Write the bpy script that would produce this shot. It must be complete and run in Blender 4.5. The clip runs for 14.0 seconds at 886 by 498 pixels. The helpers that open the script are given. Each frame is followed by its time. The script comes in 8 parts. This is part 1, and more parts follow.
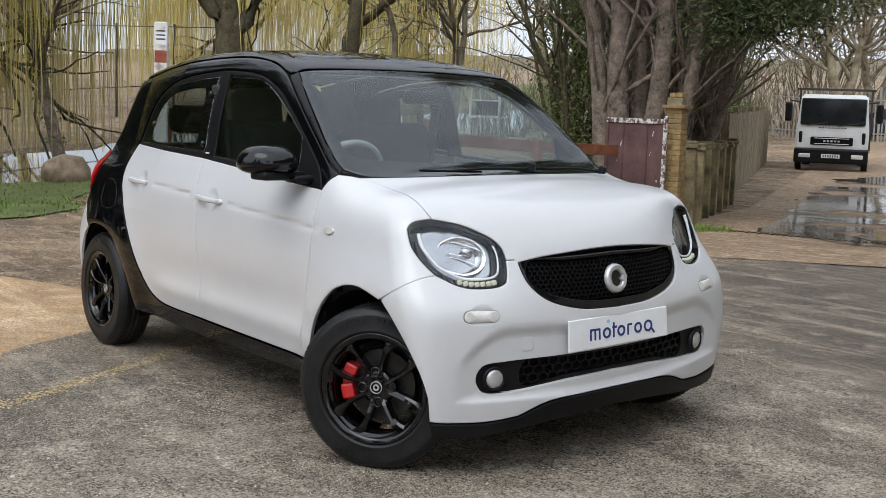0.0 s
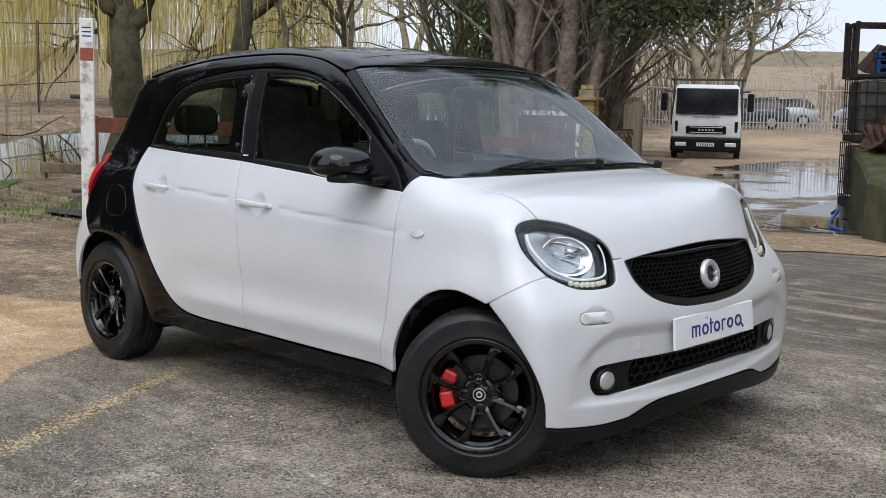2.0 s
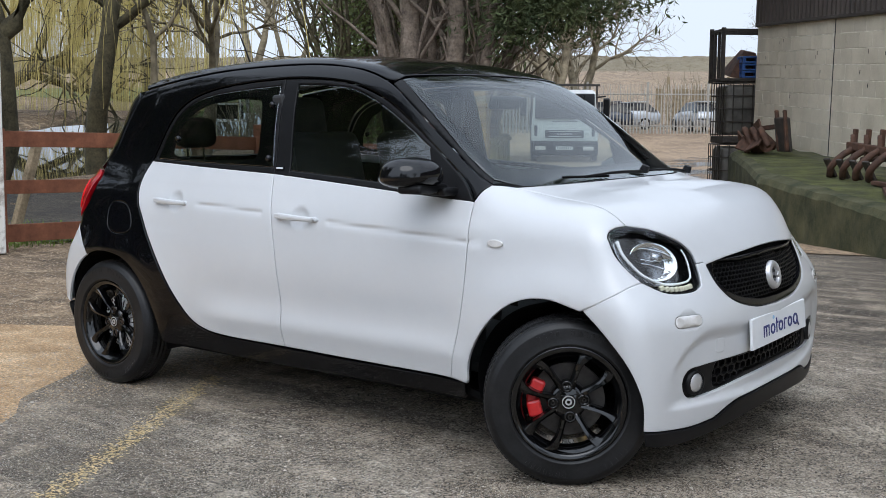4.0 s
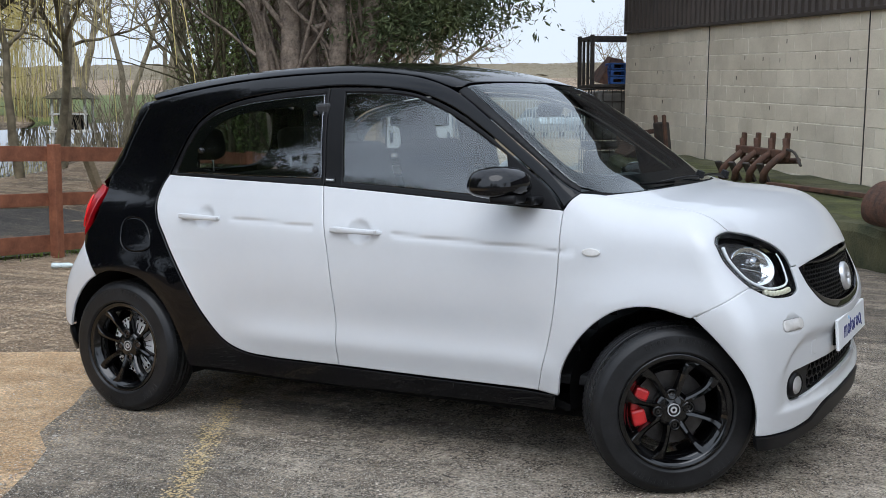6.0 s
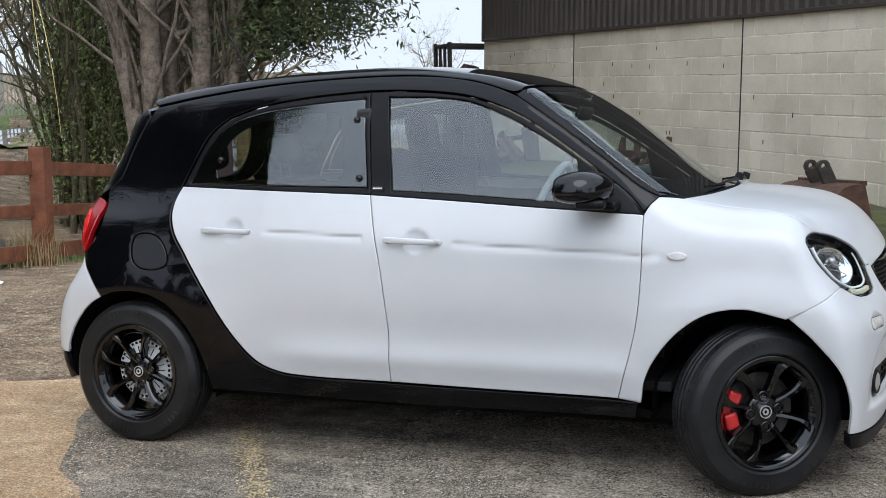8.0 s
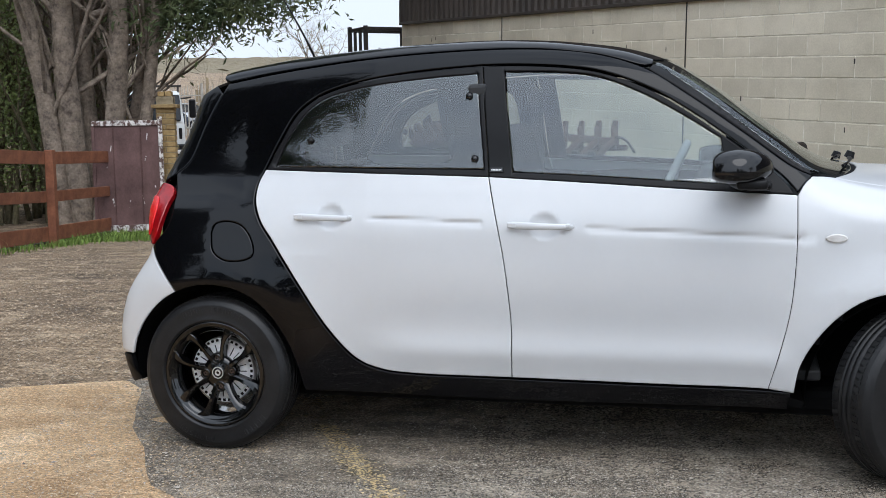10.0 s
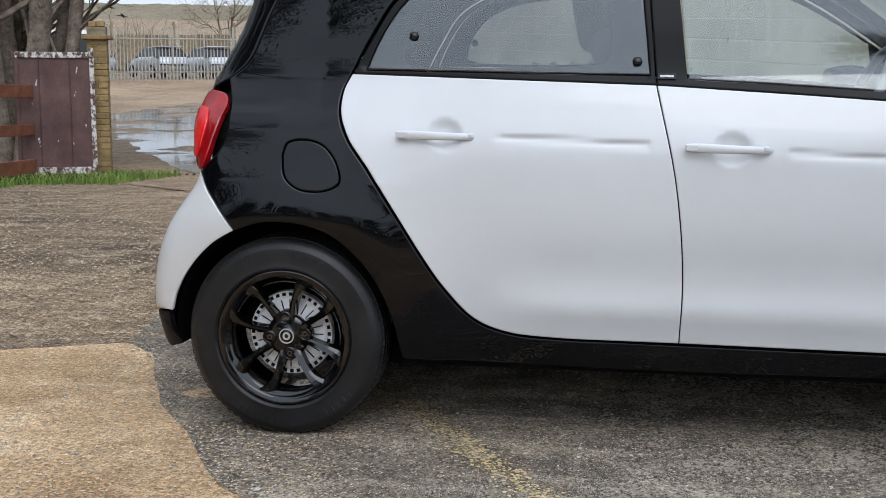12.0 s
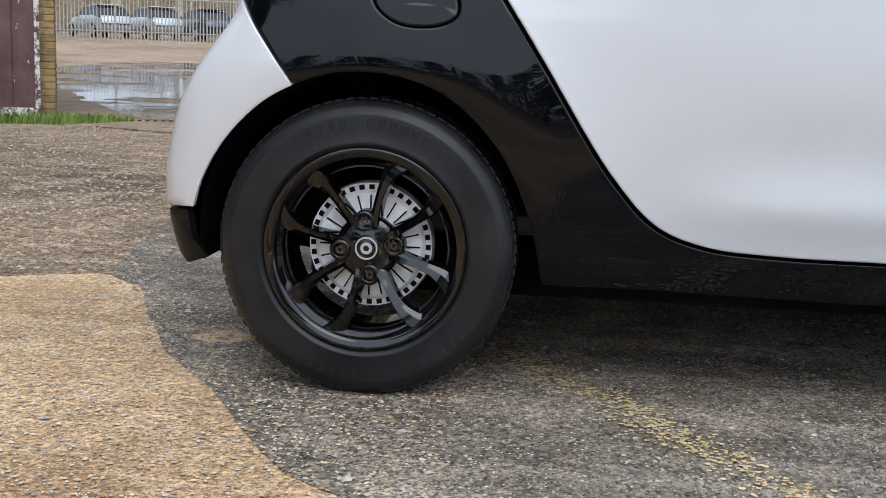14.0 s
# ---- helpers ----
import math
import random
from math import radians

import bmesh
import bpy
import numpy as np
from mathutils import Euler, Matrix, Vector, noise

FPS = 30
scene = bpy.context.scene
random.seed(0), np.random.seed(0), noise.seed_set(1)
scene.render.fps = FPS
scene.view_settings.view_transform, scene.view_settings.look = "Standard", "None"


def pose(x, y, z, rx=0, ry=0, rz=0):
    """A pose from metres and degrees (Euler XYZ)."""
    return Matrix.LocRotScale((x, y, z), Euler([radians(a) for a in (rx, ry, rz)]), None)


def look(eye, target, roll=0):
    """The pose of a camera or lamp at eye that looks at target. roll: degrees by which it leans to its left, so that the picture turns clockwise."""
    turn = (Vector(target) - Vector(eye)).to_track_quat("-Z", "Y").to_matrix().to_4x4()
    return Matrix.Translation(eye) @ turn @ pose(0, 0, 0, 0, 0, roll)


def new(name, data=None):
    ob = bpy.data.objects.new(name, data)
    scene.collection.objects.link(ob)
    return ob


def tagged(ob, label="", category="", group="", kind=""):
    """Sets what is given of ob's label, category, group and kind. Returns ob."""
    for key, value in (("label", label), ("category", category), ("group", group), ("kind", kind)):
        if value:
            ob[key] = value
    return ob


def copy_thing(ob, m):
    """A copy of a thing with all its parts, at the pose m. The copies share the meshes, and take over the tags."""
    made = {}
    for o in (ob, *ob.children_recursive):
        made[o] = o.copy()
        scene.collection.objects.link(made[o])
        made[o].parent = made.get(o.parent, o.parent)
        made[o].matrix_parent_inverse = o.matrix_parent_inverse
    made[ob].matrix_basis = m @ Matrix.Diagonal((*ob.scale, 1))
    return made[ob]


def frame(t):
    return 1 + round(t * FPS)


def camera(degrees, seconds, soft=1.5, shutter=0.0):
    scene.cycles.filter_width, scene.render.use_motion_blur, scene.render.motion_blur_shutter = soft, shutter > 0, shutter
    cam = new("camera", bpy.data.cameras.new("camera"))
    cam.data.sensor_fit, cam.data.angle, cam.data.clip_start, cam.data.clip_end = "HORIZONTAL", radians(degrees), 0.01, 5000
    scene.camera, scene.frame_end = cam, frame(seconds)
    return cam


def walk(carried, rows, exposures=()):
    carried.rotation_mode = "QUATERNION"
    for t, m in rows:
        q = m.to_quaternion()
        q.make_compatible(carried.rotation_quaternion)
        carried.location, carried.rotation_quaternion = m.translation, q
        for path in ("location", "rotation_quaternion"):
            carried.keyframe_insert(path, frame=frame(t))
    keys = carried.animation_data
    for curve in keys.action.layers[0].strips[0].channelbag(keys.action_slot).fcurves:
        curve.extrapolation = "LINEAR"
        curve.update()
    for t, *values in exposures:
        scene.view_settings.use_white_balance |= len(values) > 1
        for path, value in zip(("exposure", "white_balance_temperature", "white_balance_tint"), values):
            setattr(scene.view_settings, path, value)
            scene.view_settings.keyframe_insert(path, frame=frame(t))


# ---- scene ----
cam = camera(41.2, 14.0, soft=0.75)
PATH = [
    (0, (5.939, -3.088, 1.275), (4.36, -1.882, 1.045), 2.1),
    (0.5, (5.778, -3.275, 1.282), (4.238, -2.02, 1.049), 1.8),
    (1, (5.595, -3.401, 1.262), (4.092, -2.102, 1.028), 1.5),
    (1.5, (5.429, -3.514, 1.262), (3.965, -2.172, 1.026), 1.3),
    (2, (5.29, -3.639, 1.263), (3.868, -2.253, 1.03), 1.2),
    (4.5, (4.444, -4.305, 1.261), (3.278, -2.694, 1.046), 0.2),
    (5, (4.24, -4.397, 1.258), (3.129, -2.748, 1.046), 0.0),
    (5.5, (4.049, -4.495, 1.263), (3.001, -2.805, 1.054), -0.1),
    (6, (3.804, -4.619, 1.263), (2.825, -2.888, 1.058), -0.2),
    (6.5, (3.577, -4.721, 1.26), (2.67, -2.95, 1.058), -0.2),
    (7, (3.362, -4.785, 1.262), (2.53, -2.977, 1.065), -0.4),
    (9.5, (2.143, -4.931, 1.249), (1.617, -3.012, 1.041), -1.1),
    (10, (1.912, -4.847, 1.239), (1.43, -2.919, 1.02), -1.0),
    (10.5, (1.686, -4.686, 1.208), (1.245, -2.75, 0.969), -0.8),
    (11, (1.46, -4.508, 1.168), (1.06, -2.567, 0.906), -0.5),
    (11.5, (1.208, -4.309, 1.121), (0.852, -2.361, 0.836), -0.2),
    (12, (1.001, -4.058, 1.064), (0.684, -2.106, 0.768), 0.2),
    (12.5, (0.798, -3.82, 0.991), (0.517, -1.863, 0.687), 0.4),
    (13, (0.61, -3.598, 0.897), (0.357, -1.638, 0.587), 0.9),
    (13.5, (0.478, -3.312, 0.791), (0.248, -1.352, 0.471), 1.3),
    (14, (0.397, -3.036, 0.682), (0.185, -1.075, 0.351), 2.0),
]
walk(cam, [(t, look(eye, target, roll)) for t, eye, target, roll in PATH], exposures=((0.0, 0.12, 6750, 12), (2.0, 0.11, 6550, 12), (5.0, 0.10, 6250, 11), (9.5, 0.19, 6350, 11), (12.0, 0.10, 6350, 11), (13.0, 0.04, 6250, 11), (14.0, 0.30, 6250, 12)))

# ---- world, sun and exposure ----
SUN_ELEV, SUN_ROT = 52.0, 158.0
world = bpy.data.worlds.new("sky")
scene.world = world
world.use_nodes = True
wn = world.node_tree
sky = wn.nodes.new("ShaderNodeTexSky")
sky.sky_type, sky.sun_disc = "NISHITA", False
sky.sun_elevation, sky.sun_rotation = radians(SUN_ELEV), radians(SUN_ROT)
sky.dust_density, sky.air_density = 0.6, 1.0
# broken white cloud over the blue
cloud_at, cloud, cloud_ramp, cloud_mix = (wn.nodes.new(k) for k in ("ShaderNodeTexCoord", "ShaderNodeTexNoise", "ShaderNodeValToRGB", "ShaderNodeMix"))
cloud.inputs["Scale"].default_value, cloud.inputs["Detail"].default_value, cloud.inputs["Roughness"].default_value = 2.6, 7.0, 0.55
cloud_ramp.color_ramp.elements[0].position, cloud_ramp.color_ramp.elements[1].position = 0.12, 0.50
cloud_mix.data_type = "RGBA"
cloud_mix.inputs[7].default_value = (6.9, 7.7, 8.7, 1)
wn.links.new(cloud_at.outputs["Generated"], cloud.inputs["Vector"])
wn.links.new(cloud.outputs["Fac"], cloud_ramp.inputs["Fac"])
wn.links.new(cloud_ramp.outputs["Color"], cloud_mix.inputs["Factor"])
wn.links.new(sky.outputs[0], cloud_mix.inputs[6])
# the veil of cloud is brighter towards the sun
sun_way = (math.sin(radians(SUN_ROT)) * math.cos(radians(SUN_ELEV)), math.cos(radians(SUN_ROT)) * math.cos(radians(SUN_ELEV)), math.sin(radians(SUN_ELEV)))
toward, glow, veil = (wn.nodes.new(k) for k in ("ShaderNodeVectorMath", "ShaderNodeMapRange", "ShaderNodeVectorMath"))
toward.operation, veil.operation = "DOT_PRODUCT", "SCALE"
toward.inputs[1].default_value = sun_way
for key, value in (("From Min", 0.0), ("From Max", 1.0), ("To Min", 1.05), ("To Max", 2.2)):
    glow.inputs[key].default_value = value
wn.links.new(cloud_at.outputs["Generated"], toward.inputs[0])
wn.links.new(toward.outputs["Value"], glow.inputs["Value"])
wn.links.new(cloud_mix.outputs[2], veil.inputs[0])
wn.links.new(glow.outputs["Result"], veil.inputs["Scale"])
wn.links.new(veil.outputs[0], wn.nodes["Background"].inputs[0])
wn.nodes["Background"].inputs[1].default_value = 0.105
sun = new("sun", bpy.data.lights.new("sun", "SUN"))
sun.data.energy, sun.data.angle, sun.data.color = 0.95, radians(40), (1.0, 0.98, 0.95)
sun.matrix_world = look((0, 0, 0), (-math.sin(radians(SUN_ROT)) * math.cos(radians(SUN_ELEV)), -math.cos(radians(SUN_ROT)) * math.cos(radians(SUN_ELEV)), -math.sin(radians(SUN_ELEV))))


# ---- materials ----
def surface(name, dark, light=None, rough=0.6, metal=0.0, scale=8.0, bump=0.0, grain=60.0, coat=0.0, spread=(0.35, 0.65), fine=0.0, random_amount=0.0, bump_far=0.01, spec=0.5, world_wide=False):
    """A material whose colour drifts between two tones by noise at two scales, with a fine bump; it may vary from piece to piece."""
    light = light or dark
    m = bpy.data.materials.new(name)
    m.use_nodes = True
    t = m.node_tree
    b = t.nodes["Principled BSDF"]
    b.inputs["Roughness"].default_value, b.inputs["Metallic"].default_value = rough, metal
    b.inputs["Coat Weight"].default_value, b.inputs["Coat Roughness"].default_value = coat, 0.04
    b.inputs["Specular IOR Level"].default_value = spec
    co = t.nodes.new("ShaderNodeTexCoord")

    def noise_at(s, detail=6.0):
        n = t.nodes.new("ShaderNodeTexNoise")
        n.inputs["Scale"].default_value, n.inputs["Detail"].default_value, n.inputs["Roughness"].default_value = s, detail, 0.62
        t.links.new(place, n.inputs["Vector"])
        return n
    place = t.nodes.new("ShaderNodeNewGeometry").outputs["Position"] if world_wide else co.outputs["Object"]
    big, small = noise_at(scale), noise_at(grain)
    ramp = t.nodes.new("ShaderNodeValToRGB")
    ramp.color_ramp.elements[0].position, ramp.color_ramp.elements[1].position = spread
    ramp.color_ramp.elements[0].color, ramp.color_ramp.elements[1].color = (*dark, 1), (*light, 1)
    mixer = t.nodes.new("ShaderNodeMix")
    mixer.inputs["Factor"].default_value = fine
    t.links.new(big.outputs["Fac"], mixer.inputs["A"])
    t.links.new(small.outputs["Fac"], mixer.inputs["B"])
    t.links.new(mixer.outputs["Result"], ramp.inputs["Fac"])
    colour = ramp.outputs["Color"]
    if random_amount:
        info, hsv, mul = t.nodes.new("ShaderNodeObjectInfo"), t.nodes.new("ShaderNodeHueSaturation"), t.nodes.new("ShaderNodeMapRange")
        mul.inputs["To Min"].default_value, mul.inputs["To Max"].default_value = 1 - random_amount, 1 + random_amount
        t.links.new(info.outputs["Random"], mul.inputs["Value"])
        t.links.new(mul.outputs["Result"], hsv.inputs["Value"])
        t.links.new(colour, hsv.inputs["Color"])
        colour = hsv.outputs["Color"]
    t.links.new(colour, b.inputs["Base Color"])
    if bump:
        bn = t.nodes.new("ShaderNodeBump")
        bn.inputs["Strength"].default_value, bn.inputs["Distance"].default_value = bump, bump_far
        t.links.new(small.outputs["Fac"], bn.inputs["Height"])
        t.links.new(bn.outputs["Normal"], b.inputs["Normal"])
    return m


def ground_material(name, dark, mid, light, stone, stone_scale=150.0, stone_share=0.30, scale=0.5, streak=0.35, angle=58.0, rough=0.85, bump=0.7, depth=0.006, vary=(0.50, 1.45)):
    """Worn ground: broad stains, dusty streaks along the way of travel, and single stones in it."""
    m = bpy.data.materials.new(name)
    m.use_nodes = True
    t = m.node_tree
    b = t.nodes["Principled BSDF"]
    b.inputs["Roughness"].default_value = rough
    co = t.nodes.new("ShaderNodeTexCoord")

    def noise_at(s, detail, vector=None):
        n = t.nodes.new("ShaderNodeTexNoise")
        n.inputs["Scale"].default_value, n.inputs["Detail"].default_value, n.inputs["Roughness"].default_value = s, detail, 0.65
        t.links.new(vector or co.outputs["Object"], n.inputs["Vector"])
        return n.outputs["Fac"]

    def stretch(value, lo, hi, a=0.0, z=1.0):
        n = t.nodes.new("ShaderNodeMapRange")
        for k, v in (("From Min", lo), ("From Max", hi), ("To Min", a), ("To Max", z)):
            n.inputs[k].default_value = v
        t.links.new(value, n.inputs["Value"])
        return n.outputs["Result"]

    def blend(fac, a, c, kind="MIX"):
        n = t.nodes.new("ShaderNodeMix")
        n.data_type, n.blend_type = "RGBA", kind
        for sock, v in ((n.inputs["Factor"], fac), (n.inputs[6], a), (n.inputs[7], c)):
            if isinstance(v, (int, float)):
                sock.default_value = v
            elif isinstance(v, tuple):
                sock.default_value = (*v, 1)
            else:
                t.links.new(v, sock)
        return n.outputs[2]
    turn = t.nodes.new("ShaderNodeMapping")
    turn.inputs["Rotation"].default_value, turn.inputs["Scale"].default_value = (0, 0, radians(angle)), (0.35, 3.2, 1)
    t.links.new(co.outputs["Object"], turn.inputs["Vector"])
    colour = blend(stretch(noise_at(scale, 7), 0.36, 0.64), dark, mid)
    colour = blend(stretch(noise_at(1.6, 8, turn.outputs["Vector"]), 0.50, 0.72, 0, streak), colour, light)
    colour = blend(stretch(noise_at(3.1, 9), 0.52, 0.70, 0, 0.75), colour, light)
    colour = blend(stretch(noise_at(7.0, 9), 0.30, 0.50, 0.45, 0.0), colour, dark)
    vor = t.nodes.new("ShaderNodeTexVoronoi")
    vor.inputs["Scale"].default_value = stone_scale
    t.links.new(co.outputs["Object"], vor.inputs["Vector"])
    sep = t.nodes.new("ShaderNodeSeparateColor")
    t.links.new(vor.outputs["Color"], sep.inputs[0])
    pick = stretch(sep.outputs[0], 1 - stone_share, 1 - stone_share + 0.12)
    core = stretch(vor.outputs["Distance"], 0.55, 0.25)
    both_of = t.nodes.new("ShaderNodeMath")
    both_of.operation = "MULTIPLY"
    t.links.new(pick, both_of.inputs[0])
    t.links.new(core, both_of.inputs[1])
    dim = stretch(sep.outputs[1], 0.0, 1.0, *vary)
    colour = blend(1.0, colour, dim, "MULTIPLY")
    colour = blend(1.0, colour, stretch(noise_at(stone_scale * 0.35, 4), 0.35, 0.65, 0.70, 1.30), "MULTIPLY")
    colour = blend(both_of.outputs[0], colour, stone)
    t.links.new(colour, b.inputs["Base Color"])
    bn = t.nodes.new("ShaderNodeBump")
    bn.inputs["Strength"].default_value, bn.inputs["Distance"].default_value = bump, depth
    t.links.new(core, bn.inputs["Height"])
    t.links.new(bn.outputs["Normal"], b.inputs["Normal"])
    return m


def film_material(name, mud, film, rough=0.07, scale=0.55, lo=0.42, hi=0.50, grain=7, bump=0.10):
    """A film over the ground, water or dust, broken up at its edges."""
    m = surface(name, mud, film, rough, scale=0.9, bump=bump, grain=grain, spread=(0.35, 0.65), fine=0.3)
    t = m.node_tree
    co, n, r = (t.nodes.new(k) for k in ("ShaderNodeTexCoord", "ShaderNodeTexNoise", "ShaderNodeMapRange"))
    n.inputs["Scale"].default_value, n.inputs["Detail"].default_value, n.inputs["Roughness"].default_value = scale, 10.0, 0.7
    r.inputs["From Min"].default_value, r.inputs["From Max"].default_value = lo, hi
    t.links.new(co.outputs["Object"], n.inputs["Vector"])
    t.links.new(n.outputs["Fac"], r.inputs["Value"])
    t.links.new(r.outputs["Result"], t.nodes["Principled BSDF"].inputs["Alpha"])
    return m


def dust_material(name, dark, mid, light, scale, lo, hi, centre, reach):
    """Dust with its own grit, broken up and thinning out towards its edges."""
    m = ground_material(name, dark, mid, light, (0.84, 0.78, 0.68), 150, 0.17, 0.9, 0.5, 58, 0.9, 1.0, 0.006, (0.40, 1.55))
    t = m.node_tree
    co, n, r, place, fade, both_of = (t.nodes.new(k) for k in ("ShaderNodeTexCoord", "ShaderNodeTexNoise", "ShaderNodeMapRange", "ShaderNodeMapping", "ShaderNodeTexGradient", "ShaderNodeMath"))
    place.inputs["Location"].default_value = (-centre[0] / reach, -centre[1] / reach, 0)
    place.inputs["Scale"].default_value = (1 / reach, 1 / reach, 0)
    fade.gradient_type, both_of.operation = "SPHERICAL", "MULTIPLY_ADD"
    t.links.new(co.outputs["Object"], place.inputs["Vector"])
    t.links.new(place.outputs["Vector"], fade.inputs["Vector"])
    n.inputs["Scale"].default_value, n.inputs["Detail"].default_value, n.inputs["Roughness"].default_value = scale, 12.0, 0.75
    r.inputs["From Min"].default_value, r.inputs["From Max"].default_value = lo, hi
    t.links.new(co.outputs["Object"], n.inputs["Vector"])
    both_of.inputs[1].default_value = 1.0
    t.links.new(n.outputs["Fac"], both_of.inputs[0])
    edge = t.nodes.new("ShaderNodeMapRange")
    for k, v in (("From Min", 0.0), ("From Max", 0.55), ("To Min", -0.42), ("To Max", 0.0)):
        edge.inputs[k].default_value = v
    t.links.new(fade.outputs["Fac"], edge.inputs["Value"])
    t.links.new(edge.outputs["Result"], both_of.inputs[2])
    t.links.new(both_of.outputs[0], r.inputs["Value"])
    t.links.new(r.outputs["Result"], t.nodes["Principled BSDF"].inputs["Alpha"])
    return m


def pane_material(name, tint, straight=0.09):
    """Thin glass: clear with a tint, and a mirror image that grows towards grazing angles, alike from both sides."""
    m = bpy.data.materials.new(name)
    m.use_nodes = True
    t = m.node_tree
    t.nodes.remove(t.nodes["Principled BSDF"])
    clear, gloss, mix, facing, power, share = (t.nodes.new(k) for k in ("ShaderNodeBsdfTransparent", "ShaderNodeBsdfGlossy", "ShaderNodeMixShader", "ShaderNodeLayerWeight", "ShaderNodeMath", "ShaderNodeMapRange"))
    clear.inputs["Color"].default_value, gloss.inputs["Color"].default_value = (*tint, 1), (0.95, 0.98, 1.0, 1)
    gloss.inputs["Roughness"].default_value, facing.inputs["Blend"].default_value = 0.0, 0.5
    power.operation, power.inputs[1].default_value = "POWER", 4.8
    share.inputs["To Min"].default_value, share.inputs["To Max"].default_value = straight, 1.0
    t.links.new(facing.outputs["Facing"], power.inputs[0])
    t.links.new(power.outputs[0], share.inputs["Value"])
    t.links.new(share.outputs["Result"], mix.inputs[0])
    t.links.new(clear.outputs[0], mix.inputs[1])
    t.links.new(gloss.outputs[0], mix.inputs[2])
    t.links.new(mix.outputs[0], t.nodes["Material Output"].inputs["Surface"])
    return m


WHITE_PAINT = surface("white_paint", (0.560, 0.568, 0.580), (0.600, 0.606, 0.617), 0.42, coat=0.65, scale=1.5, fine=0.1)
WHITE_PAINT.node_tree.nodes["Principled BSDF"].inputs["Coat Roughness"].default_value = 0.05
BLACK_PAINT = surface("black_paint", (0.0016, 0.0017, 0.0024), (0.0028, 0.003, 0.004), 0.015, spec=0.26, scale=2.0)
BLACK_GLOSS = surface("black_gloss_plastic", (0.003, 0.003, 0.0035), (0.005, 0.005, 0.006), 0.05, spec=0.42, scale=3)
WHEEL_BLACK = surface("gloss_black_wheel_paint", (0.0014, 0.0014, 0.0016), (0.0026, 0.0026, 0.003), 0.04, spec=0.55, scale=6)
BLACK_SATIN = surface("black_satin_plastic", (0.004, 0.004, 0.0045), (0.008, 0.008, 0.009), 0.42, spec=0.20, scale=5)
BLACK_MATT = surface("black_matt_plastic", (0.003, 0.003, 0.0035), (0.006, 0.006, 0.0065), 0.75, spec=0.10, scale=6, bump=0.1, grain=300)
RUBBER = surface("tyre_rubber", (0.006, 0.006, 0.0065), (0.020, 0.020, 0.021), 0.42, spec=0.30, scale=7, bump=0.25, grain=120, fine=0.25, bump_far=0.002, spread=(0.40, 0.72))
CHROME = surface("chrome", (0.75, 0.75, 0.76), (0.85, 0.85, 0.86), 0.12, metal=1.0, scale=6)
SILVER = surface("silver_paint", (0.50, 0.50, 0.51), (0.60, 0.60, 0.61), 0.32, metal=0.6, scale=6)
DISC_STEEL = surface("brake_steel", (0.03, 0.028, 0.027), (0.08, 0.075, 0.072), 0.40, metal=0.8, scale=14)
DRUM_SILVER = surface("drum_silver", (0.70, 0.70, 0.71), (0.88, 0.88, 0.88), 0.45, metal=0.1, scale=20, bump=0.1)
RED_CALIPER = surface("red_caliper_paint", (0.42, 0.012, 0.014), (0.60, 0.02, 0.02), 0.35, scale=20, coat=0.3)
LAMP_RED = surface("red_lamp_plastic", (0.16, 0.002, 0.005), (0.34, 0.005, 0.008), 0.10, scale=20, spread=(0.3, 0.7))
LAMP_CLEAR = surface("clear_lamp_plastic", (0.50, 0.48, 0.46), (0.66, 0.64, 0.62), 0.15, scale=20, coat=1.0)
SEAT_CLOTH = surface("seat_cloth", (0.012, 0.012, 0.014), (0.022, 0.022, 0.024), 0.9, scale=12, bump=0.3, grain=300)
TRIM_GREY = surface("interior_trim", (0.020, 0.021, 0.023), (0.032, 0.033, 0.035), 0.7, scale=6)
LAMP_BOWL = surface("grey_lamp_bowl", (0.34, 0.34, 0.35), (0.50, 0.50, 0.51), 0.20, metal=0.92, scale=10)
GUIDE = surface("white_light_guide", (0.80, 0.81, 0.82), (0.88, 0.88, 0.88), 0.2, scale=10)
LED_CREAM = surface("cream_led_lens", (0.62, 0.58, 0.42), (0.78, 0.74, 0.58), 0.2, scale=60)
LAMP_BRIGHT = surface("bright_red_lamp_plastic", (0.50, 0.006, 0.010), (0.75, 0.02, 0.02), 0.12, scale=30, spread=(0.3, 0.7))
TRIM_PALE = surface("pale_interior_trim", (0.30, 0.31, 0.32), (0.40, 0.40, 0.41), 0.7, scale=6)
PLATE_WHITE = surface("plate_white", (0.72, 0.73, 0.75), (0.78, 0.79, 0.80), 0.3, scale=8)
INK_BLUE = surface("ink_blue", (0.012, 0.018, 0.12), (0.02, 0.03, 0.16), 0.4, scale=8)
PALE_BLUE = surface("pale_blue", (0.30, 0.50, 0.70), (0.36, 0.56, 0.74), 0.4, scale=8)
PRINT = surface("black_ceramic_print", (0.002, 0.002, 0.0022), (0.004, 0.004, 0.0045), 0.8, spec=0.05, scale=3)
GLASS_CLEAR = pane_material("car_glass", (0.80, 0.87, 0.85), 0.115)
SCREEN_GLASS = pane_material("windscreen_glass", (0.76, 0.86, 0.85), 0.075)
GLASS_TINT = pane_material("tinted_car_glass", (0.60, 0.65, 0.65), 0.11)
LENS = pane_material("lamp_lens", (0.94, 0.96, 0.97), 0.035)


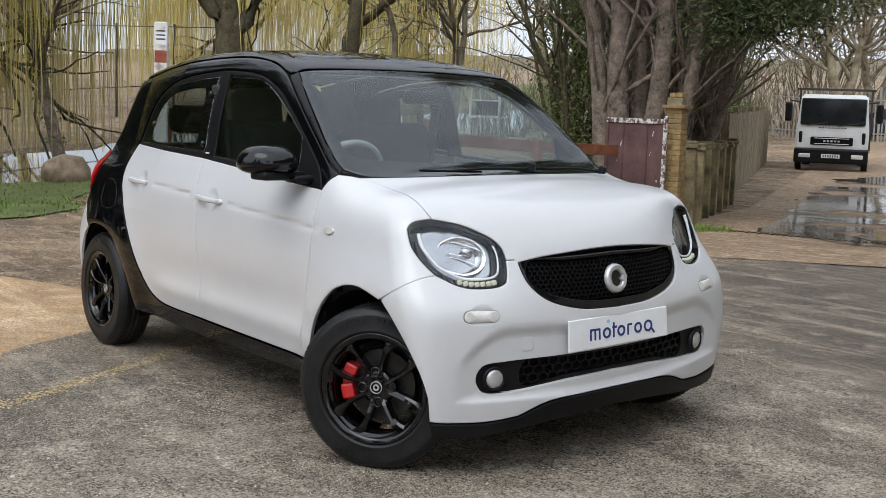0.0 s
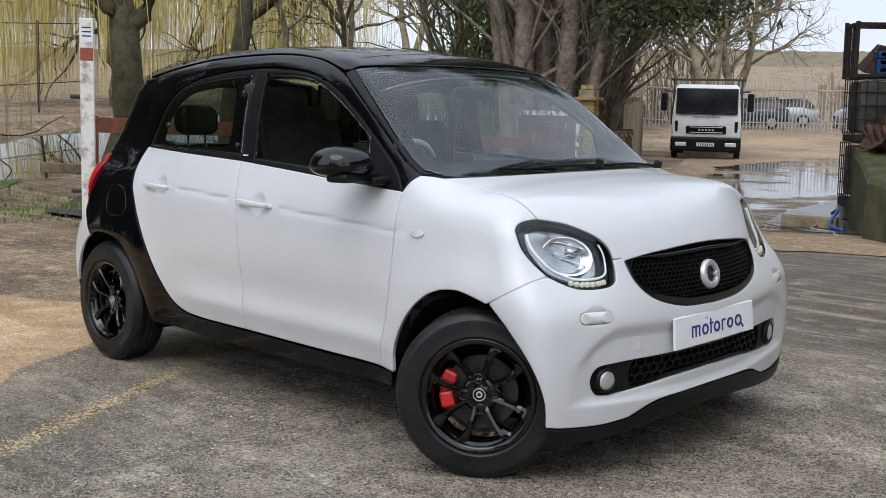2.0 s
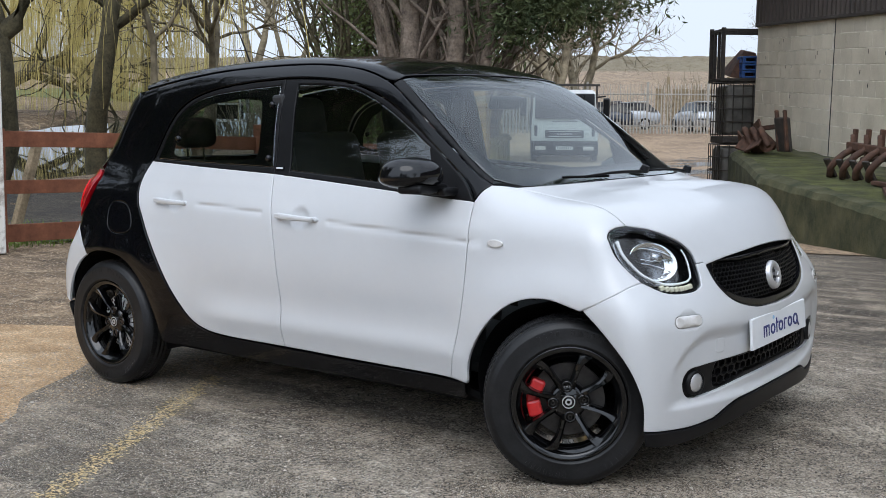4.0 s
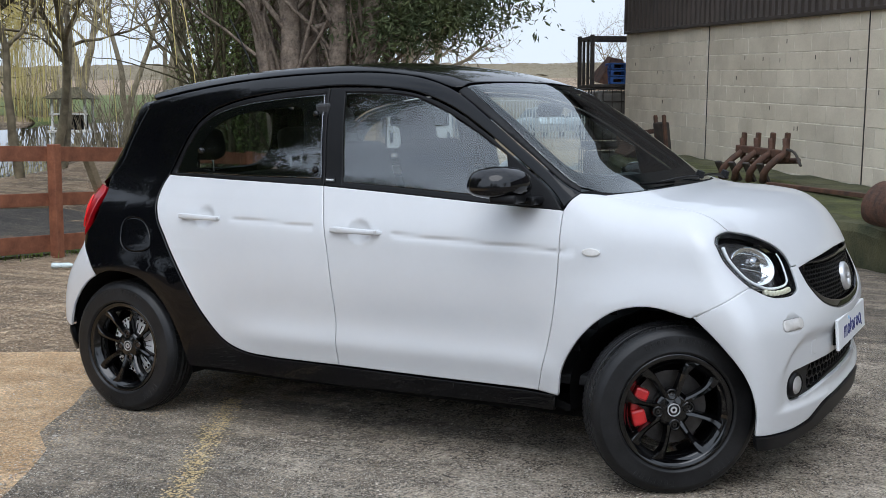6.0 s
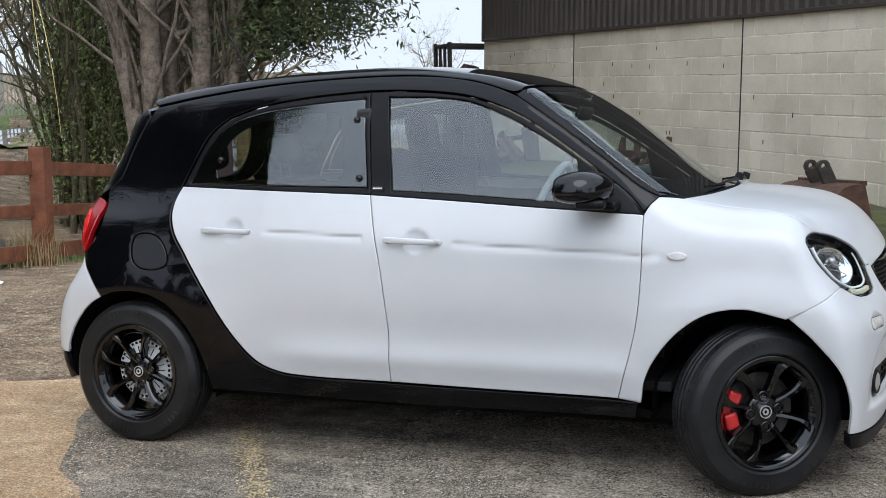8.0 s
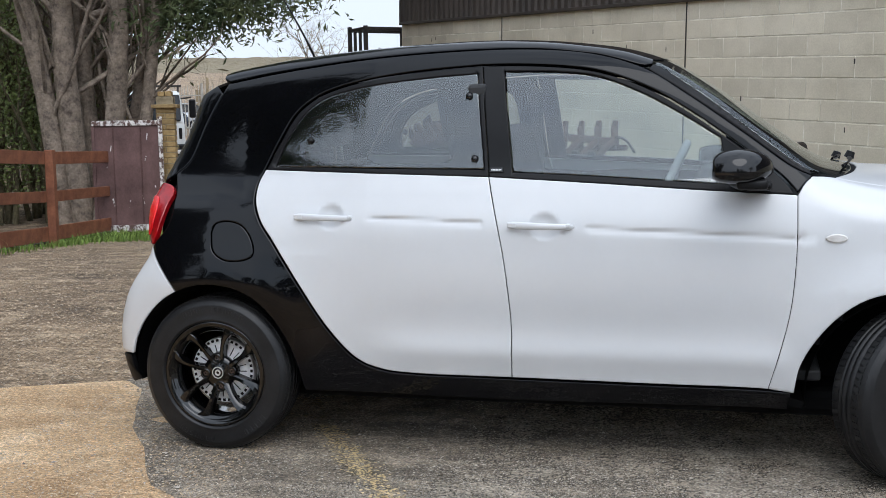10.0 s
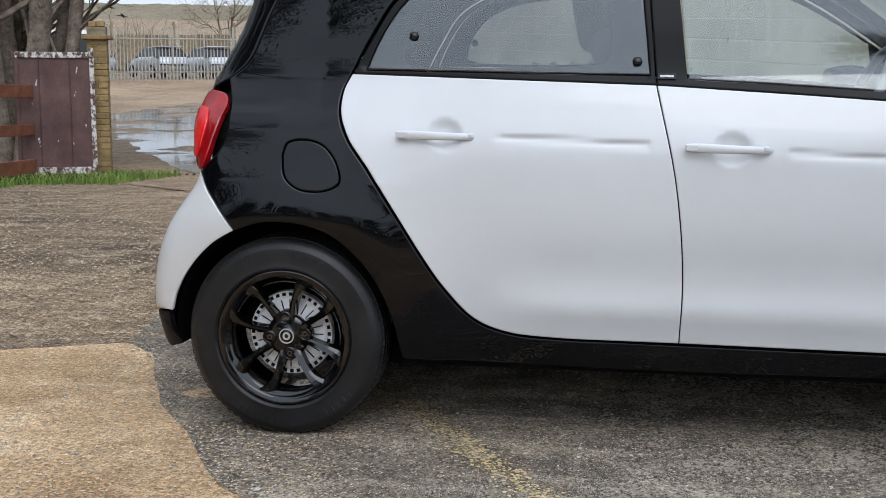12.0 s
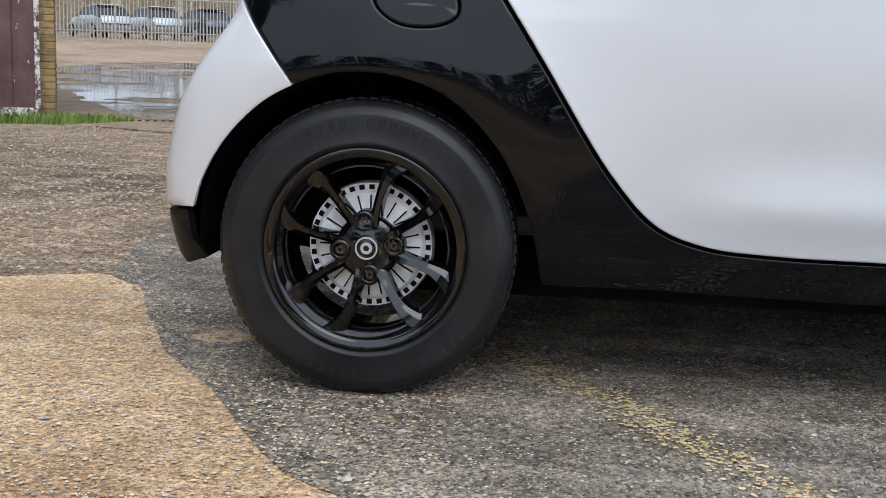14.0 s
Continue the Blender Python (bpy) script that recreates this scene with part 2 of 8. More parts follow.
# ---- building tools ----
def part(name, bm, material, parent=None, label="", smooth=False, m=None):
    """Links a bmesh as one mesh object, under a thing or a part."""
    me = bpy.data.meshes.new(name)
    bm.to_mesh(me)
    bm.free()
    for mm in (material if isinstance(material, (list, tuple)) else (material,)):
        me.materials.append(mm)
    if smooth:
        me.shade_smooth()
    ob = new(name, me)
    if parent is not None:
        ob.parent = parent
    if m is not None:
        ob.matrix_basis = m
    return tagged(ob, label)


def mesh_part(name, verts, faces, material, parent=None, label="", smooth=False, m=None, normals=None):
    me = bpy.data.meshes.new(name)
    me.from_pydata([tuple(map(float, v)) for v in verts], [], [tuple(int(i) for i in f) for f in faces])
    for mm in (material if isinstance(material, (list, tuple)) else (material,)):
        me.materials.append(mm)
    if smooth:
        me.shade_smooth()
    if normals is not None:
        me.normals_split_custom_set_from_vertices([tuple(map(float, n)) for n in normals])
    ob = new(name, me)
    if parent is not None:
        ob.parent = parent
    if m is not None:
        ob.matrix_basis = m
    return tagged(ob, label)


def thing(name, label, category, m=None, group="", kind=""):
    ob = new(name)
    if m is not None:
        ob.matrix_basis = m
    return tagged(ob, label, category, group, kind)


def block(sx, sy, sz, bevel=0.0, at=(0, 0, 0), turn=(0, 0, 0), segments=2, bm=None):
    """A box of that size round the place 'at', with rounded edges; added to bm if given."""
    own = bmesh.new()
    bmesh.ops.create_cube(own, size=1.0)
    bmesh.ops.scale(own, vec=(sx, sy, sz), verts=own.verts)
    if bevel:
        bmesh.ops.bevel(own, geom=own.edges[:], offset=bevel, segments=segments, affect="EDGES", profile=0.5)
    bmesh.ops.transform(own, matrix=pose(*at, *turn), verts=own.verts)
    return join_into(bm, own)


def join_into(bm, own):
    if bm is None:
        return own
    me = bpy.data.meshes.new("tmp")
    own.to_mesh(me)
    own.free()
    bm.from_mesh(me)
    bpy.data.meshes.remove(me)
    return bm


def rod(a, b, r, r2=None, segments=10, bm=None):
    """A round bar from a to b."""
    a, b = Vector(a), Vector(b)
    own = bmesh.new()
    bmesh.ops.create_cone(own, cap_ends=True, segments=segments, radius1=r, radius2=r if r2 is None else r2, depth=(b - a).length)
    q = (b - a).to_track_quat("Z", "Y").to_matrix().to_4x4()
    bmesh.ops.transform(own, matrix=Matrix.Translation((a + b) / 2) @ q, verts=own.verts)
    return join_into(bm, own)


def lathe(profile, segments=64, bm=None, closed=False):
    """Turns (radius, height) points about z."""
    own = bmesh.new()
    rings = []
    for k in range(segments):
        a = 2 * math.pi * k / segments
        rings.append([own.verts.new((r * math.cos(a), r * math.sin(a), h)) for r, h in profile])
    n = len(profile)
    for k in range(segments):
        p, q = rings[k], rings[(k + 1) % segments]
        for i in range(n if closed else n - 1):
            j = (i + 1) % n
            own.faces.new((p[i], q[i], q[j], p[j]))
    bmesh.ops.remove_doubles(own, verts=own.verts, dist=1e-6)
    bmesh.ops.recalc_face_normals(own, faces=own.faces)
    return join_into(bm, own)


def spline(points, step=0.02, closed=False):
    """Points along a smooth curve (centripetal Catmull-Rom) through the given ones."""
    p = [np.array(q, float) for q in points]
    n = len(p)
    out = []
    for i in range(n if closed else n - 1):
        p1, p2 = p[i], p[(i + 1) % n]
        p0 = p[i - 1] if i > 0 or closed else 2 * p1 - p2
        p3 = p[(i + 2) % n] if i + 2 < n or closed else 2 * p2 - p1
        t1 = max(np.linalg.norm(p1 - p0), 1e-6) ** 0.5
        t2 = t1 + max(np.linalg.norm(p2 - p1), 1e-6) ** 0.5
        t3 = t2 + max(np.linalg.norm(p3 - p2), 1e-6) ** 0.5
        k = max(1, int(math.ceil(np.linalg.norm(p2 - p1) / step)))
        for t in np.linspace(t1, t2, k, endpoint=False):
            a1 = (t1 - t) / t1 * p0 + t / t1 * p1
            a2 = (t2 - t) / (t2 - t1) * p1 + (t - t1) / (t2 - t1) * p2
            a3 = (t3 - t) / (t3 - t2) * p2 + (t - t2) / (t3 - t2) * p3
            b1 = (t2 - t) / t2 * a1 + t / t2 * a2
            b2 = (t3 - t) / (t3 - t1) * a2 + (t - t1) / (t3 - t1) * a3
            out.append((t2 - t) / (t2 - t1) * b1 + (t - t1) / (t2 - t1) * b2)
    if not closed:
        out.append(p[-1])
    return out


def tube(points, radius, material=None, name="", parent=None, label="", segments=8, bm=None, taper=None):
    """A bent round bar along points; taper: radius factors from start to end."""
    own = bmesh.new()
    pts = [Vector(q) for q in points]
    rings, up = [], Vector((0.13, 0.29, 0.95)).normalized()
    for i, q in enumerate(pts):
        d = (pts[min(i + 1, len(pts) - 1)] - pts[max(i - 1, 0)]).normalized()
        s = d.cross(up)
        s = s.normalized() if s.length > 1e-4 else d.orthogonal().normalized()
        u = s.cross(d).normalized()
        r = radius * (1 if taper is None else taper[0] + (taper[1] - taper[0]) * i / max(1, len(pts) - 1))
        rings.append([own.verts.new(q + r * (math.cos(2 * math.pi * k / segments) * s + math.sin(2 * math.pi * k / segments) * u)) for k in range(segments)])
    for a, b in zip(rings, rings[1:]):
        for k in range(segments):
            own.faces.new((a[k], a[(k + 1) % segments], b[(k + 1) % segments], b[k]))
    own.faces.new(rings[0][::-1])
    own.faces.new(rings[-1])
    bm = join_into(bm, own)
    return part(name, bm, material, parent, label, smooth=True) if name else bm


# ---- the car's body as one smooth form; its panels are cut out of this form ----
def smooth_table(xs, ys):
    """Smooth (monotone-ish Catmull) table lookup."""
    xs = np.array(xs, float); ys = np.array(ys, float)
    m = np.gradient(ys, xs)
    def f(q):
        q = np.clip(np.asarray(q, float), xs[0], xs[-1])
        i = np.clip(np.searchsorted(xs, q) - 1, 0, len(xs) - 2)
        h = xs[i + 1] - xs[i]; u = (q - xs[i]) / h
        return ((2*u**3-3*u**2+1)*ys[i] + (u**3-2*u**2+u)*h*m[i] + (-2*u**3+3*u**2)*ys[i+1] + (u**3-u**2)*h*m[i+1])
    return f
SIDE = smooth_table((0.15,0.30,0.45,0.60,0.75,0.88,0.97,1.06,1.20,1.33,1.45,1.60), (0.715,0.757,0.782,0.797,0.799,0.787,0.757,0.722,0.692,0.657,0.612,0.52))
TOP = smooth_table((-0.45,-0.14,0.15,0.45,0.80,1.10,1.35,1.55,1.66,1.80,2.03,2.23,2.36,2.55,2.70,2.82,2.92,3.02), (1.34,1.435,1.488,1.522,1.543,1.545,1.525,1.490,1.452,1.372,1.207,1.070,1.035,1.020,0.990,0.935,0.84,0.68))
TAPER = smooth_table((-0.45,0.0,0.5,1.0,1.6,2.1,2.5,2.75,3.0), (0.055,0.02,0.004,0.0,0.0,0.003,0.010,0.016,0.035))
def smax(a, b, k):
    h = np.clip(0.5 + 0.5*(a-b)/k, 0, 1)
    return b + (a-b)*h + k*h*(1-h)
def body(p):
    x, y, z = p[..., 0], np.abs(p[..., 1]), p[..., 2]
    up = np.clip((z-0.95)/0.4, 0, 1)
    w = SIDE(z) - TAPER(x)*(1+0.9*up)
    for cx in (0.0, 2.5):                     # wheel arch flares
        d = np.hypot(x-cx, z-0.30)
        w = w + 0.028*np.exp(-((d-0.36)/0.13)**2)*np.clip((0.95-z)/0.3, 0, 1)
    w = w - 0.045*np.clip((z-0.75)/0.3, 0, 1)*np.clip((0.6-x)/0.5, 0, 1)
    line = 0.891-0.043*(x-0.588)                  # pressed line below the belt
    on = np.clip((x-0.60)/0.03, 0, 1)*np.clip((1.05-x)/0.02, 0, 1)+np.clip((x-1.40)/0.03, 0, 1)*np.clip((2.20-x)/0.05, 0, 1)
    d = (z-line)/0.013
    w = w - on*0.0045*np.exp(-np.where(d > 0, d*2.2, d)**2)
    on = np.clip((x-0.55)/0.25, 0, 1)*np.clip((2.12-x)/0.1, 0, 1)
    w = w + on*(0.010*np.exp(-((z-0.405)/0.05)**2)-0.006*np.exp(-((z-0.52)/0.08)**2))
    for hx, hz in ((0.470, 0.890), (1.262, 0.862)):  # bowls behind the handles
        d2 = np.minimum(np.sqrt(((x-hx)/0.060)**2+((z-hz)/0.052)**2), 1)
        w = w - 0.014*(0.5+0.5*np.cos(np.pi*d2**1.6))
    w = w + 0.020*np.clip((0.17-x)/0.18, 0, 1)/(1+np.exp(np.clip((z-0.955)/0.012, -40, 40)))  # haunch below the rear pillar
    side = (y-w)*0.97
    lean = np.where(z > 0.5, 0.55*(z-0.5)**2, 0.30*(0.5-z)**2)+0.1*(1-np.exp(-(np.clip(z-0.565, 0, 1)/0.16)**2))*np.minimum(y/0.6, 1)**2
    fall = 0.552-0.11*np.clip((y-0.45)/0.20, 0, 1)**2.2
    ease = lambda q: q*q*(3-2*q)
    scoop = 0.020*ease(np.clip((fall+0.012-z)/0.055, 0, 1))*ease(np.clip((0.695-y)/0.125, 0, 1))*ease(np.clip((z-0.285)/0.03, 0, 1))
    front = (x+scoop-(2.977-0.21*y**2-0.12*y**6-lean))*0.9
    top = (z-(TOP(x)-0.09*y**2-0.10*y**6))*0.85
    rl = smooth_table((0.15,0.36,0.48,0.62,0.69,0.75,0.82,0.93,1.02,1.20,1.40,1.6),(-0.42,-0.465,-0.455,-0.405,-0.355,-0.315,-0.317,-0.318,-0.295,-0.205,-0.145,-0.07))
    rear = ((rl(z)+0.05*y**2+0.06*y**6)-x)*0.9
    f = smax(side, front, 0.06)
    f = smax(f, rear, 0.07)
    return smax(f, top, 0.075)


def slope_of(p):
    """The outward normal of the form."""
    e = 1e-3
    g = np.stack([body(p + np.array(v) * e) - body(p - np.array(v) * e) for v in ((1, 0, 0), (0, 1, 0), (0, 0, 1))], -1)
    return g / np.maximum(np.linalg.norm(g, axis=-1, keepdims=True), 1e-9)


class Flat:
    """Looks at the form along a direction: two coordinates across it."""
    def __init__(self, way, inner, outer):
        self.d = np.array(Vector(way).normalized())
        self.a = np.cross((0, 1, 0), self.d) if abs(self.d[1]) < 0.5 else np.cross(self.d, (0, 0, 1))
        self.a = self.a / np.linalg.norm(self.a)
        self.b = np.cross(self.d, self.a)
        self.inner, self.outer = inner, outer

    def flat(self, p):
        p = np.asarray(p, float)
        return np.stack([p @ self.a, p @ self.b], -1)

    def ends(self, q):
        base = q[..., :1] * self.a + q[..., 1:] * self.b
        return base + self.d * self.inner, base + self.d * self.outer


class Round:
    """Looks at the form from all round an upright axis; s: 1 for the front, -1 for the rear."""
    def __init__(self, x, s=1, r=0.8):
        self.x, self.s, self.r = x, s, r

    def flat(self, p):
        p = np.asarray(p, float)
        return np.stack([np.arctan2(self.s * p[..., 1], self.s * (p[..., 0] - self.x)) * self.r, p[..., 2]], -1)

    def ends(self, q):
        a = q[..., 0] / self.r
        way = np.stack([np.cos(a), np.sin(a), 0 * a], -1) * self.s
        c = np.stack([0 * a + self.x, 0 * a, q[..., 1]], -1)
        return c, c + way * 2.5


def touch(view, q):
    """Points of the form at flat coordinates of a view."""
    a, b = view.ends(np.asarray(q, float))
    for _ in range(26):
        m = 0.5 * (a + b)
        inside = (body(m) < 0)[..., None]
        a, b = np.where(inside, m, a), np.where(inside, b, m)
    return 0.5 * (a + b)


def inside_loop(q, loop):
    x, y = q[:, 0:1], q[:, 1:2]
    a, b = loop, np.roll(loop, -1, 0)
    cond = (a[:, 1] > y) != (b[:, 1] > y)
    with np.errstate(divide="ignore", invalid="ignore"):
        xi = a[:, 0] + (y - a[:, 1]) * (b[:, 0] - a[:, 0]) / (b[:, 1] - a[:, 1])
    return (np.sum(cond & (x < xi), 1) % 2).astype(bool)


def far_from(q, loop):
    a, b = loop[None], np.roll(loop, -1, 0)[None]
    ab = b - a
    t = np.clip(np.sum((q[:, None] - a) * ab, -1) / np.maximum(np.sum(ab * ab, -1), 1e-12), 0, 1)
    return np.min(np.linalg.norm(q[:, None] - a - t[..., None] * ab, axis=-1), 1)


def thin_out(loop, least=0.004):
    out = [loop[0]]
    for p in loop[1:]:
        if np.linalg.norm(p - out[-1]) > least:
            out.append(p)
    if np.linalg.norm(out[0] - out[-1]) < least:
        out.pop()
    return np.array(out)


def area_of(loop):
    return 0.5 * np.sum(loop[:, 0] * np.roll(loop[:, 1], -1) - np.roll(loop[:, 0], -1) * loop[:, 1])


def drawn_in(loop, by):
    """The loop moved inwards (or outwards, when negative)."""
    s = 1.0 if area_of(loop) > 0 else -1.0
    e = np.roll(loop, -1, 0) - loop
    n = np.stack([-e[:, 1], e[:, 0]], -1) * s
    n = n / np.maximum(np.linalg.norm(n, axis=1, keepdims=True), 1e-9)
    m = n + np.roll(n, 1, 0)
    l = np.linalg.norm(m, axis=1, keepdims=True)
    m = m / np.maximum(l, 1e-9) / np.maximum(l / 2, 0.55)
    return loop + m * by


def panel(name, view, loop, material, parent, holes=(), deep=0.0, thick=0.012, gap=0.0018, step=0.028, label="", mirror=False, bulge=0.0):
    """A sheet of the form within a loop (points of space), with rounded edges and thickness. mirror: makes its twin of the other side as well."""
    from mathutils.geometry import delaunay_2d_cdt
    outer = drawn_in(thin_out(view.flat(np.array(loop))), gap)
    cuts = [drawn_in(thin_out(view.flat(np.array(h))), -gap) for h in holes]
    loops = [outer] + cuts
    rings = [drawn_in(outer, 0.0045)] + [drawn_in(c, -0.0045) for c in cuts]
    lo, hi = outer.min(0), outer.max(0)
    nx, ny = int((hi[0] - lo[0]) / step) + 2, int((hi[1] - lo[1]) / (step * 0.866)) + 2
    gx, gy = np.meshgrid(np.arange(nx), np.arange(ny))
    grid = np.stack([lo[0] + (gx + 0.5 * (gy % 2)) * step, lo[1] + gy * step * 0.866], -1).reshape(-1, 2)
    keep = inside_loop(grid, outer) & (far_from(grid, outer) > max(0.012, 0.45 * step))
    for c in cuts:
        keep &= ~inside_loop(grid, c) & (far_from(grid, c) > max(0.012, 0.45 * step))
    pts, edges = np.concatenate(loops + rings + [grid[keep]]), []
    k = 0
    for l in loops:
        edges += [(k + i, k + (i + 1) % len(l)) for i in range(len(l))]
        k += len(l)
    vs, _, fs, origin, _, _ = delaunay_2d_cdt([Vector(p) for p in pts], edges, [], 0, 1e-6)
    q = np.array([tuple(v) for v in vs])
    tri = np.array([f for f in fs if len(f) == 3])
    mid = q[tri].mean(1)
    ok = inside_loop(mid, outer)
    for c in cuts:
        ok &= ~inside_loop(mid, c)
    tri = tri[ok]
    p = touch(view, q)
    n = slope_of(p)
    t = p[tri]
    turned = np.sum(np.cross(t[:, 1] - t[:, 0], t[:, 2] - t[:, 0]) * n[tri].mean(1), 1) < 0
    tri[turned] = tri[turned][:, ::-1]
    if bulge:
        e = far_from(q, outer)
        p = p + n * (bulge * np.clip(e / 0.08, 0, 1) * (2 - np.clip(e / 0.08, 0, 1)))[:, None]
    p = p - n * deep
    back = {}
    for i, o in enumerate(origin):
        for j in o:
            back[j] = i
    verts, normals, faces = [tuple(v) for v in p], [tuple(v) for v in n], [tuple(f) for f in tri]
    start = 0
    for l, r in zip(loops, rings):
        ids = [back[start + i] for i in range(len(l))]
        out3 = touch(view, l) - touch(view, r)
        out3 = out3 / np.maximum(np.linalg.norm(out3, axis=1, keepdims=True), 1e-9)
        base = len(verts)
        for i, v in enumerate(ids):
            nn = n[v] + 0.8 * out3[i]
            normals[v] = tuple(nn / np.linalg.norm(nn))
            verts[v] = tuple(p[v] - n[v] * 0.0022)
            verts.append(verts[v])
            normals.append(tuple(out3[i]))
            verts.append(tuple(p[v] - n[v] * (0.0022 + thick)))
            normals.append(tuple(out3[i]))
        m = len(ids)
        for i in range(m):
            a, b = base + 2 * i, base + 2 * ((i + 1) % m)
            va, vb = np.array(verts[a]), np.array(verts[b])
            f = (a, b, b + 1, a + 1)
            if np.dot(np.cross(vb - va, np.array(verts[b + 1]) - va), out3[i]) < 0:
                f = f[::-1]
            faces.append(f)
        start += len(l)
    made = [mesh_part(name, verts, faces, material, parent, label, True, normals=normals)]
    if mirror:
        made.append(mesh_part(name, [(x, -y, z) for x, y, z in verts], [f[::-1] for f in faces], material, parent, label, True, normals=[(x, -y, z) for x, y, z in normals]))
    return made if mirror else made[0]


SIDE_VIEW = Flat((0, -1, 0), 0.05, 1.5)
SHOULDER_VIEW = Flat((0.15, -0.72, 0.68), 0.2, 1.9)
SCREEN_VIEW = Flat((0.6, 0, 0.8), 1.0, 3.2)
ROOF_VIEW = Flat((-0.05, 0, 1), 1.0, 2.2)
BONNET_VIEW = Flat((0.5, 0, 0.866), 1.2, 3.2)
FRONT_VIEW, REAR_VIEW = Round(2.0), Round(0.35, -1)


def on_side(points, step=0.014):
    """A smooth curve on the near side from (x, z) points, in space."""
    c = np.array(spline(points, step))
    return touch(SIDE_VIEW, SIDE_VIEW.flat(np.stack([c[:, 0], 0 * c[:, 0] - 0.8, c[:, 1]], -1)))


def join(*curves):
    return np.concatenate([np.asarray(c)[:-1] for c in curves])


def both(half):
    """A loop from its near half (from the middle plane round to the middle plane)."""
    half = np.asarray(half, float)
    other = half[::-1].copy()
    other[:, 1] *= -1
    return np.concatenate([half, other])


def rounded(x0, x1, z0, z1, r, n=6):
    c = [(x1 - r, z1 - r, 0), (x0 + r, z1 - r, 90), (x0 + r, z0 + r, 180), (x1 - r, z0 + r, 270)]
    return [(cx + r * math.cos(radians(a + 90 * k / n)), cz + r * math.sin(radians(a + 90 * k / n))) for cx, cz, a in c for k in range(n + 1)]


# lines of the side, as (x, z)
L_PILLAR = [(1.016, 1.430), (1.055, 1.033), (1.114, 0.765), (1.140, 0.515), (1.137, 0.312)]
L_WIN_PILLAR, L_DOOR_PILLAR = L_PILLAR[:2], L_PILLAR[1:]
L_REAR = [(1.137, 0.312), (0.986, 0.312), (0.790, 0.314), (0.655, 0.326), (0.562, 0.362), (0.475, 0.452), (0.332, 0.669), (0.247, 0.796), (0.186, 0.880), (0.158, 0.954), (0.161, 1.018), (0.180, 1.061)]
L_REAR_TOP = [(0.180, 1.061), (0.234, 1.160), (0.301, 1.268), (0.370, 1.322), (0.429, 1.349), (0.559, 1.383), (0.785, 1.414), (1.016, 1.430)]
L_BELT_REAR, L_BELT_FRONT = [(0.180, 1.061), (0.629, 1.047), (1.055, 1.033)], [(1.055, 1.033), (1.448, 1.009), (1.809, 0.985), (2.103, 0.969)]
L_BOTTOM = [(1.137, 0.312), (1.651, 0.307), (2.023, 0.306)]
L_FRONT = [(2.023, 0.306), (2.055, 0.421), (2.092, 0.582), (2.109, 0.758), (2.112, 0.967)]
L_FRONT_TOP = [(1.016, 1.430), (1.136, 1.429), (1.307, 1.418), (1.434, 1.398), (1.600, 1.339), (1.743, 1.256), (1.942, 1.115), (2.058, 1.027), (2.106, 0.969)]
L_ROOF = [(-0.013, 1.391), (0.177, 1.422), (0.544, 1.465), (0.905, 1.487), (1.211, 1.487), (1.426, 1.462), (1.596, 1.407), (1.741, 1.316), (1.941, 1.174), (2.096, 1.061), (2.163, 1.030)]
L_REAR_ARCH = [(-0.141, 0.608), (-0.056, 0.633), (0.053, 0.631), (0.140, 0.602), (0.217, 0.541), (0.273, 0.466), (0.318, 0.360), (0.345, 0.236)]
L_FRONT_ARCH = [(2.106, 0.297), (2.124, 0.391), (2.170, 0.479), (2.245, 0.567), (2.337, 0.628), (2.455, 0.651), (2.571, 0.630)]

car = thing("car", "white and gloss-black five-door city hatchback parked with its front wheels turned", "car")

# black safety cell: rear quarter, roof rail, screen pillar and sill in one
cell_loop = join(
    on_side(L_ROOF[::-1]), on_side([(-0.013, 1.391), (-0.085, 1.24), (-0.146, 1.095), (-0.205, 1.045)]), on_side([(-0.205, 1.045), (-0.178, 0.95), (-0.185, 0.86), (-0.262, 0.772)]),
    on_side([(-0.262, 0.772), (-0.141, 0.608)]), on_side(L_REAR_ARCH), on_side([(0.350, 0.235), (1.02, 0.225), (2.085, 0.235)]), on_side([(2.085, 0.235), (2.098, 0.299)]), on_side([(2.098, 0.299), (2.023, 0.300)]),
    on_side([(x, z - 0.006) for x, z in L_BOTTOM[::-1]]), on_side([(1.137, 0.306)] + [(x - 0.003, z - 0.004) for x, z in L_REAR[1:]]), on_side([(0.177, 1.057)] + [(x - 0.002, z + 0.003) for x, z in L_REAR_TOP[1:]]),
    on_side([(1.016, 1.433)] + [(x + 0.003, z + 0.003) for x, z in L_FRONT_TOP[1:-1]] + [(2.112, 0.975)]), on_side([(2.112, 0.975), (2.135, 1.005), (2.163, 1.030)]))
fuel_loop = on_side([(-0.001, 0.827), (0.011, 0.766), (0.055, 0.731), (0.131, 0.728), (0.167, 0.748), (0.157, 0.806), (0.116, 0.856), (0.061, 0.872), (0.012, 0.862), (-0.001, 0.827)])[:-1]
panel("safety_cell", SIDE_VIEW, cell_loop, BLACK_PAINT, car, holes=(fuel_loop,), step=0.022, label="gloss black body frame", mirror=True)
panel("fuel_flap", SIDE_VIEW, fuel_loop, BLACK_PAINT, car, step=0.03, deep=0.001, mirror=True)

